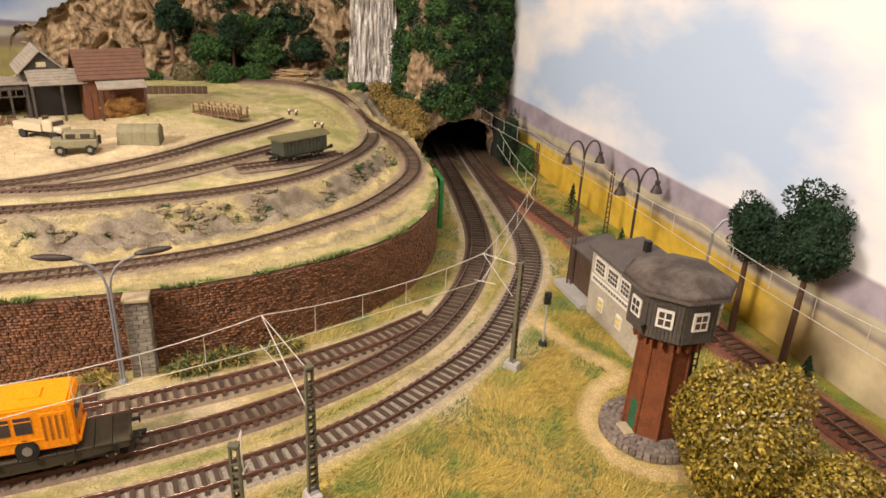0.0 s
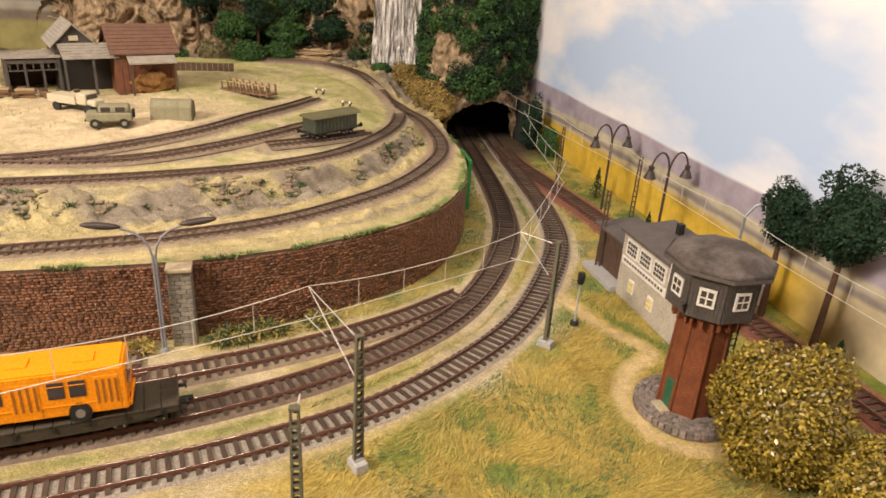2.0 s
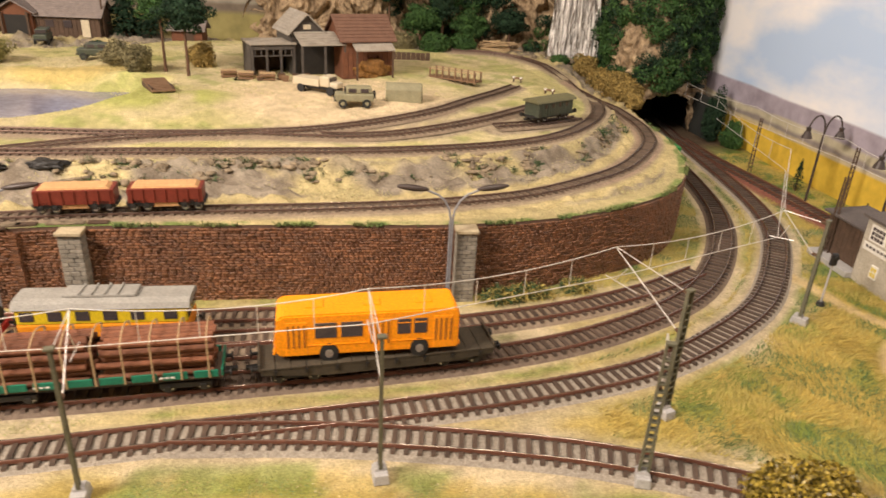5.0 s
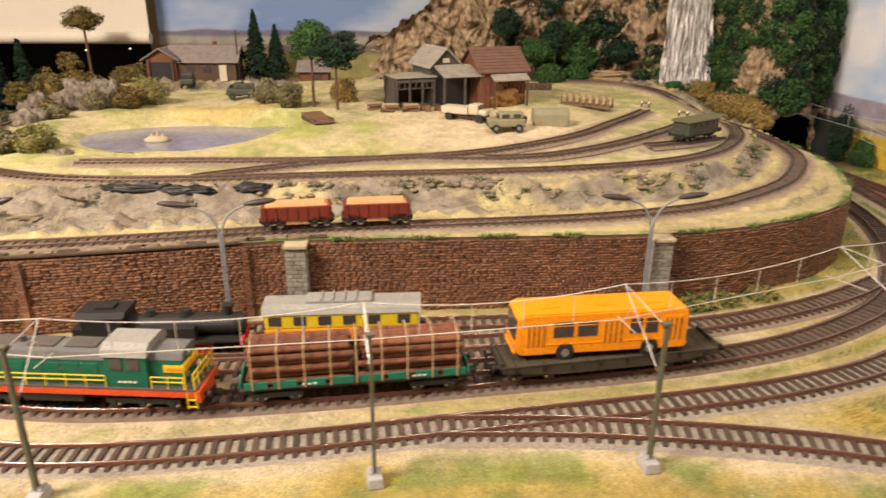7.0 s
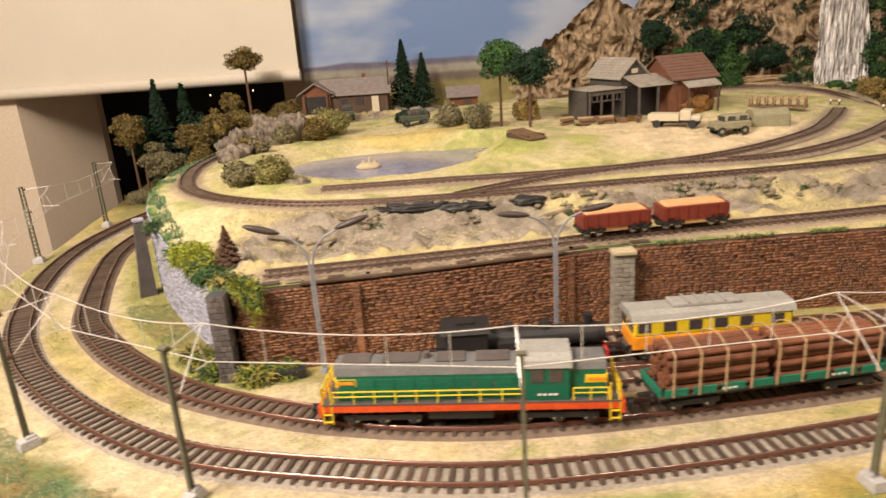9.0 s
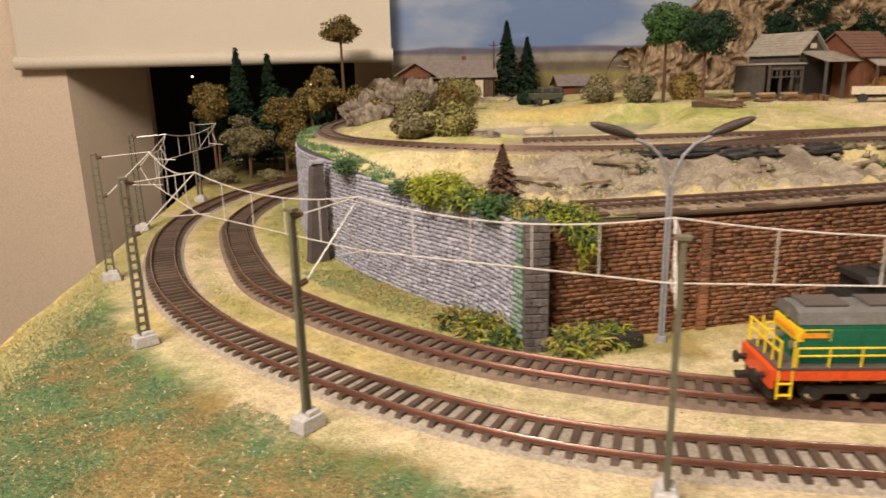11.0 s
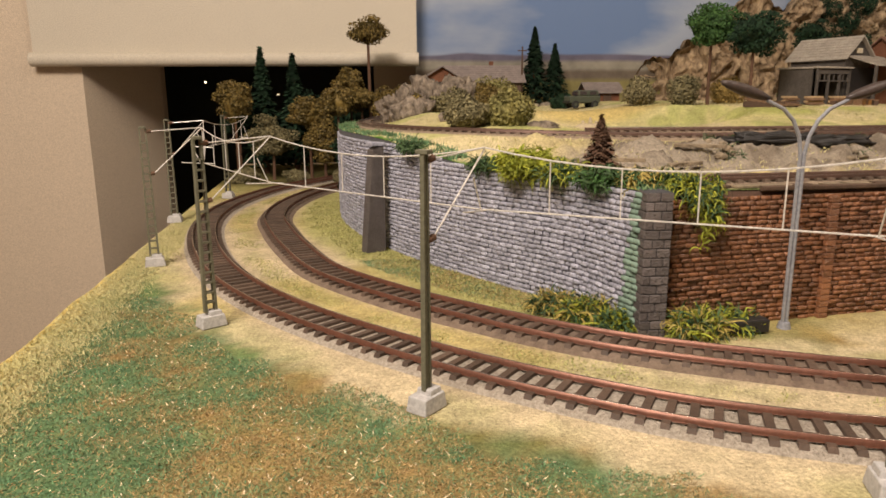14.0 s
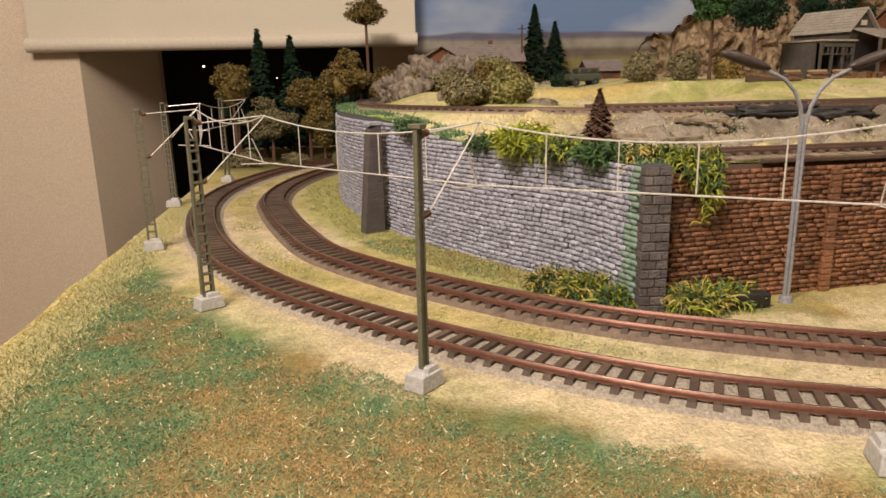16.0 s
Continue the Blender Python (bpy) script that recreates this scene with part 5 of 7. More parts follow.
stone_pillar(12.32, 0.35, 0.66, 0.62, 2.5, "wall_pillar", "pale stone pillar with a cap against the brick wall", M["pillar"], True, "pillars of the brick wall")
stone_pillar(-11.58, -1.47, 0.5, 0.66, 2.72, "wall_pier", "dark grey block pier where grey and brick walls meet", M["pierstone"], False, "", 16)


def buttress():
    t = thing("buttress", (-16.55, 6.2, -0.05), "sloping grey stone buttress on the curved wall", "buttress", rz=-152)
    bm = B()
    prism(bm, [(0, 0), (0.62, 0), (0.34, 2.95), (0.0, 3.15)], -0.17, 0.17, "y")
    part("body", bm, M["pierstone"], t)
    part("cap", box(B(), (0.16, 0, 3.12), (0.42, 0.4, 0.1), bevel=0.02), M["greystone"], t)


buttress()
for px, py, ang in ((-1.25, 0.06, 3), (-7.75, -0.95, 6)):
    t = thing("brick_pilaster", (px, py, -0.05), "narrow dark red-brown brick pilaster on the wall", "pilaster", "pilasters of the brick wall", rz=ang)
    for r in range(20):
        part("brick", box(B(), (0, 0, 0.062 + 0.124 * r), (0.2, 0.12, 0.112), bevel=0.012), M["brick"], t)
bm = B()
for (x0, y0), (x1, y1) in zip(BRICK_WALL[500::40, :2], BRICK_WALL[540::40, :2]):
    if x0 < -0.2:
        rod(bm, (x0, y0 - 0.03, hz(x0, y0) + 0.02), (x1, y1 - 0.03, hz(x1, y1) + 0.02), 0.055, n=6)
for k in range(22):
    s = 1.0 - 0.62 * k + 0.1 * math.sin(k * 3.7)
    i = int(np.abs(BRICK_WALL[:, 0] - s).argmin())
    x, y = BRICK_WALL[i, :2]
    dx, dy = BRICK_WALL[i - 8, :2] - BRICK_WALL[i, :2]
    if x > -10.8:
        t = thing("edge_board", (x, y + 0.2, hz(x, y + 0.2) + 0.02), "pale grey-brown board laid along the wall top", "board", "boards on the wall top", rz=math.degrees(math.atan2(dy, dx)) + 1.5 * math.sin(k * 5))
        part("body", box(B(), (0, 0, 0.02), (0.58 + 0.08 * math.sin(k * 2.1), 0.24, 0.05), bevel=0.01), M["rock_grey" if k % 3 else "wood_dark"], t)
tagged(part("coping_rail", bm, M["wood_dark"]), "dark timber edge along the top of the wall", "trim", kind="structure")
bm = prism(B(), [(24.2, 10.6), (24.38, 10.6), (24.5, 12.6), (24.32, 12.6)], 0.0, 2.45, "z")
tagged(part("trim_green", bm, M["lime_paint"]), "bright green painted wall end", "trim", kind="structure")


# ---- overhead line ----
MASTS = [(23.3, -1.75), (16.67, -6.2), (15.15, -8.5), (9.28, -8.0), (3.1, -8.2), (-3.95, -8.4), (-10.95, -7.05), (-15.9, -4.4), (-19.88, -0.35), (-22.6, 4.85), (-24.05, 11.6), (-23.5, 17.7)]


def nearest(key, x, y):
    line = LINE[key]
    k = int(((line[:, 0] - x) ** 2 + (line[:, 1] - y) ** 2).argmin())
    return line[k]


def lattice_mast(x, y, rz, reach, turned=False, solid=False, h=3.65):
    t = thing("catenary_mast", (x, y, -0.02), "olive lattice mast on a grey concrete foot beside the track", "mast", "catenary masts", rz=rz)
    foot = part("foot", box(B(), (0, 0, 0.13), (0.52, 0.36, 0.24), taper=0.86, bevel=0.02), M["concrete"], t, "pale grey foot")
    part("foot_block", box(B(), (0.06, 0, 0.27), (0.28, 0.28, 0.12), taper=0.85, bevel=0.015), M["concrete"], foot)
    tw = 90 if turned else 0
    for s in (-1, 1):
        bm = box(B(), (s * (0.055 if solid else 0.1), 0, h / 2 + 0.15), (0.035 if solid else 0.055, 0.08 if solid else 0.11, h - 0.3))
        for v in bm.verts:
            if v.co.z > h / 2:
                v.co.x *= 0.72
                v.co.y *= 0.85
        part("leg", bm, M["mast"], t, rz=tw)
    for k in range(0 if solid else 15):
        z = 0.5 + k * (h - 0.7) / 15
        part("rung", box(B(), (0, 0, z), (0.2 - 0.05 * z / h, 0.12, 0.035)), M["mast"], t, rz=tw)
    if solid:
        part("web", box(B(), (0, 0, h / 2 + 0.15), (0.085, 0.04, h - 0.34)), M["mast"], t)
    part("head", box(B(), (0, 0, h), (0.14, 0.2, 0.06), bevel=0.01), M["mast"], t)
    for z in (h - 0.12, 2.45):
        part("insulator", rod(B(), (0.05, 0, z), (0.2, 0, z + 0.03), 0.05, n=10), M["bark"], t)
    bm = rod(B(), (0.2, 0, 2.48), (reach, 0, h - 0.05), 0.013)
    rod(bm, (0.2, 0, h - 0.1), (reach, 0, h - 0.03), 0.012)
    rod(bm, (reach * 0.62, 0, 2.72), (reach + 0.25, 0, 2.66), 0.012)
    rod(bm, (reach * 0.8, 0, 3.2), (reach * 0.95, 0, 2.68), 0.012)
    part("arm", bm, M["wire"], t, "thin bright bracket arm")


ENDS = []
for mx, my in MASTS:
    q = nearest("outer", mx, my)
    if (mx, my) == (16.67, -6.2):
        q = nearest("inner", mx, my) * 0.5 + nearest("outer", mx, my) * 0.5
    if (mx, my) == (15.15, -8.5):
        q = nearest("branch", mx, my)
    d = math.hypot(q[0] - mx, q[1] - my)
    lattice_mast(mx, my, math.degrees(math.atan2(q[1] - my, q[0] - mx)), d, mx > 14, -18 < mx < 12)
    ENDS.append((float(q[0]), float(q[1])))
ENDS = [(28.9, 16.0), (27.2, 6.5)] + ENDS[:2] + ENDS[3:]


def span(a, b):
    t = thing("contact_wire", (*a, 0), "bright overhead wire pair with droppers between masts", "overhead wire", "overhead wires")
    dx, dy = b[0] - a[0], b[1] - a[1]
    up = [Vector((dx * k / 10, dy * k / 10, 3.6 - 1.0 * (k / 10) * (1 - k / 10))) for k in range(11)]
    lo = [Vector((dx * k / 10, dy * k / 10, 2.67)) for k in (0, 10)]
    part("messenger_wire", tube(B(), up, 0.013, 5), M["wire"], t)
    part("trolley_wire", tube(B(), lo, 0.013, 5), M["wire"], t)
    for k in (2, 4, 6, 8):
        part("dropper", rod(B(), up[k], (up[k].x, up[k].y, 2.67), 0.011, n=5), M["wire"], t)


for a, b in zip(ENDS, ENDS[1:]):
    span(a, b)
FAR_ENDS = [(30.0, 24.5), (30.5, 14.9), (31.1, 8.4), (31.0, 0.5), (31.2, -8.6)]
for a, b in zip(FAR_ENDS, FAR_ENDS[1:]):
    span(a, b)
for x, y, h in ((30.9, 14.9, 3.0), (31.9, 8.4, 3.2), (27.6, 3.3, 3.4)):
    t = thing("lattice_pole", (x, y, 0), "dark rust-brown lattice pole beside the far track", "mast", "dark poles", rz=40)
    for s in (-1, 1):
        part("leg", rod(B(), (0, s * 0.09, 0), (0, s * 0.06, h), 0.035, n=4), M["wood_dark"], t)
    for k in range(12):
        part("rung", box(B(), (0, 0, 0.2 + k * h / 12.5), (0.04, 0.18, 0.04)), M["wood_dark"], t)


# ---- lamps ----
def street_lamp(x, y, rz, tall=1.0, tilt=0.12):
    t = thing("street_lamp", (x, y, -0.03), "grey twin-arm street lamp with dark heads at the wall", "street lamp", "street lamps at the wall", rz=rz)
    part("foot", rod(B(), (0, 0, 0), (0, 0, 0.12), 0.13, 0.1, n=14), M["lamp_grey"], t)
    for s in (-1, 1):
        pts = [Vector((s * 0.038, 0, 0.1)), Vector((s * 0.038, 0, 3.1)), Vector((s * 0.1, 0, 3.4)), Vector((s * 0.24, 0, 3.66)), Vector((s * 0.46, 0, 3.86)), Vector((s * 0.8, 0, 4.0))]
        pts = [Vector((p.x, p.y, p.z * tall)) for p in pts]
        part("post", tube(B(), pts, 0.036, 8), M["lamp_grey"], t)
        bm = B()
        bmesh.ops.create_uvsphere(bm, u_segments=14, v_segments=8, radius=1, matrix=Matrix.Translation((s * (0.78 + 0.47 * math.cos(tilt)), 0, 4.03 * tall + 0.5 * math.sin(tilt))) @ Matrix.Rotation(-s * tilt, 4, "Y") @ Matrix.Diagonal((0.52, 0.12, 0.1, 1)))
        part("lamp_head", bm, M["lamp_head"], t, "long dark lamp head", smooth=True)


street_lamp(-8.85, -1.5, 4, 1.07, 0.3)
street_lamp(-1.8, -0.4, 4)
street_lamp(11.75, -0.15, 2)


def platform_lamp(x, y, arms=(-1, 1)):
    t = thing("platform_lamp", (x, y, 0), "dark twin-arm platform lamp with bell shades", "platform lamp", "platform lamps")
    part("post", tube(B(), [Vector((0, 0, 0)), Vector((0, 0, 3.4))], 0.06, 8), M["lamp_head"], t)
    for s in arms:
        pts = [Vector((s * 0.85 * (1 - math.cos(a)) / 2 * 1.05, 0, 3.35 + 0.95 * math.sin(min(a, 2.1)) ** 1 if a < 1.6 else 3.35 + 0.95 * math.sin(a) * 1.0)) for a in np.linspace(0, 2.75, 10)]
        part("arm", tube(B(), pts, 0.045, 6), M["lamp_head"], t)
        e = pts[-1]
        bm = rod(B(), (e.x, 0, e.z + 0.02), (e.x, 0, e.z - 0.2), 0.12, 0.1, n=12)
        rod(bm, (e.x, 0, e.z - 0.5), (e.x, 0, e.z - 0.18), 0.26, 0.13, n=16)
        part("shade", bm, M["lamp_head"], t, "dark bell shade")


platform_lamp(31.15, 10.0)
platform_lamp(31.3, 5.2)


# ---- water tower ----
def octagon(r, turn=22.5):
    return [(r * math.cos(radians(45 * k + turn)), r * math.sin(radians(45 * k + turn))) for k in range(8)]


def frustum(bm, r0, r1, z0, z1, turn=22.5):
    lo = [bm.verts.new((x, y, z0)) for x, y in octagon(r0, turn)]
    hi = [bm.verts.new((x, y, z1)) for x, y in octagon(r1, turn)]
    for k in range(8):
        bm.faces.new((lo[k], lo[(k + 1) % 8], hi[(k + 1) % 8], hi[k]))
    bm.faces.new(lo[::-1])
    bm.faces.new(hi)
    return bm


def white_window(parent, x, y, z, rz, w=0.42, h=0.5, pane="glass", nx=2, ny=2):
    def put(c, s, m):
        return box(B(), c, s), m
    f = part("window", box(B(), (0, 0, 0), (w, 0.05, h), bevel=0.01), M["white"], parent, "white framed window", at=(x, y, z), rz=rz)
    for i in range(nx):
        for j in range(ny):
            part("pane", box(B(), ((i + 0.5) / nx * (w * 0.8) - w * 0.4, -0.022, (j + 0.5) / ny * (h * 0.8) - h * 0.4), (w * 0.62 / nx, 0.02, h * 0.62 / ny)), M[pane], f)


def water_tower():
    t = thing("water_tower", (25.95, -5.55, 0.0), "octagonal water tower of red brick with a grey boarded head", "water tower")
    part("plinth", rod(B(), (0, 0, -0.03), (0, 0, 0.26), 1.4, 1.29, n=40), M["plinth"], t, "round grey cobbled plinth")
    rnd = random.Random(2)
    for k in range(46):
        a = 2 * math.pi * k / 46
        part("cobble", box(B(), (1.36 * math.cos(a), 1.36 * math.sin(a), 0.14 + rnd.uniform(-0.02, 0.02)), (0.12, 0.17, 0.2), rz=math.degrees(a), bevel=0.025), M["plinth"], t)
    for ring, count in ((1.22, 38), (1.06, 34), (0.9, 28)):
        for k in range(count):
            a = 2 * math.pi * (k + rnd.uniform(-0.2, 0.2)) / count
            s = ring * 6.0 / count
            part("cobble", box(B(), (ring * math.cos(a), ring * math.sin(a), 0.262 + rnd.uniform(-0.012, 0.012)), (0.135, s * rnd.uniform(0.75, 0.95), 0.07), rz=math.degrees(a) + rnd.uniform(-8, 8), taper=0.75), M["plinth"], t)
    part("shaft", frustum(B(), 0.78, 0.69, 0.24, 3.2), M["brick_red"], t, "orange-red brick shaft")
    for k in range(8):
        a = radians(45 * k + 22.5)
        part("corner_strip", rod(B(), (0.78 * math.cos(a), 0.78 * math.sin(a), 0.24), (0.69 * math.cos(a), 0.69 * math.sin(a), 3.2), 0.05, n=6), M["brick_red"], t)
        for j in (-0.3, 0, 0.3):
            b = radians(45 * k) + j
            part("corbel", box(B(), (0.78 * math.cos(b), 0.78 * math.sin(b), 3.12), (0.26, 0.08, 0.22), rz=math.degrees(b), bevel=0.01), M["brick_red"], t)
    part("head_floor", frustum(B(), 0.8, 1.06, 3.2, 3.36), M["plank_grey"], t)
    part("head", frustum(B(), 1.08, 1.15, 3.36, 4.6), M["plank_grey"], t, "grey boarded tank head")
    for k in range(8):
        a, mid = radians(45 * k), 1.25
        for j in range(-4, 5):
            o = j * 0.094
            r = 1.02
            part("board", box(B(), ((r + 0.03) * math.cos(a) - o * math.sin(a), (r + 0.03) * math.sin(a) + o * math.cos(a), 3.98), (0.03, 0.084, 1.2), rz=math.degrees(a)), M["plank_grey"], t)
        white_window(t, 1.1 * math.cos(a), 1.1 * math.sin(a), 4.0, math.degrees(a) + 90)
    part("eave", frustum(B(), 1.42, 1.42, 4.58, 4.68), M["slate"], t)
    bm = B()
    rings = [(1.42, 4.68), (1.26, 4.8), (1.0, 4.94), (0.7, 5.04), (0.36, 5.1)]
    for (r0, z0), (r1, z1) in zip(rings, rings[1:]):
        frustum(bm, r0, r1, z0, z1)
    bmesh.ops.remove_doubles(bm, verts=bm.verts, dist=0.001)
    part("roof", bm, M["tank_felt"], t, "domed grey felt roof with dark stains", smooth=True)
    part("door", box(B(), (-0.7, -0.1, 0.72), (0.06, 0.36, 0.9), bevel=0.015, rz=0), M["door_green"], t, "green door")
    part("door_step", box(B(), (-0.88, -0.1, 0.29), (0.3, 0.5, 0.08), bevel=0.015), M["cap"], t)
    lad = part("ladder", box(B(), (0.2, -0.8, 1.6), (0.03, 0.03, 2.8)), M["black"], t)
    part("stile", box(B(), (0.42, -0.76, 1.6), (0.03, 0.03, 2.8)), M["black"], lad)
    for k in range(14):
        part("rung", box(B(), (0.31, -0.78, 0.35 + 0.2 * k), (0.22, 0.025, 0.025)), M["black"], lad)
    bm = rod(B(), (-0.95, -0.35, 3.3), (-1.2, -0.5, 3.75), 0.05)
    part("spout", bm, M["black"], t)


water_tower()


def signal_box():
    t = thing("signal_box", (28.4, -0.45, 0.0), "pale grey rendered signal box with white windows and a felt roof", "signal box")
    part("wall", box(B(), (0, 0, 1.25), (1.9, 3.8, 2.55), bevel=0.02), M["plaster"], t, "stained grey render")
    bm = B()
    prism(bm, [(-1.08, 2.5), (1.08, 2.72), (1.08, 2.8), (-1.08, 2.6)], -2.05, 2.05, "y")
    part("roof", bm, M["slate"], t, "flat grey felt roof")
    for k, yy in enumerate((1.2, 0.3, -0.6)):
        white_window(t, -0.965, yy, 2.05, -90, 0.8, 0.62, "glass", 4, 3)
    sign = part("sign_board", box(B(), (-0.975, 0.3, 1.5), (0.03, 2.9, 0.3), bevel=0.008), M["white"], t, "white board with unreadable lettering")
    for k in range(14):
        part("lettering", box(B(), (-0.995, 1.55 - 0.19 * k, 1.52), (0.01, 0.12, 0.1)), M["dark_panel"], sign)
    for yy in (0.9, -0.4):
        white_window(t, -0.965, yy, 0.72, -90, 0.36, 0.5, "yellow_pane", 2, 2)
    part("chimney", box(B(), (0.5, 0.8, 2.95), (0.22, 0.22, 0.4), bevel=0.015), M["black"], t)
    a = part("annex", box(B(), (0.15, 3.1, 0.9), (1.5, 2.3, 1.8), bevel=0.02), M["wood_dark"], t, "brown boarded annex")
    bm = B()
    prism(bm, [(-0.85, 1.82), (1.05, 1.95), (1.05, 2.02), (-0.85, 1.9)], 1.85, 4.4, "y")
    part("annex_roof", bm, M["slate"], a, "grey felt annex roof")
    for k in range(9):
        part("board", box(B(), (-0.62, 2.05 + 0.26 * k, 0.9), (0.03, 0.24, 1.76)), M["wood_dark"], a)
    part("platform", box(B(), (-0.75, 3.1, 0.12), (0.9, 2.4, 0.24), bevel=0.02), M["concrete"], t, "grey concrete platform")


signal_box()
t = thing("signal", (24.85, -0.58, 0), "small track signal with a black head on a pale post", "signal")
part("foot", rod(B(), (0, 0, 0), (0, 0, 0.14), 0.16, 0.12, n=12), M["black"], t)
part("post", rod(B(), (0, 0, 0.1), (0, 0, 1.9), 0.035), M["concrete"], t)
part("head", box(B(), (0, 0, 1.75), (0.24, 0.16, 0.46), bevel=0.06), M["black"], t, "black signal head")
part("visor", rod(B(), (0, -0.08, 1.85), (0, -0.16, 1.85), 0.07, n=10), M["black"], t)


# ---- foliage ----
def leaf_mesh(name, clumps, n, size, material, flat=0.55, seed=1):
    """Many small leaves over uneven clumps: a list of (centre, radii)."""
    g = np.random.default_rng(seed)
    vol = np.array([r[0] * r[1] + r[1] * r[2] + r[0] * r[2] for _, r in clumps])
    pick = g.choice(len(clumps), n, p=vol / vol.sum())
    d = g.normal(size=(n, 3))
    d /= np.linalg.norm(d, axis=1)[:, None]
    rad = g.uniform(0.62, 1.06, n) ** 0.7
    c = np.array([k for k, _ in clumps], float)[pick]
    r = np.array([k for _, k in clumps], float)[pick]
    p = c + d * r * rad[:, None]
    a = g.normal(size=(n, 3))
    a /= np.linalg.norm(a, axis=1)[:, None]
    b = np.cross(a, d + 0.3 * g.normal(size=(n, 3)))
    b /= np.linalg.norm(b, axis=1)[:, None] + 1e-9
    s = size * g.uniform(0.6, 1.4, n)[:, None]
    v = np.stack([p - a * s, p + b * s * flat, p + a * s, p - b * s * flat], 1).reshape(-1, 3)
    return raw_mesh(name, v, np.arange(4 * n).reshape(-1, 4), material)


def clumps_in(r, n, seed, k=0.45):
    g = random.Random(seed)
    out = []
    for _ in range(n):
        d = Vector((g.gauss(0, 1), g.gauss(0, 1), g.gauss(0, 1))).normalized() * g.uniform(0.45, 0.8)
        f = g.uniform(k * 0.8, k * 1.2)
        out.append(((d.x * r[0], d.y * r[1], d.z * r[2]), (r[0] * f, r[1] * f, r[2] * f)))
    return out


def bush(x, y, z, r, material, label, leaves=1500, size=0.1, seed=1, group="", core=None, name="bush"):
    t = thing(name, (x, y, z), label, "bush", group)
    part("undergrowth", blob(B(), (0, 0, r[2] * 0.7), (r[0] * 0.62, r[1] * 0.62, r[2] * 0.68), seed, 0.3), material, t, smooth=True)
    cl = [((0, 0, r[2] * 0.8), (r[0] * 0.9, r[1] * 0.9, r[2] * 0.85))] * 2 + [((c[0], c[1], max(c[2] + r[2] * 0.85, 0.1)), k) for c, k in clumps_in(r, 14, seed)]
    part("foliage", leaf_mesh("foliage", cl, int(leaves * 2.4), size * 0.62, material, seed=seed), None, t)
    return t


def leafy_tree(x, y, z, h, crown, zc, material, label, leaves, size, seed, trunk_r=0.09, name="tree", group=""):
    """Tapered trunk with limbs and a ragged crown of many small leaves in uneven clumps."""
    t = thing(name, (x, y, z), label, "tree", group)
    g = random.Random(seed)
    bm = rod(B(), (0, 0, -0.05), (g.uniform(-0.08, 0.08), 0.03, zc), trunk_r, trunk_r * 0.55, n=9)
    cl = []
    for _ in range(40):
        u = Vector((g.gauss(0, 1), g.gauss(0, 1), g.gauss(0, 1))).normalized() * g.uniform(0.3, 0.98)
        f = g.uniform(0.2, 0.46) * (1.15 - 0.4 * u.length)
        cl.append(((u.x * crown[0], u.y * crown[1], zc + u.z * crown[2] * (1.0 if u.z > 0 else 0.75)), (crown[0] * f * 1.25, crown[1] * f * 1.25, crown[2] * f * 0.8)))
    for c, _ in cl[:12]:
        rod(bm, (0, 0, zc - crown[2] * 0.6), (c[0] * 0.85, c[1] * 0.85, c[2]), trunk_r * 0.4, trunk_r * 0.1, n=5)
    part("trunk", bm, M["bark"], t)
    cl.append(((0, 0, zc), (crown[0] * 0.7, crown[1] * 0.7, crown[2] * 0.68)))
    part("inner_crown", blob(B(), (0, 0, zc), (crown[0] * 0.6, crown[1] * 0.6, crown[2] * 0.6), seed, 0.4), material, t, smooth=True)
    part("crown", leaf_mesh("crown", cl, int(leaves * 3.2), size * 0.55, material, seed=seed), None, t)
    return t


def spruce(x, y, z, h, r, material, label, seed, leaves=2600, name="spruce", group="spruces"):
    t = thing(name, (x, y, z), label, "tree", group)
    part("trunk", rod(B(), (0, 0, -0.05), (0, 0, h * 0.95), r * 0.13, 0.01, n=7), M["bark"], t)
    g = np.random.default_rng(seed)
    lev = g.uniform(0.06, 1, leaves) ** 0.8
    lev = np.round(lev * 17) / 17 + g.normal(0, 0.022, leaves)
    a = g.uniform(0, 2 * np.pi, leaves)
    reach = r * (1.03 - lev).clip(0.02) * g.uniform(0.05, 1, leaves) ** 0.6 * (1 + 0.22 * np.sin(a * 5 + lev * 40))
    p = np.c_[reach * np.cos(a), reach * np.sin(a), lev * h - 0.10 * reach]
    out = np.c_[np.cos(a), np.sin(a), -0.35 * np.ones(leaves)]
    side = np.c_[-np.sin(a), np.cos(a), g.normal(0, 0.4, leaves)]
    s = (r * 0.13 * g.uniform(0.7, 1.3, leaves))[:, None]
    v = np.stack([p - out * s, p + side * s * 0.5, p + out * s, p - side * s * 0.5], 1).reshape(-1, 3)
    part("needles", raw_mesh("needles", v, np.arange(4 * leaves).reshape(-1, 4), material), None, t)


# golden bushes beside the tower
bush(26.8, -8.05, 0, (1.72, 1.7, 1.75), M["leaf_olive"], "large olive-gold bush with glossy flecked leaves", 17000, 0.092, 11)
bush(28.0, -9.95, 0, (1.45, 1.35, 1.1), M["leaf_olive"], "olive-gold bush with glossy flecked leaves", 10000, 0.092, 12)
bush(18.1, -9.9, 0, (1.35, 1.1, 0.8), M["leaf_olive"], "low olive-gold bush by the siding", 4000, 0.09, 13)
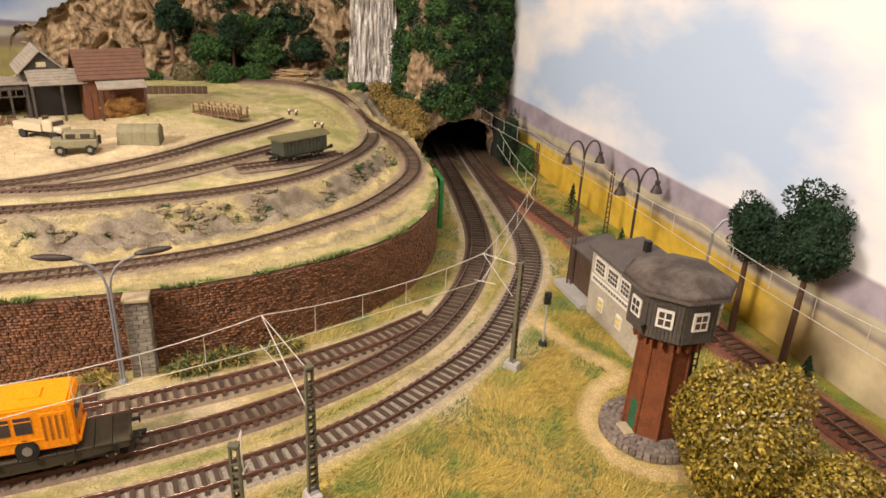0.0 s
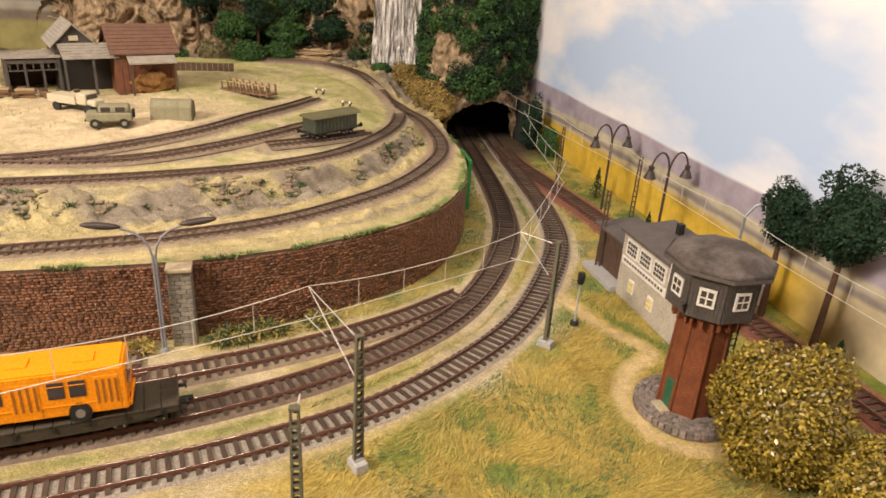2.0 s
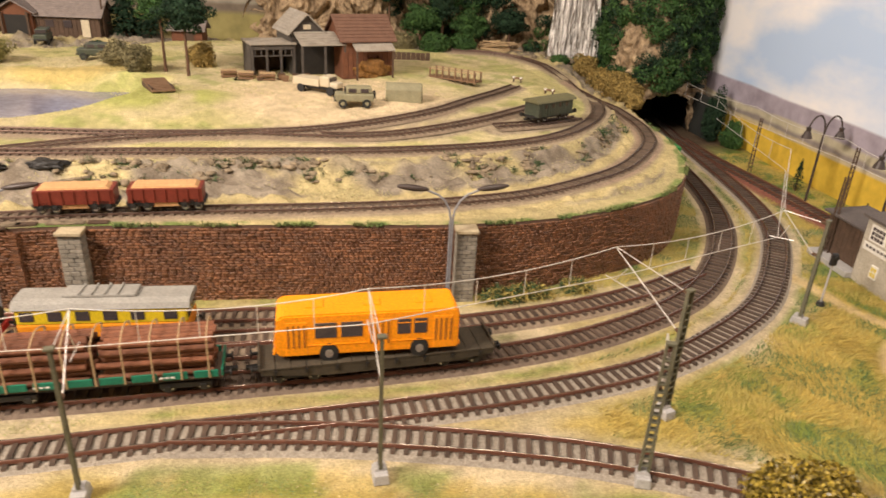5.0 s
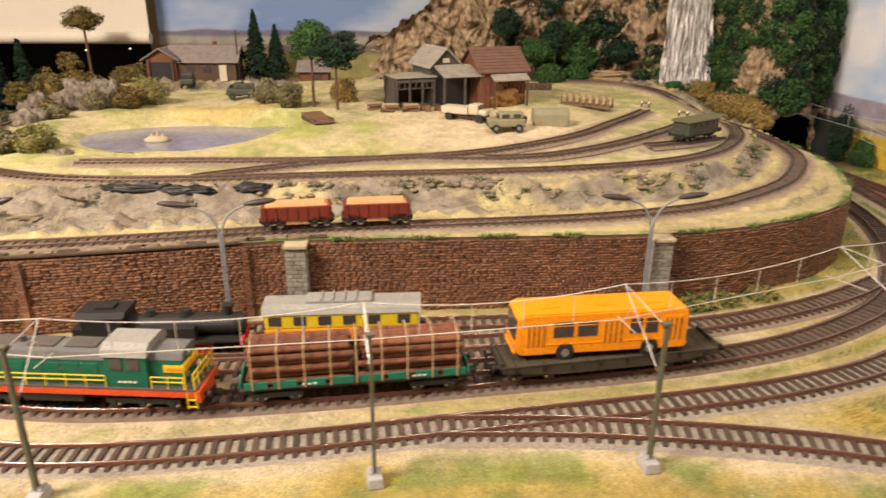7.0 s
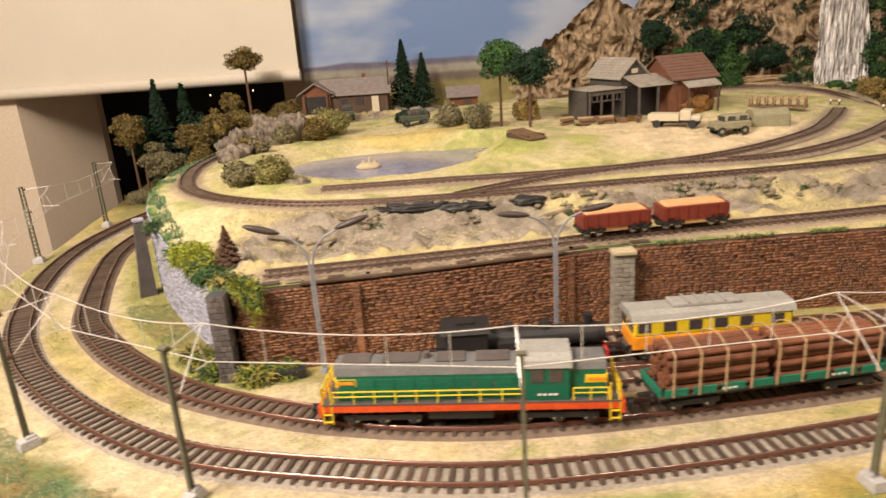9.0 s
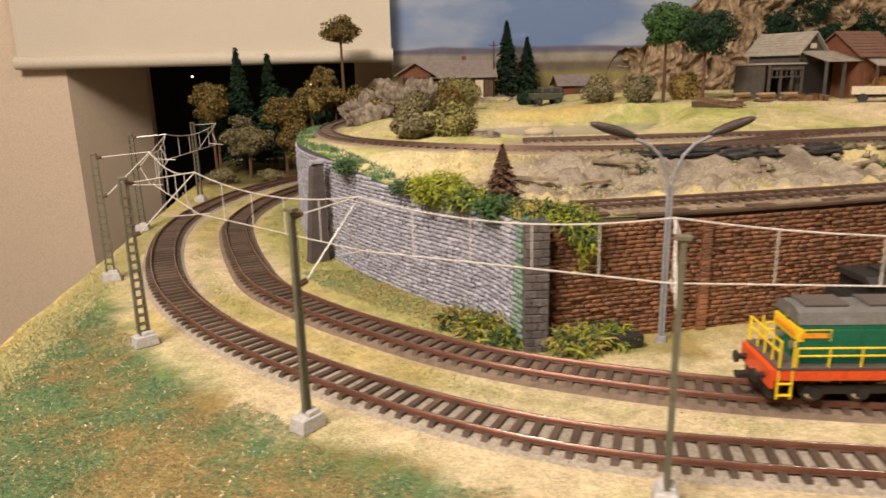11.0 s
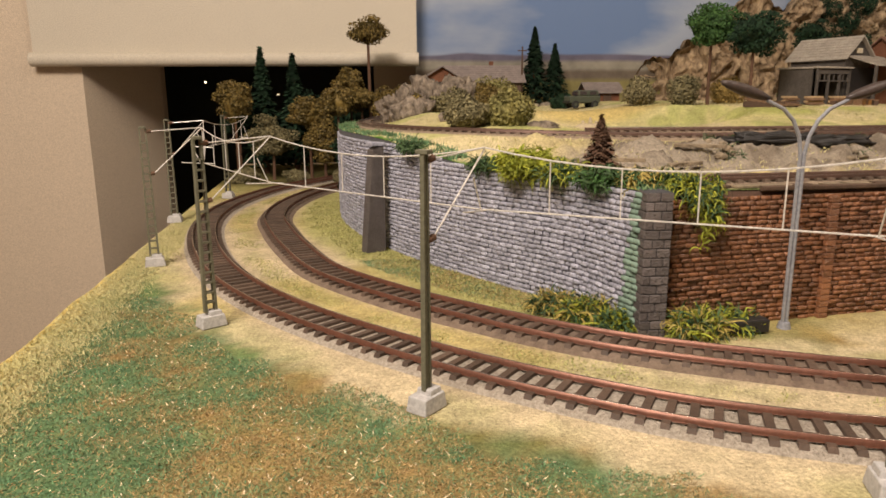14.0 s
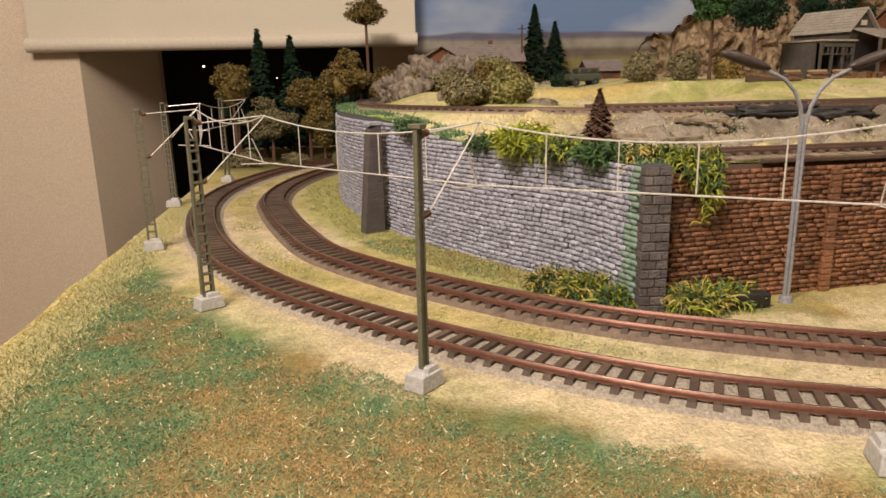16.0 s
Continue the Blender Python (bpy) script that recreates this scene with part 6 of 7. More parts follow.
# dark trees before the side backdrop
leafy_tree(32.0, -1.0, 0, 5.3, (0.85, 1.2, 1.4), 3.75, M["leaf_dark"], "dark green broadleaf tree by the backdrop", 3200, 0.11, 21, 0.13, group="dark trees")
leafy_tree(31.9, -3.6, 0, 6.2, (0.95, 1.35, 1.75), 4.45, M["leaf_dark"], "dark green broadleaf tree by the backdrop", 4200, 0.11, 22, 0.13, group="dark trees")
spruce(31.6, 11.6, 0, 1.6, 0.42, M["leaf_dark"], "small dark green spruce by the far track", 31, 700)
spruce(31.9, -4.6, 0, 1.1, 0.4, M["leaf_dark"], "small dark brown-green spruce", 32, 600)
spruce(31.7, 6.6, 0, 1.1, 0.35, M["leaf_dark"], "small dark green spruce by the far track", 33, 500)
t = thing("street_lamp_single", (31.5, 0.4, 0), "grey single-arm lamp near the dark trees", "street lamp")
part("post", tube(B(), [Vector((0, 0, 0)), Vector((0, 0, 3.3)), Vector((0.25, -0.1, 3.75)), Vector((0.7, -0.3, 3.95))], 0.05, 8), M["lamp_grey"], t)
part("lamp_head", box(B(), (0.95, -0.4, 3.95), (0.5, 0.16, 0.1), rz=-22, bevel=0.03), M["lamp_head"], t)

# plants on and at the walls: tangles of thin strands
def tangle(name, spots, n, length, width, material, seed, droop=0.5):
    """Curling ribbons that start in the spots (centre, radii) and wander, sagging as they go."""
    g = np.random.default_rng(seed)
    pick = g.integers(0, len(spots), n)
    c = np.array([k for k, _ in spots], float)[pick]
    r = np.array([k for _, k in spots], float)[pick]
    p = c + g.normal(0, 0.5, (n, 3)).clip(-1, 1) * r
    u = g.normal(size=(n, 3))
    u[:, 2] = np.abs(u[:, 2]) * 0.7
    u /= np.linalg.norm(u, axis=1)[:, None]
    side = np.cross(u, g.normal(size=(n, 3)))
    side /= np.linalg.norm(side, axis=1)[:, None]
    rows, k = [], 6
    step = length * g.uniform(0.5, 1.4, n)[:, None] / k
    for j in range(k + 1):
        w = width * (1 - 0.75 * (j / k) ** 2)
        rows += [p - side * w, p + side * w]
        u = u + g.normal(0, 0.38, (n, 3))
        u[:, 2] -= droop * j / k
        u /= np.linalg.norm(u, axis=1)[:, None]
        p = p + u * step
    v = np.stack(rows, 1).reshape(-1, 3)
    base = (np.arange(n) * 2 * (k + 1))[:, None, None]
    q = np.array([(2 * j, 2 * j + 1, 2 * j + 3, 2 * j + 2) for j in range(k)])[None]
    return raw_mesh(name, v, (base + q).reshape(-1, 4), material)


def tangled_plant(x, y, z, r, mats, label, n, seed, group, droop=0.5, length=0.36):
    t = thing("trailing_plant", (x, y, z), label, "plant", group)
    for k, m in enumerate(mats):
        part("foliage", tangle("foliage", [((0, 0, r[2] * 0.45), (r[0], r[1], r[2] * 0.5))], n * 2, length, 0.022, M[m], seed + 50 * k, droop), None, t)
    return t


for x, y, r, mats, n, s, lab in ((-13.3, 1.7, (0.5, 0.5, 0.45), ("vine", "vine", "leaf_lime"), 420, 1, "lime green trailing plant on the wall top"),
                                 (-12.7, 0.85, (0.4, 0.5, 0.25), ("vine_dark", "vine"), 320, 2, "green trailing plant on the wall top"),
                                 (-14.0, 2.7, (0.35, 0.5, 0.2), ("vine_dark",), 260, 3, "low dark green plant on the wall top"),
                                 (-12.1, -0.2, (0.4, 0.5, 0.2), ("vine_dark", "leaf_green"), 300, 4, "dark green trailing plant on the wall corner"),
                                 (-11.5, -0.75, (0.35, 0.3, 0.2), ("vine_dark", "straw"), 280, 5, "grey-green vine over the pier"),
                                 (-11.0, -1.1, (0.3, 0.2, 0.2), ("vine_dark", "vine"), 240, 6, "olive vine at the wall corner"),
                                 (-15.7, 5.2, (0.3, 0.6, 0.12), ("vine_dark",), 200, 7, "low green plant on the wall top")):
    tangled_plant(x, y, hz(x, y) - 0.05, r, mats, lab, n, s, "plants on the wall", 0.7)
t = thing("hanging_ivy", (-10.7, -1.42, 2.8), "lime and green ivy hanging down the brick wall", "ivy")
g = random.Random(4)
for k in range(10):
    x0 = g.uniform(-0.32, 0.4)
    l = g.uniform(0.3, 0.6) + 0.85 * math.exp(-((x0 - 0.12) / 0.13) ** 2)
    cl = [((x0 + (0.12 - x0) * 0.4 * j / 6 + 0.04 * math.sin(2 * j + k), -0.08 - 0.02 * j, -l * j / 6), (0.09 - 0.008 * j, 0.05, 0.14)) for j in range(7)]
    part("strand", tangle("strand", cl, 70, 0.3, 0.017, M["vine" if k % 3 else "vine_dark"], 10 + k, 1.2), None, t)
for x, y, r, mats, s in ((-13.0, -0.1, (0.4, 0.3, 0.28), ("vine_dark", "straw"), 41), (-12.5, -0.75, (0.4, 0.3, 0.32), ("vine", "straw", "vine_dark"), 42), (-12.12, -1.35, (0.25, 0.2, 0.2), ("vine_dark", "vine"), 49), (-10.75, -1.85, (0.4, 0.25, 0.4), ("straw", "vine", "vine_dark"), 43), (-10.0, -1.55, (0.4, 0.25, 0.2), ("vine", "vine_dark"), 44),
                         (13.6, 0.1, (0.55, 0.3, 0.3), ("straw", "vine_dark"), 45), (14.7, 0.42, (0.6, 0.3, 0.25), ("vine_dark", "straw"), 46), (11.0, -0.1, (0.4, 0.25, 0.2), ("straw",), 47), (16.4, 0.8, (0.4, 0.25, 0.18), ("straw", "vine_dark"), 48)):
    tangled_plant(x, y, -0.03, r, mats, "tangled straw and lime strands at the foot of the wall", 300, s, "plants at the wall foot", 0.55, 0.4)
t = thing("black_block", (-9.85, -1.75, 0), "black timber block lying by the wall", "block", rz=6)
part("body", box(B(), (0, 0, 0.14), (1.0, 0.3, 0.26), bevel=0.03), M["black"], t)
spruce(-11.85, 0.9, hz(-11.85, 0.9) - 0.05, 1.25, 0.5, M["bark"], "small brown spruce on the wall top", 51, 2600)

# ---- the farm on the plateau ----
def gable_house(name, x, y, z, w, d, eave, ridge, wall, roof, label, along="y", over=0.2, rz=0):
    t = thing(name, (x, y, z), label, "house", rz=rz)
    bm = B()
    if along == "y":
        prism(bm, [(-w / 2, 0), (w / 2, 0), (w / 2, eave), (0, ridge), (-w / 2, eave)], -d / 2, d / 2, "y")
    else:
        prism(bm, [(-d / 2, 0), (d / 2, 0), (d / 2, eave), (0, ridge), (-d / 2, eave)], -w / 2, w / 2, "x")
    part("wall", bm, M[wall], t)
    half, ln = (w / 2, d) if along == "y" else (d / 2, w)
    k = (ridge - eave) / half
    for s in (-1, 1):
        bm = B()
        poly = [(0, ridge + 0.02), (s * (half + over), eave - k * over + 0.02), (s * (half + over), eave - k * over + 0.09), (0, ridge + 0.1)]
        prism(bm, poly, -ln / 2 - over, ln / 2 + over, "y" if along == "y" else "x")
        r = part("roof", bm, M[roof], t)
        rows = 8
        for q in range(1, rows):
            f = q / rows
            c = (s * (half + over) * f, 0, ridge + 0.105 - k * (half + over) * f)
            if along == "x":
                c = (0, c[0], c[2])
            part("roof_batten", box(B(), c, (0.04, ln + 2 * over, 0.025) if along == "y" else (ln + 2 * over, 0.04, 0.025)), M[roof], r)
    return t


barn = gable_house("barn", 9.04, 19.6, hz(9.0, 19) - 0.05, 2.85, 2.6, 2.05, 3.1, "rust", "brown_roof", "rust-brown boarded barn with a red-brown shingle roof", "x", 0.2, 20)
for k in range(10):
    part("board", box(B(), (-1.27 + 0.282 * k, -1.33, 0.7), (0.25, 0.05, 1.4)), M["rust"], barn)
bm = prism(B(), [(-1.3, 1.85), (-1.95, 1.5), (-1.95, 1.57), (-1.3, 1.92)], -0.9, 1.35, "x")
part("lean_to_roof", bm, M["tin"], barn, "pale tin lean-to roof")
for xx in (-0.8, 1.25):
    part("post", box(B(), (xx, -1.85, 0.77), (0.09, 0.09, 1.54)), M["wood_dark"], barn)
part("hay", blob(B(), (0.25, -1.42, 0.5), (0.9, 0.3, 0.55), 3, 0.5, 4), M["hay"], barn, "golden hay under the lean-to", smooth=True)

saw = gable_house("sawmill", 5.75, 20.15, hz(5.75, 19.5) - 0.05, 1.75, 3.0, 2.25, 3.1, "plank_grey", "tin", "grey boarded sawmill with a pale tin roof and open porch", "y", 0.2, 20)
part("porch_roof", prism(B(), [(-1.5, 2.2), (-3.0, 1.72), (-3.0, 1.79), (-1.5, 2.27)], -0.75, 1.7, "x"), M["tin"], saw, "pale tin porch roof")
for q in range(1, 6):
    part("roof_batten", box(B(), (0.47, -1.5 - 0.28 * q, 2.29 - 0.0895 * q), (2.45, 0.035, 0.025)), M["tin"], saw)
for xx in (-0.68, 0.55, 1.62):
    part("post", box(B(), (xx, -2.9, 0.86), (0.11, 0.11, 1.72)), M["plank_grey"], saw)
part("side_wall", box(B(), (1.64, -2.2, 0.95), (0.06, 1.4, 1.9)), M["wood_dark"], saw)
# flat black panel painted as the shade inside the mill
part("doorway", box(B(), (0.4, -1.55, 0.85), (2.2, 0.06, 1.7)), M["black"], saw, "black panel standing in for the dark mill interior")
part("gable_window", box(B(), (0, -1.53, 2.5), (0.42, 0.05, 0.24), bevel=0.015), M["cream"], saw)
for k in range(7):
    part("board", box(B(), (-0.75 + 0.25 * k, -1.515, 2.05), (0.235, 0.03, 0.42)), M["plank_grey"], saw)
shed = thing("open_shed", (4.2, 18.85, hz(4.2, 18.85) - 0.05), "low open shed with a pale slatted roof", "shed", rz=20)
part("roof", box(B(), (0, 0, 1.7), (2.45, 2.3, 0.06)), M["tin"], shed)
for q in range(9):
    part("roof_slat", box(B(), (0, -1.05 + 0.26 * q, 1.74), (2.45, 0.05, 0.03)), M["tin"], shed)
part("rear_wall", box(B(), (0, 1.0, 0.83), (2.3, 0.06, 1.66)), M["wood_dark"], shed)
part("end_wall", box(B(), (-1.12, 0.1, 0.83), (0.06, 1.8, 1.66)), M["plank_grey"], shed)
part("lintel", box(B(), (0, -1.03, 1.52), (2.35, 0.08, 0.2)), M["plank_grey"], shed)
part("rail", box(B(), (0, -1.03, 1.1), (2.3, 0.06, 0.06)), M["plank_grey"], shed)
for k in range(7):
    part("strut", box(B(), (-0.95 + 0.32 * k, -1.03, 1.3), (0.05, 0.05, 0.42)), M["plank_grey"], shed)
for xx in (-1.1, -0.35, 0.4, 1.1):
    part("post", box(B(), (xx, -1.03, 0.83), (0.1, 0.1, 1.66)), M["plank_grey"], shed)
for k, (xx, yy) in enumerate(((3.2, 17.0), (4.3, 16.9), (2.3, 17.4))):
    t = thing("timber_stack", (xx, yy, hz(xx, yy)), "stack of sawn timber by the sawmill", "timber", "timber stacks", rz=10 * k)
    for j in range(4):
        part("beam", box(B(), (0, 0.12 * (j % 2), 0.08 + 0.1 * j), (0.8, 0.25, 0.09), bevel=0.01), M["wood_pale" if j % 2 else "wood"], t)

g = random.Random(8)
for k in range(14):
    xx, yy = g.uniform(2.8, 7.6), g.uniform(16.7, 17.9)
    t = thing("crate", (xx, yy, hz(xx, yy) - 0.02), "small brown crate and timber offcuts under the porch", "crate", "clutter under the porch", rz=g.uniform(0, 90))
    s = g.uniform(0.14, 0.3)
    part("body", box(B(), (0, 0, s * 0.6), (s * 1.3, s, s * 1.2), bevel=0.02), M[g.choice(("wood", "hay", "wood_pale", "wood_dark"))], t)
    part("lid", box(B(), (0, 0, s * 1.23), (s * 1.4, s * 1.1, 0.05), bevel=0.01), M[g.choice(("wood", "wood_dark"))], t)
t = thing("timber_fence", (11.4, 24.2, hz(11.4, 24.2) - 0.05), "low dark timber fence behind the barn", "fence")
for k in range(14):
    part("board", box(B(), (-1.95 + 0.3 * k, 0, 0.25), (0.28, 0.08, 0.5), bevel=0.01), M["wood_dark"], t)

shack = gable_house("long_cabin", -10.2, 31.0, hz(-10.2, 31) - 0.1, 4.6, 2.4, 1.5, 2.35, "wood_dark", "cabin_roof", "long brown cabin with a grey shingle roof", "x", 0.25)
for k in range(16):
    part("board", box(B(), (-2.15 + 0.287 * k, -1.22, 0.75), (0.26, 0.03, 1.46)), M["wood_dark"], shack)
part("door", box(B(), (1.4, -1.25, 0.65), (0.5, 0.05, 1.1)), M["cream"], shack)
for xx in (-0.8, 0.3):
    part("window", box(B(), (xx, -1.25, 0.9), (0.5, 0.05, 0.45)), M["glass"], shack)
part("chimney", box(B(), (0.6, 0.3, 2.4), (0.25, 0.25, 0.6)), M["rust"], shack)
porch = gable_house("porch", -12.9, 30.4, hz(-12.9, 30.4) - 0.1, 2.0, 2.0, 1.55, 2.15, "rust", "cabin_roof", "red-brown gabled porch of the cabin", "y", 0.3)
# black sheet in place of the shaded open bay
part("bay_shade_panel", box(B(), (0, -1.02, 0.7), (1.3, 0.05, 1.2)), M["black"], porch)
for xx in (-0.8, 0.8):
    part("post", box(B(), (xx, -1.2, 0.75), (0.12, 0.12, 1.5)), M["wood_dark"], porch)
hut = gable_house("hut", -2.5, 31.0, hz(-2.5, 31) - 0.1, 2.0, 1.8, 1.1, 1.6, "rust", "cabin_roof", "small brown hut with a grey roof", "x", 0.25)
part("door", box(B(), (0.2, -0.93, 0.45), (0.5, 0.05, 0.9)), M["wood_dark"], hut)
t = thing("telegraph_pole", (-7.8, 30.2, hz(-7.8, 30.2) - 0.05), "wooden telegraph pole beside the cabin", "pole")
part("post", rod(B(), (0, 0, 0), (0, 0, 3.6), 0.07, 0.05), M["wood_dark"], t)
part("cross_arm", box(B(), (0, 0, 3.35), (0.6, 0.06, 0.07)), M["wood_dark"], t)

spruce(-6.75, 31.5, hz(-6.75, 31.5) - 0.05, 4.7, 1.2, M["leaf_dark"], "tall dark spruce behind the cabin", 61, 3000)
spruce(-5.35, 31.8, hz(-5.35, 31.8) - 0.05, 3.8, 1.1, M["leaf_dark"], "dark spruce behind the cabin", 62, 2400)
leafy_tree(-1.15, 18.6, hz(-1.15, 18.6) - 0.05, 5, (1.25, 1.15, 1.15), 3.55, M["leaf_green"], "pine with a bare trunk and green crown", 2600, 0.12, 63, 0.09, group="pines")
leafy_tree(0.27, 17.4, hz(0.27, 17.4) - 0.05, 5, (1.35, 1.2, 1.1), 3.15, M["leaf_dark"], "pine with a bare trunk and dark green crown", 2600, 0.12, 64, 0.09, group="pines")
for x, y, r, m, s in ((-3.95, 19.9, (0.8, 0.7, 0.7), "leaf_grey", 71), (-2.5, 18.3, (0.85, 0.7, 0.85), "leaf_grey", 72), (0.42, 20.0, (0.9, 0.7, 0.75), "leaf_brown", 73),
                      (-12.2, 9.9, (0.95, 0.8, 0.7), "leaf_moss", 74), (-13.6, 10.1, (0.9, 0.75, 0.55), "leaf_grey", 75), (-10.9, 21.0, (1.2, 0.8, 0.95), "leaf_moss", 76), (-11.86, 20.06, (0.9, 0.7, 0.7), "leaf_brown", 77),
                      (-6.68, 24.55, (0.6, 0.5, 0.5), "leaf_dark", 78)):
    bush(x, y, hz(x, y) - 0.05, r, M[m], "mossy grey-green bush on straw ground" if m == "leaf_grey" else "brown-green bush on the plateau", 1700, 0.1, s, "plateau bushes")


def rock(x, y, z, r, seed, material="rock_grey", label="crumpled grey-brown rock beside the pond"):
    t = thing("rock", (x, y, z), label, "rock", "rocks")
    bm = blob(B(), (0, 0, r[2] * 0.4), r, seed, 0.4, 5 if r[0] > 0.8 else 4)
    for v in bm.verts:
        n = Vector((v.co.x * 2.4, v.co.y * 2.4, v.co.z * 0.8 + seed))
        n += 0.6 * Vector((noise.noise(n * 0.6), noise.noise(n * 0.6 + Vector((4, 0, 0))), noise.noise(n * 0.6 + Vector((0, 9, 0)))))
        v.co *= 1 + 0.26 * (1 - 2.4 * abs(noise.noise(n))) + 0.09 * (1 - 2 * abs(noise.noise(n * 2.3)))
    part("body", bm, M[material], t, smooth=True)


for x, y, r, s in ((-15.5, 17.6, (0.95, 0.8, 0.75), 1), (-13.95, 19.7, (1.2, 0.85, 0.95), 2), (-12.8, 19.7, (0.8, 0.7, 0.95), 3), (-15.2, 15.6, (0.7, 0.6, 0.5), 4), (-13.81, 11.75, (0.5, 0.4, 0.25), 5), (-11.16, 9.76, (0.5, 0.3, 0.2), 6)):
    rock(x, y, hz(x, y) - 0.1, r, s, "rock_pond")
for k, (x, y, l, rz) in enumerate(((-5.9, 4.55, 2.4, 3), (-4.2, 4.4, 1.5, -12), (-1.9, 4.6, 1.2, -25))):
    rock(x, y, hz(x, y), (l / 2, 0.2, 0.15), 20 + k, "black", "long dark tar-black boulder on the bank")
for k, (x, y, l, rz) in enumerate(((-0.9, 3.9, 1.2, 30), (-9.2, 2.6, 1.1, 28), (-8.2, 4.0, 1.3, -30), (-10.6, 3.2, 1.2, -24))):
    t = thing("plank", (x, y, hz(x, y) + 0.1), "grey plank lying on the bank", "plank", "loose planks", rz=rz)
    part("body", box(B(), (0, 0, 0.05), (l, 0.2, 0.09), bevel=0.015), M["rock_grey"], t)

for x, y, r, m, s in ((-15.2, 17.2, (0.7, 0.6, 0.55), "leaf_wood", 161), (-13.3, 18.9, (0.8, 0.6, 0.6), "leaf_grey", 162), (-11.6, 19.3, (0.9, 0.6, 0.65), "leaf_wood", 163), (-14.2, 16.4, (0.6, 0.5, 0.4), "leaf_grey", 164)):
    bush(x, y, hz(x, y) - 0.05, r, M[m], "olive moss bush among the rocks", 1700, 0.1, s, "bushes among the rocks")

# the pond with its boat-like fountain
def tongue(a):
    return 1 + 0.5 * math.exp(-((a - 0.62) / 0.2) ** 2)


pv = [(-7.7 + 4.7 * math.cos(a) * (1 + 0.07 * math.sin(3 * a)) * tongue(a), 14.5 + 3.4 * math.sin(a) * tongue(a) * (1 + 0.06 * math.sin(2 * a + 1))) for a in np.linspace(0, 2 * math.pi, 90, endpoint=False)]
bm = B()
bm.faces.new([bm.verts.new((x, y, hz(-7.7, 14.5) - 0.1)) for x, y in pv])
tagged(part("water_pond", bm, M["water"]), "glossy grey-blue pond in a straw meadow", "pond", kind="structure")
t = thing("fountain", (-8.3, 13.7, hz(-7.7, 14.5) - 0.12), "tan stone fountain standing in the pond", "fountain")
part("basin", blob(B(), (0, 0, 0.1), (0.6, 0.4, 0.22), 2, 0.15), M["cap"], t, smooth=True)
# plain cones that stand for the small statues on the basin
for xx, h in ((-0.25, 0.22), (0.05, 0.34), (0.3, 0.2)):
    part("spout", rod(B(), (xx, 0, 0.2), (xx, 0, 0.2 + h), 0.1, 0.05, n=10), M["cap"], t)
t = thing("jetty_ramp", (-0.43, 14.2, hz(-0.43, 14.2) + 0.02), "brown plank ramp at the pond", "ramp", rz=-62)
for k in range(9):
    part("plank", box(B(), (-0.9 + 0.22 * k, 0, 0.32 - 0.03 * k), (0.2, 1.05, 0.07), bevel=0.01), M["wood"], t)
for s in (-0.48, 0.48):
    part("stringer", box(B(), (-0.1, s, 0.12), (1.8, 0.08, 0.24)), M["wood_dark"], t)


# ---- vehicles ----
def lorry(x, y, rz):
    t = thing("lorry", (x, y, hz(x, y) + 0.02), "cream open lorry with dark wheels on the sandy yard", "lorry", rz=rz)
    part("bed", box(B(), (-0.45, 0, 0.52), (1.5, 0.8, 0.34), bevel=0.02), M["cream"], t)
    part("cab", box(B(), (0.6, 0, 0.62), (0.55, 0.76, 0.52), bevel=0.08), M["cream"], t)
    part("bonnet", box(B(), (1.05, 0, 0.47), (0.5, 0.6, 0.28), bevel=0.08), M["cream"], t)
    part("windscreen", box(B(), (0.86, 0, 0.72), (0.04, 0.62, 0.2)), M["glass"], t)
    part("chassis", box(B(), (0.1, 0, 0.28), (2.3, 0.5, 0.12)), M["black"], t)
    for xx in (-0.75, 0.95):
        for s in (-0.36, 0.36):
            part("wheel", rod(B(), (xx, s - 0.06, 0.2), (xx, s + 0.06, 0.2), 0.2, n=16), M["tyre"], t)


def jeep(x, y, rz, material, label):
    t = thing("jeep", (x, y, hz(x, y) + 0.02), label, "car", "off-road cars", rz=rz)
    part("body", box(B(), (0, 0, 0.45), (1.75, 0.78, 0.36), bevel=0.06), M[material], t)
    part("top", box(B(), (0.2, 0, 0.76), (1.2, 0.72, 0.34), bevel=0.1), M[material], t)
    part("windscreen", box(B(), (-0.42, 0, 0.76), (0.04, 0.6, 0.2)), M["glass"], t)
    for s in (-0.365, 0.365):
        for xx in (-0.1, 0.45):
            part("window", box(B(), (xx, s, 0.78), (0.36, 0.02, 0.18)), M["glass"], t)
    for xx in (-0.55, 0.55):
        for s in (-0.36, 0.36):
            w = part("wheel", rod(B(), (xx, s - 0.06, 0.2), (xx, s + 0.06, 0.2), 0.2, n=16), M["tyre"], t)
            part("hub", rod(B(), (xx, s - 0.07, 0.2), (xx, s + 0.07, 0.2), 0.09, n=10), M[material], w)
    part("spare_wheel", rod(B(), (0.88, 0, 0.55), (0.97, 0, 0.55), 0.19, n=16), M["tyre"], t)
    part("bumper", box(B(), (-0.9, 0, 0.33), (0.06, 0.76, 0.1), bevel=0.02), M["black"], t)


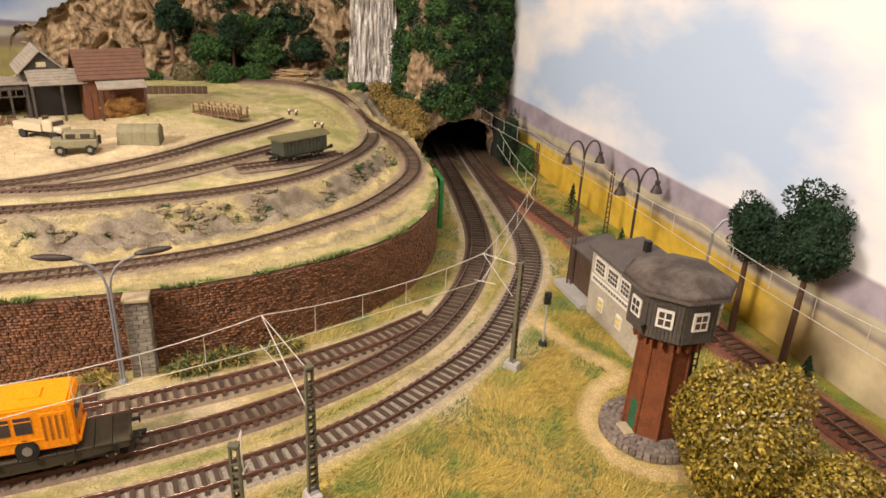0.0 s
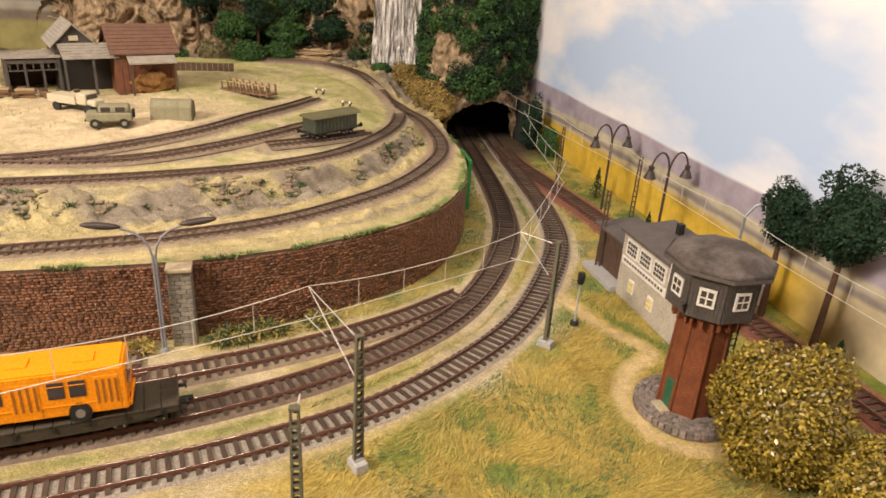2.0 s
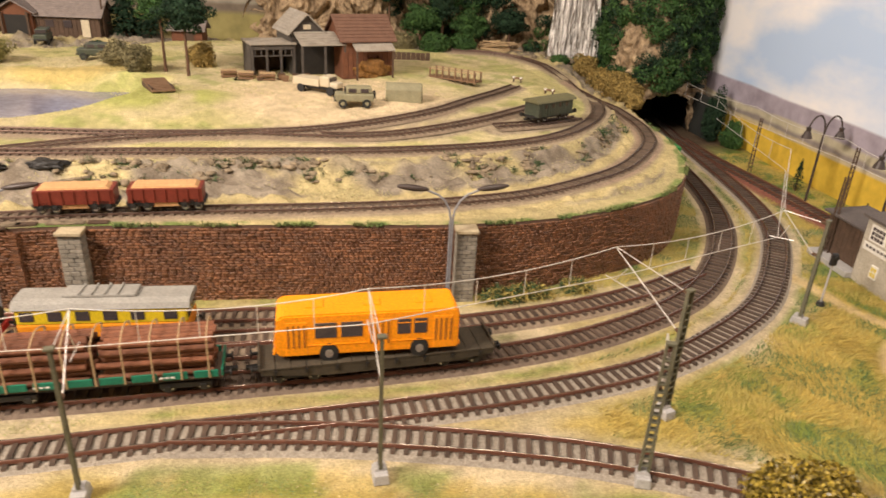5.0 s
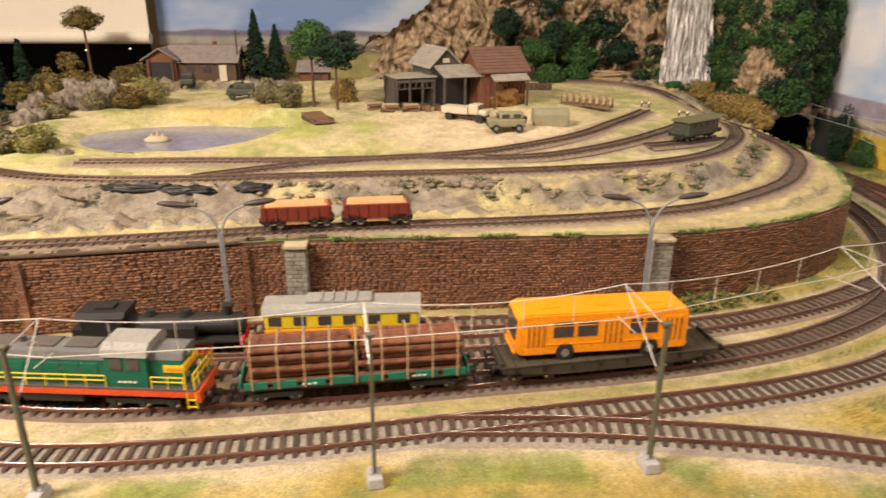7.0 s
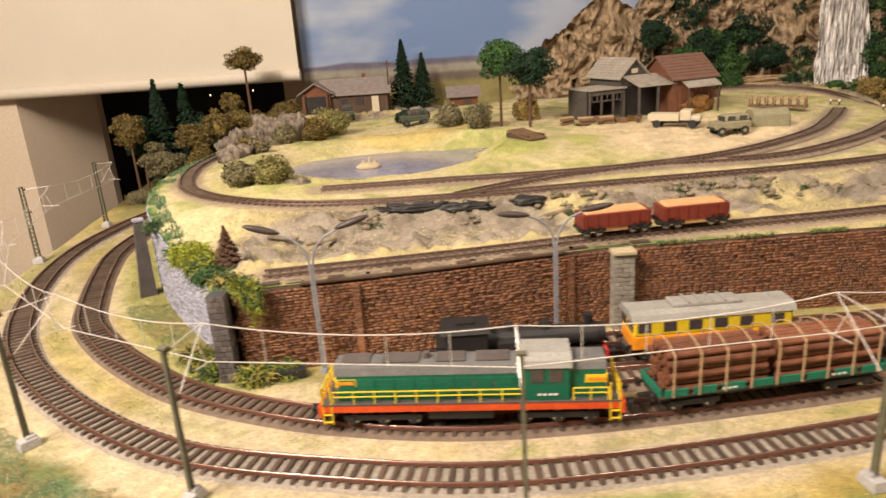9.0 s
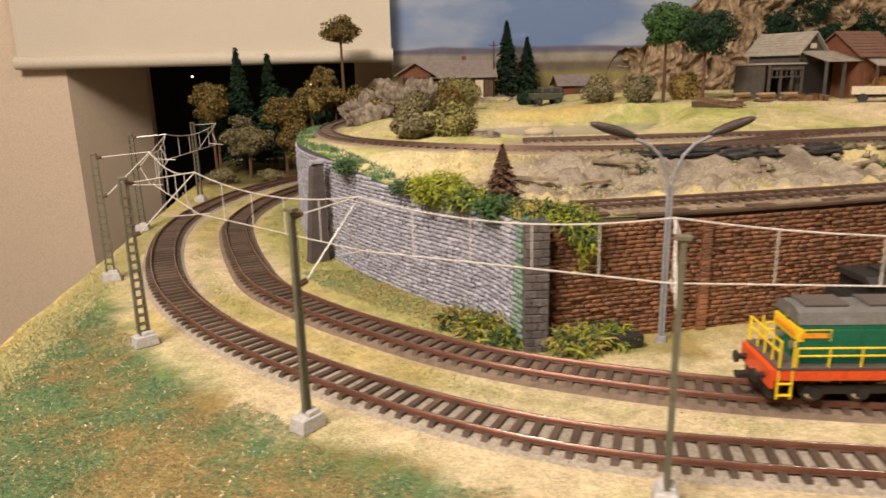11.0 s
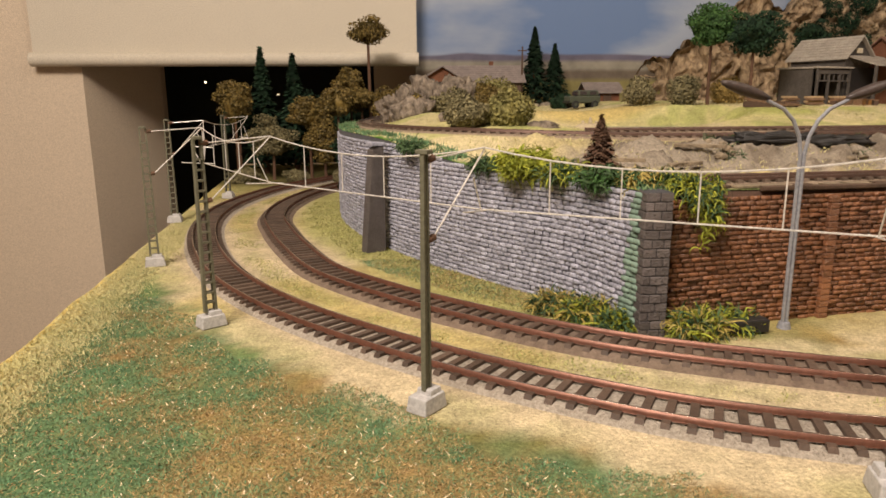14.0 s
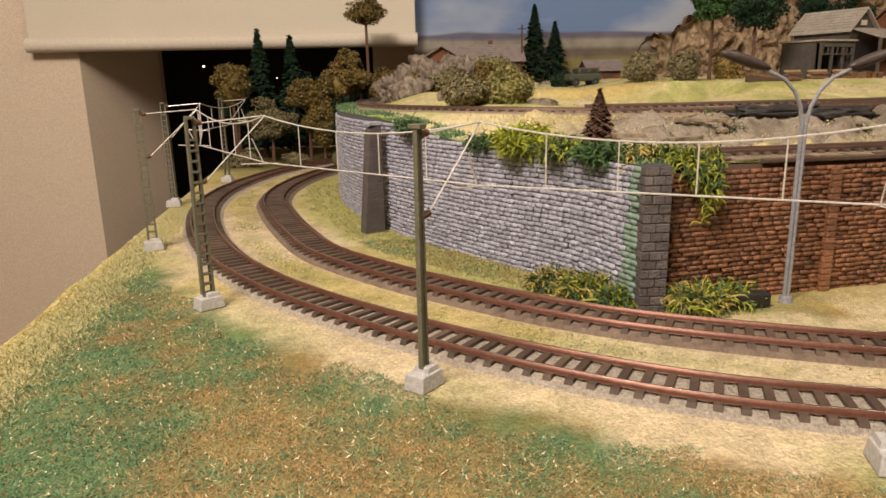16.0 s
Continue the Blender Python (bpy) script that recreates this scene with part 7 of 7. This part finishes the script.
lorry(7.0, 14.4, -32)
jeep(8.75, 12.0, 4, "olive_pale", "olive-drab jeep parked on the sandy yard")
jeep(-10.6, 27.4, 100, "dark_green", "dark green jeep parked before the cabin")
jeep(-6.04, 22.71, 10, "dark_green", "dark grey-green jeep on the meadow")
t = thing("barrel_tent", (11.1, 13.2, hz(11.1, 13.2)), "olive barrel-roofed canvas tent on the yard", "tent", rz=-3)
arc = [(-0.55, 0), (0.55, 0), (0.55, 0.55)] + [(0.55 * math.cos(a), 0.42 + 0.4 * math.sin(a)) for a in np.linspace(0.2, math.pi - 0.2, 9)] + [(-0.55, 0.55)]
part("canvas", prism(B(), arc, -0.85, 0.85, "x"), M["olive_pale"], t)
part("end_flap", prism(B(), [(u * 0.94, v * 0.95) for u, v in arc], 0.85, 0.89, "x"), M["olive"], t, "darker olive end flap")
for xx in (-0.8, -0.27, 0.27, 0.8):
    part("hoop", prism(B(), [(u * 1.02, v * 1.02) for u, v in arc], xx - 0.02, xx + 0.02, "x"), M["olive_pale"], t)

# ---- wagons on the upper tracks ----
def hopper(x0, x1):
    (x, y), rz = line_at_x("high_front", x0, x1)
    rz = rz if abs(rz) < 90 else rz - 180
    L = abs(x1 - x0)
    t = thing("hopper_wagon", (x, y, hz(x, y) + 0.23), "maroon open wagon heaped with tan gravel", "wagon", "maroon wagons", rz=rz)
    part("body", box(B(), (0, 0, 0.52), (L - 0.15, 0.8, 0.46), bevel=0.02), M["maroon"], t)
    bm = box(B(), (0, 0, 0.77), (L - 0.28, 0.68, 0.12), taper=0.85, bevel=0.03)
    part("load", bm, M["tan_load"], t, "heap of tan gravel")
    for k in range(7):
        for s in (-0.41, 0.41):
            part("rib", box(B(), (-L / 2 + 0.2 + k * (L - 0.4) / 6, s, 0.52), (0.05, 0.04, 0.44)), M["maroon"], t)
    part("chute", box(B(), (0, 0, 0.22), (0.8, 0.7, 0.16), bevel=0.02), M["tan_load"], t)
    part("underframe", box(B(), (0, 0, 0.26), (L, 0.6, 0.08)), M["black"], t)
    for s in (-0.75, 0.75):
        bogie(t, s, 0.4, r=0.14, narrow=True)


hopper(-0.85, 1.55)
hopper(1.75, 4.1)


def guard_van():
    x, y, rz = on_line("wagon_stub", 3.1)
    t = thing("covered_wagon", (x, y, hz(x, y) + 0.23), "dark green boarded wagon with a grey arched roof", "wagon", rz=rz)
    t.scale = (0.8, 0.9, 0.92)
    part("body", box(B(), (0, 0, 0.66), (3.0, 0.95, 0.72), bevel=0.02), M["dark_green"], t)
    arc2 = [(0.56 * math.cos(a), 1.0 + 0.2 * math.sin(a)) for a in np.linspace(0, math.pi, 9)]
    part("roof", prism(B(), arc2, -1.7, 1.7, "x"), M["olive"], t, "arched olive roof")
    for k in range(12):
        for s in (-0.485, 0.485):
            part("board", box(B(), (-1.38 + 0.25 * k, s, 0.66), (0.22, 0.03, 0.68)), M["dark_green"], t)
    for xx in (-0.9, -0.3, 0.3, 0.9):
        for s in (-0.5, 0.5):
            part("window", box(B(), (xx, s, 0.82), (0.2, 0.03, 0.2)), M["glass"], t)
    part("underframe", box(B(), (0, 0, 0.26), (3.2, 0.7, 0.1)), M["black"], t)
    for sgn in (-1, 1):
        part("platform", box(B(), (sgn * 1.62, 0, 0.3), (0.3, 0.9, 0.06)), M["black"], t)
        bogie(t, sgn * 0.95, 0.5, r=0.15, narrow=True)
        buffers(t, sgn * 1.72, sgn, 0.36)


guard_van()
for x, y, rz in ((18.1, 19.4, 52), (19.2, 16.4, 48)):
    t = thing("buffer_stop", (x, y, hz(x, y) + 0.1), "pale buffer stop with two round white lamps", "buffer stop", "buffer stops", rz=rz)
    t.scale = (0.75, 0.75, 0.75)
    part("beam", box(B(), (0, 0, 0.3), (0.12, 0.9, 0.14), bevel=0.02), M["wood"], t)
    for s in (-0.3, 0.3):
        part("post", box(B(), (0, s, 0.14), (0.14, 0.1, 0.28)), M["wood_dark"], t)
        part("lamp", rod(B(), (-0.08, s, 0.34), (0.08, s, 0.34), 0.085, n=14), M["white"], t)
t = thing("timber_bridge", (14.34, 18.54, hz(14.34, 18.54)), "brown timber footbridge with post railings", "bridge", rz=-36)
part("deck", box(B(), (0, 0, 0.16), (3.0, 0.8, 0.08)), M["wood"], t)
for s in (-0.38, 0.38):
    part("handrail", box(B(), (0, s, 0.62), (3.0, 0.06, 0.06)), M["wood_pale"], t)
    for k in range(8):
        part("post", box(B(), (-1.4 + 0.4 * k, s, 0.36), (0.08, 0.08, 0.6)), M["wood"], t)
t = thing("driftwood_pile", (18.2, 30.2, hz(18.2, 30.2)), "pile of pale driftwood branches below the cliff", "driftwood")
g = random.Random(8)
for k in range(16):
    a, l = g.uniform(-0.7, 0.3), g.uniform(1.0, 2.4)
    p = Vector((g.uniform(-0.8, 0.8), g.uniform(-0.4, 0.4), 0.1 + g.uniform(0, 0.5)))
    part("branch", rod(B(), p, p + Vector((l * math.cos(a), l * math.sin(a) - 0.3, g.uniform(-0.15, 0.35))), 0.06, 0.03, n=6), M["wood_pale"], t)

# ---- waterfall, pool and green cover of the mountain ----
g = np.random.default_rng(5)
nx, nz = 46, 90
W = np.empty((nz, nx, 3))
for i in range(nz):
    for j in range(nx):
        u, zz = j / (nx - 1), 3.6 + 9.4 * i / (nz - 1)
        sp = 1 + 0.25 * (1 - i / (nz - 1)) ** 2
        rid = 0.3 * noise.noise(Vector((j * 0.45, i * 0.05, 2))) + 0.22 * noise.noise(Vector((j * 1.3, i * 0.09, 7))) + 0.08 * noise.noise(Vector((j * 3.1, i * 0.5, 4)))
        W[i, j] = (24.4 + (u - 0.5) * 2.9 * sp, 29.9 + 0.55 * u * -1.2 - rid - 0.5 * (1 - i / (nz - 1)) ** 3 + 0.05 * zz, zz)
fall = thing("waterfall", (0, 0, 0), "frosted white resin waterfall down the cliff", "waterfall")
for k in range(5):
    sub = W[:, 9 * k:9 * k + 10]
    idx = np.arange(sub.shape[0] * sub.shape[1]).reshape(sub.shape[:2])
    f = np.stack([idx[:-1, :-1], idx[:-1, 1:], idx[1:, 1:], idx[1:, :-1]], -1).reshape(-1, 4)
    part("strand", raw_mesh("strand", sub.reshape(-1, 3), f, M["fall"], None, True), None, fall)
bm = B()
bm.faces.new([bm.verts.new((23.0 + 3.0 * math.cos(a), 28.9 + 1.1 * math.sin(a), hz(23, 28.6) + 0.06)) for a in np.linspace(0, 2 * math.pi, 30, endpoint=False)])
tagged(part("water_pool", bm, M["water"]), "grey pool at the foot of the waterfall", "pool", kind="structure")
for k in range(14):
    a = k * 0.45
    rock(23 + 3.0 * math.cos(a) * 1.02, 28.9 + 1.15 * math.sin(a), hz(23, 28.6), (0.28, 0.22, 0.2), 40 + k, "rock_grey", "small brown stone beside the pool")


def cover(name, label, lo, hi, zlo, zhi, n, size, material, seed, keep, clump=0.5):
    """Leaf clumps strewn over a stretch of the mountain's face."""
    gg = np.random.default_rng(seed)
    cl = []
    while len(cl) < n:
        b, a = gg.integers(lo, hi), gg.integers(0, MV.shape[0])
        p = MV[a, b]
        if zlo < p[2] < zhi and noise.noise(Vector(p) * 0.45 + Vector((seed, 0, 0))) > keep and not (p[1] < 26 and p[0] > 25.8 and arch_open(p[0], p[2])):
            r = clump * gg.uniform(0.6, 1.3)
            cl.append((tuple(p), (r, r, r * 0.9)))
    ob = new(name, leaf_mesh(name, cl, n * 260, size * 0.66, material, seed=seed))
    tagged(ob, label, "foliage", kind="stuff")


NB = MV.shape[1]
i_fall = int(np.argmin((MOUNT[:, 0] - 25.9) ** 2 + (MOUNT[:, 1] - 30.3) ** 2))
cover("foliage_cliff", "deep green foam foliage hanging on the tunnel hill", i_fall, NB, 3.2, 13, 360, 0.13, M["leaf_green"], 3, -0.3, 0.55)
cover("foliage_cliff_dark", "dark green foam foliage on the tunnel hill", i_fall, NB, 3.35, 13, 230, 0.13, M["leaf_dark"], 4, -0.2, 0.6)
cover("foliage_ledge", "green foliage in the clefts of the cliff", 110, i_fall - 30, 3, 12, 110, 0.12, M["leaf_dark"], 5, 0.12, 0.55)
cover("foliage_cleft", "deep green foliage in the clefts of the cliff", 110, i_fall - 30, 3, 8, 60, 0.12, M["leaf_green"], 6, 0.1, 0.5)
for x, y, h, c, s, m in ((11.2, 30.6, 5.4, (1.2, 1.0, 1.2), 81, "leaf_dark"), (13.4, 30.2, 3.2, (1.2, 0.9, 1.1), 82, "leaf_green"), (15.0, 30.8, 4.2, (1.1, 0.9, 1.3), 83, "leaf_dark"), (17.0, 31.0, 2.8, (1.2, 0.9, 1.0), 84, "leaf_green"), (20.0, 31.0, 3.2, (1.2, 0.9, 1.1), 85, "leaf_dark")):
    leafy_tree(x, y, hz(x, y) - 0.1, h, c, h - 1.2, M[m], "dark green broadleaf tree before the cliff", 2800, 0.13, s, 0.12, group="trees below the cliff")
for x, y, r, m, s in ((12.0, 29.3, (1.0, 0.7, 0.8), "leaf_grey", 91), (14.4, 29.0, (1.2, 0.7, 0.8), "leaf_green", 92), (16.4, 29.6, (1.0, 0.7, 0.7), "leaf_green", 93), (9.6, 29.6, (0.9, 0.6, 0.6), "leaf_green", 94),
                      (24.2, 25.8, (0.9, 0.9, 0.8), "leaf_brown", 95), (24.6, 23.6, (0.9, 0.8, 0.8), "leaf_brown", 96), (24.9, 21.6, (1.1, 0.9, 1.0), "leaf_brown", 97), (25.15, 20.0, (0.95, 0.8, 0.8), "leaf_brown", 98), (24.97, 18.5, (0.6, 0.6, 0.5), "leaf_brown", 102),
                      (25.0, 27.6, (1.5, 1.0, 0.9), "leaf_green", 99), (26.2, 26.0, (1.2, 1.0, 1.6), "leaf_green", 100), (22.9, 27.6, (0.8, 0.5, 0.35), "leaf_green", 101)):
    z = hz(x, y) - 0.1 if x < 24.95 else 2.6
    bush(x, y, z, r, M[m], "golden brown foam bush on the ledge" if m == "leaf_brown" else "green foam bush below the cliff", 1800, 0.11, s, "bushes below the cliff")

for x, y, r, m, s in ((31.7, 21.2, (0.7, 0.8, 1.9), "leaf_dark", 151), (32.2, 19.6, (0.6, 0.8, 0.9), "leaf_green", 152), (25.6, 19.4, (0.6, 0.7, 0.5), "leaf_brown", 153)):
    bush(x, y, -0.03, r, M[m], "dark green foam bush beside the tunnel mouth" if s < 153 else "golden brown foam bush at the wall end", 2600, 0.1, s, "bushes at the tunnel mouth")

# ---- the wood in the back corner ----
spruce(-23.56, 28.3, -0.05, 6.95, 1.5, M["leaf_dark"], "tall dark spruce in the corner wood", 111, 3200)
spruce(-21.75, 28.4, -0.05, 6.7, 1.4, M["leaf_dark"], "tall dark spruce in the corner wood", 112, 3000)
leafy_tree(-17.25, 28.5, -0.05, 9.1, (1.15, 1.05, 0.95), 8.2, M["leaf_wood"], "tall pine with a bare trunk and olive crown", 1800, 0.12, 113, 0.13)
for x, y, zc, r, m, s in ((-24.6, 25.6, 4.3, (1.0, 0.9, 1.3), "leaf_wood", 121), (-20.6, 25.6, 3.6, (1.2, 0.9, 1.0), "leaf_wood", 122), (-19.0, 26.2, 4.3, (1.2, 0.9, 1.1), "leaf_wood", 123), (-17.8, 27.2, 4.3, (1.0, 0.8, 0.8), "leaf_wood", 124),
                          (-22.6, 25.0, 2.2, (1.3, 0.8, 1.3), "leaf_grey", 125), (-18.4, 28.0, 5.5, (0.8, 0.7, 0.7), "leaf_wood", 126), (-19.7, 24.4, 2.0, (1.2, 0.8, 1.3), "leaf_wood", 127), (-25.0, 28.0, 3.4, (1.0, 0.9, 1.6), "leaf_dark", 128),
                          (-21.2, 28.6, 3.4, (1.5, 0.9, 1.5), "leaf_dark", 130), (-18.4, 23.6, 1.6, (0.8, 0.7, 1.2), "leaf_dark", 131), (-23.6, 29.2, 2.4, (1.6, 0.9, 1.8), "leaf_dark", 132), (-19.0, 29.8, 3.0, (1.6, 0.9, 2.2), "leaf_dark", 133)):
    leafy_tree(x, y, -0.05, zc + r[2], r, zc, M[m], "olive-brown tree in the corner wood" if m != "leaf_dark" else "dark green tree in the corner wood", 2200, 0.13, s, 0.1, group="trees of the corner wood")
for x, y, r, m, s in ((-16.2, 26.2, (0.9, 0.7, 0.7), "leaf_wood", 141), (-15.4, 28.6, (0.9, 0.7, 0.6), "leaf_wood", 142), (-16.6, 23.6, (0.6, 0.6, 0.5), "leaf_wood", 143), (-15.0, 30.4, (1.0, 0.7, 0.6), "leaf_wood", 144)):
    bush(x, y, hz(x, y) - 0.15, r, M[m], "brown bush at the edge of the plateau", 1500, 0.1, s, "bushes of the corner wood")
for x, y, r, m, s in ((-23.8, 23.2, (0.9, 0.7, 0.5), "leaf_grey", 145), (-21.2, 23.6, (0.7, 0.5, 0.4), "leaf_grey", 146), (-18.6, 22.0, (0.6, 0.5, 0.5), "leaf_grey", 147)):
    bush(x, y, -0.05, r, M[m], "mossy low bush under the corner wood", 1500, 0.09, s, "bushes of the corner wood")

# ---- roller blind and doorway ----
t = thing("roller_blind", (-26.1, 31.9, 6.65), "cream roller blind hanging over the doorway", "roller blind")
part("fabric", box(B(), (0, 0.2, 8.0), (23.6, 0.12, 15.4)), M["blind"], t)
part("bottom_roll", rod(B(), (-11.9, 0.0, 0.12), (11.9, 0.0, 0.12), 0.42, n=24), M["blind"], t, "rounded bottom rail", smooth=False)
for k, (lx, lz) in enumerate(((-31.4, 5.76), (-25.45, 4.7), (-21.4, 4.86))):
    t = thing("far_lamp", (lx, 47, lz), "tiny warm light in the unlit room", "lamp", "far lights")
    bm = B()
    bmesh.ops.create_uvsphere(bm, u_segments=10, v_segments=6, radius=0.05 if k else 0.09)
    part("bulb", bm, M["glow"], t)

# ---- grass fibres and flock: stuff ----
def fibres(name, label, pts, z, h, w, material, seed, lean=0.5, comb=0.0):
    gg = np.random.default_rng(seed)
    n = len(pts)
    a = gg.uniform(0, 2 * np.pi, n)
    hh = h * gg.uniform(0.5, 1.4, n)
    base = np.c_[pts, z]
    side = np.c_[np.cos(a), np.sin(a), np.zeros(n)] * w
    tip = base + np.c_[gg.normal(0, lean, n) * hh, gg.normal(0, lean, n) * hh, hh]
    if comb:
        turn = 2.5 * fbm(pts, 0.45, 2, 7.7) + 0.5
        tip[:, :2] += comb * np.c_[np.cos(turn), np.sin(turn)] * hh[:, None]
    v = np.stack([base - side, base + side, tip], 1).reshape(-1, 3)
    ob = new(name, raw_mesh(name, v, np.arange(3 * n).reshape(-1, 3), material))
    return tagged(ob, label, "grass", kind="stuff")


def clear(p, keys, d):
    ok = np.ones(len(p), bool)
    for k in keys:
        ok &= dist_to(LINE[k], p) > d
    return ok


LOW = ("outer", "inner", "siding", "link", "stub", "branch", "far")
p = np.c_[rng.uniform(15, 32.4, 130000), rng.uniform(-11, 18, 130000)]
p = p[clear(p, LOW, 0.95) & ~inside(RIM, p) & (np.hypot(p[:, 0] - 25.95, p[:, 1] + 5.55) > 1.75) & (dist_to(PATHWAY, p) > 0.4)]
sp = fbm(p, 0.5, 2, 2.2)
fibres("grass_golden", "golden static grass on the lower ground", p[sp > -0.05], low_z(p[sp > -0.05]) - 0.01, 0.13, 0.014, M["grass_gold"], 1, 0.5, 1.3)
fibres("grass_green", "short green grass on the lower ground", p[sp <= -0.05], low_z(p[sp <= -0.05]) - 0.01, 0.1, 0.014, M["grass_green"], 2, 0.5, 1.1)
p = np.c_[rng.uniform(-24, 14, 90000), rng.uniform(-12, -5.0, 90000)]
p = np.vstack([p, np.c_[rng.uniform(-23.5, -10, 420000), rng.uniform(-9.5, 5, 420000)]])
e = p[:, 0] + 23.15 + p[:, 1] * 0.088
p = p[clear(p, ("outer", "inner", "siding", "link", "stub", "branch"), 1.3) & (e > 0.45) & ~inside(RIM, p)]
p = p[dist_to(LINE["outer"], p) + 0.9 * fbm(p, 0.9, 2, 5.5) > 1.75]
pick, green = rng.uniform(0, 1, len(p)), turf_green(p)
kind = np.where(pick < 0.02, 2, np.where(rng.uniform(0, 1, len(p)) < 0.15 + 0.75 * green, 1, 0))
for k, (nm, lab, m, h, w) in enumerate((("flock_brown", "brown and gold flock on the front turf", "flock", 0.03, 0.013), ("flock_green", "green fibres of the front turf", "flock_green", 0.03, 0.013), ("flock_fleck", "cream flecks strewn on the front turf", "fleck", 0.03, 0.02))):
    q = p[kind == k]
    fibres(nm, lab, q, low_z(q) - 0.008, h, w, M[m], 30 + k, 1.5)
q = np.c_[rng.uniform(0.02, 1.0, 60000) + rng.exponential(0.14, 60000), rng.uniform(-8, 14, 60000)]
q[:, 0] += -23.15 - q[:, 1] * 0.088
fibres("grass_edge", "straw-yellow grass along the board's edge", q, low_z(q) - 0.01, 0.055, 0.012, M["grass_pale"], 35, 0.9)
p = np.c_[rng.uniform(-25.5, -11, 40000), rng.uniform(-6, 20, 40000)]
e = p[:, 0] + 23.15 + p[:, 1] * 0.088
p = p[clear(p, LOW, 0.95) & ~inside(RIM, p) & (e > 0) & ((e < 1.5) | (p[:, 1] > 6) | (dist_to(LINE['inner'], p) < 1.4))]
fibres("grass_straw", "straw-coloured fibres beside the curved tracks", p, low_z(p) - 0.01, 0.045, 0.013, M["grass_pale"], 4)
p = np.c_[rng.uniform(-18, 24.5, 70000), rng.uniform(-1, 30, 70000)]
p = p[inside(RIM, p) & clear(p, HIGH, 0.75) & (((p[:, 0] + 7.7) / 4.8) ** 2 + ((p[:, 1] - 14.5) / 3.5) ** 2 > 1.1)]
fibres("grass_plateau", "pale straw grass on the plateau", p, high_z(p) - 0.03, 0.07, 0.018, M["grass_pale"], 5)
q = BRICK_WALL[rng.integers(0, len(BRICK_WALL), 5200), :2] + rng.normal(0, 0.05, (5200, 2))
q = q[(fbm(q, 0.7, 2, 5.0) > 0.05) & (q[:, 0] > 1.5)]
fibres("grass_lip", "bright green grass along the wall top", q, high_z(q) - 0.03, 0.13, 0.025, M["grass_green"], 6)

q = GREY_WALL[rng.integers(0, len(GREY_WALL), 6000), :2] + np.c_[rng.uniform(-0.02, 0.75, 6000), rng.uniform(-0.05, 0.1, 6000)]
q = q[inside(RIM, q) & (fbm(q, 0.8, 2, 3.3) > -0.15)]
fibres("grass_wall_fringe", "teal-green fringe of turf along the grey wall top", q, high_z(q) - 0.02, 0.12, 0.025, M["flock_green"], 8)

p = np.c_[rng.uniform(-20.5, -11.5, 60000), rng.uniform(-2, 16, 60000)]
p = p[(dist_to(GREY_WALL, p) < 1.25 + 0.5 * fbm(p, 0.9, 2, 6.1)) & ~inside(RIM, p) & clear(p, ("inner", "outer"), 0.85)]
fibres("grass_wall_foot", "yellow-green grass along the foot of the grey wall", p, low_z(p) - 0.01, 0.06, 0.016, M["moss"], 41, 0.9)
q = LINE["inner"][rng.integers(0, len(LINE["inner"]), 22000), :2]
o = LINE["outer"][::2, :2]
near = np.concatenate([o[np.argmin(((k[:, None] - o[None]) ** 2).sum(2), axis=1)] for k in np.array_split(q, 44)])
p = (q + near) / 2 + rng.normal(0, 0.24, (len(q), 2))
p = p[clear(p, ("inner", "outer", "branch", "siding"), 0.74) & (fbm(p, 0.7, 3, 1.7) > 0.04)]
fibres("moss_between_tracks", "yellow-green moss strip between the two main tracks", p, low_z(p) - 0.01, 0.045, 0.017, M["moss"], 42, 1.1)

# rubble and dry scrub on the bank below the upper loop: stuff
p = np.c_[rng.uniform(-9, 24, 20000), rng.uniform(-1, 14, 20000)]
d5 = dist_to(LINE["high_loop"], p)
loop = np.vstack([LINE["high_loop"][::6, :2], [(0, 30)]])
p = p[inside(RIM, p) & ~inside(loop, p) & (d5 > 0.75) & (d5 < 2.1) & clear(p, ("high_front",), 0.85) & (fbm(p, 0.6, 2, 2.9) > 0.0)]
bm = B()
bmesh.ops.create_icosphere(bm, subdivisions=2, radius=1)
bm.verts.index_update()
sv = np.array([v.co[:] for v in bm.verts])
sf = np.array([[v.index for v in f.verts] for f in bm.faces])
bm.free()
vs, fs = [], []
for k, (x, y) in enumerate(p[:420]):
    s = rng.uniform(0.04, 0.13)
    w = sv * (1 + 0.3 * fbm(sv * 1.5 + k * 3.1, 1.0, 2, 1.0)[:, None]) * np.array([s * rng.uniform(0.9, 2.0), s * rng.uniform(0.8, 1.4), s * rng.uniform(0.5, 1.0)])
    vs.append(w + np.array([x, y, hz(x, y) + 0.02]))
    fs.append(sf + len(sv) * k)
tagged(new("rubble", raw_mesh("rubble", np.vstack(vs), np.vstack(fs), M["rock_grey"], None, True)), "grey-brown rubble on the bank below the track", "rubble", kind="stuff")
q = p[-120:]
tagged(new("dry_scrub", tangle("dry_scrub", [((x, y, hz(x, y) + 0.02), (0.12, 0.12, 0.08)) for x, y in q], 2600, 0.25, 0.014, M["vine_dark"], 77, 0.4)), "dark dry scrub on the bank", "scrub", kind="stuff")
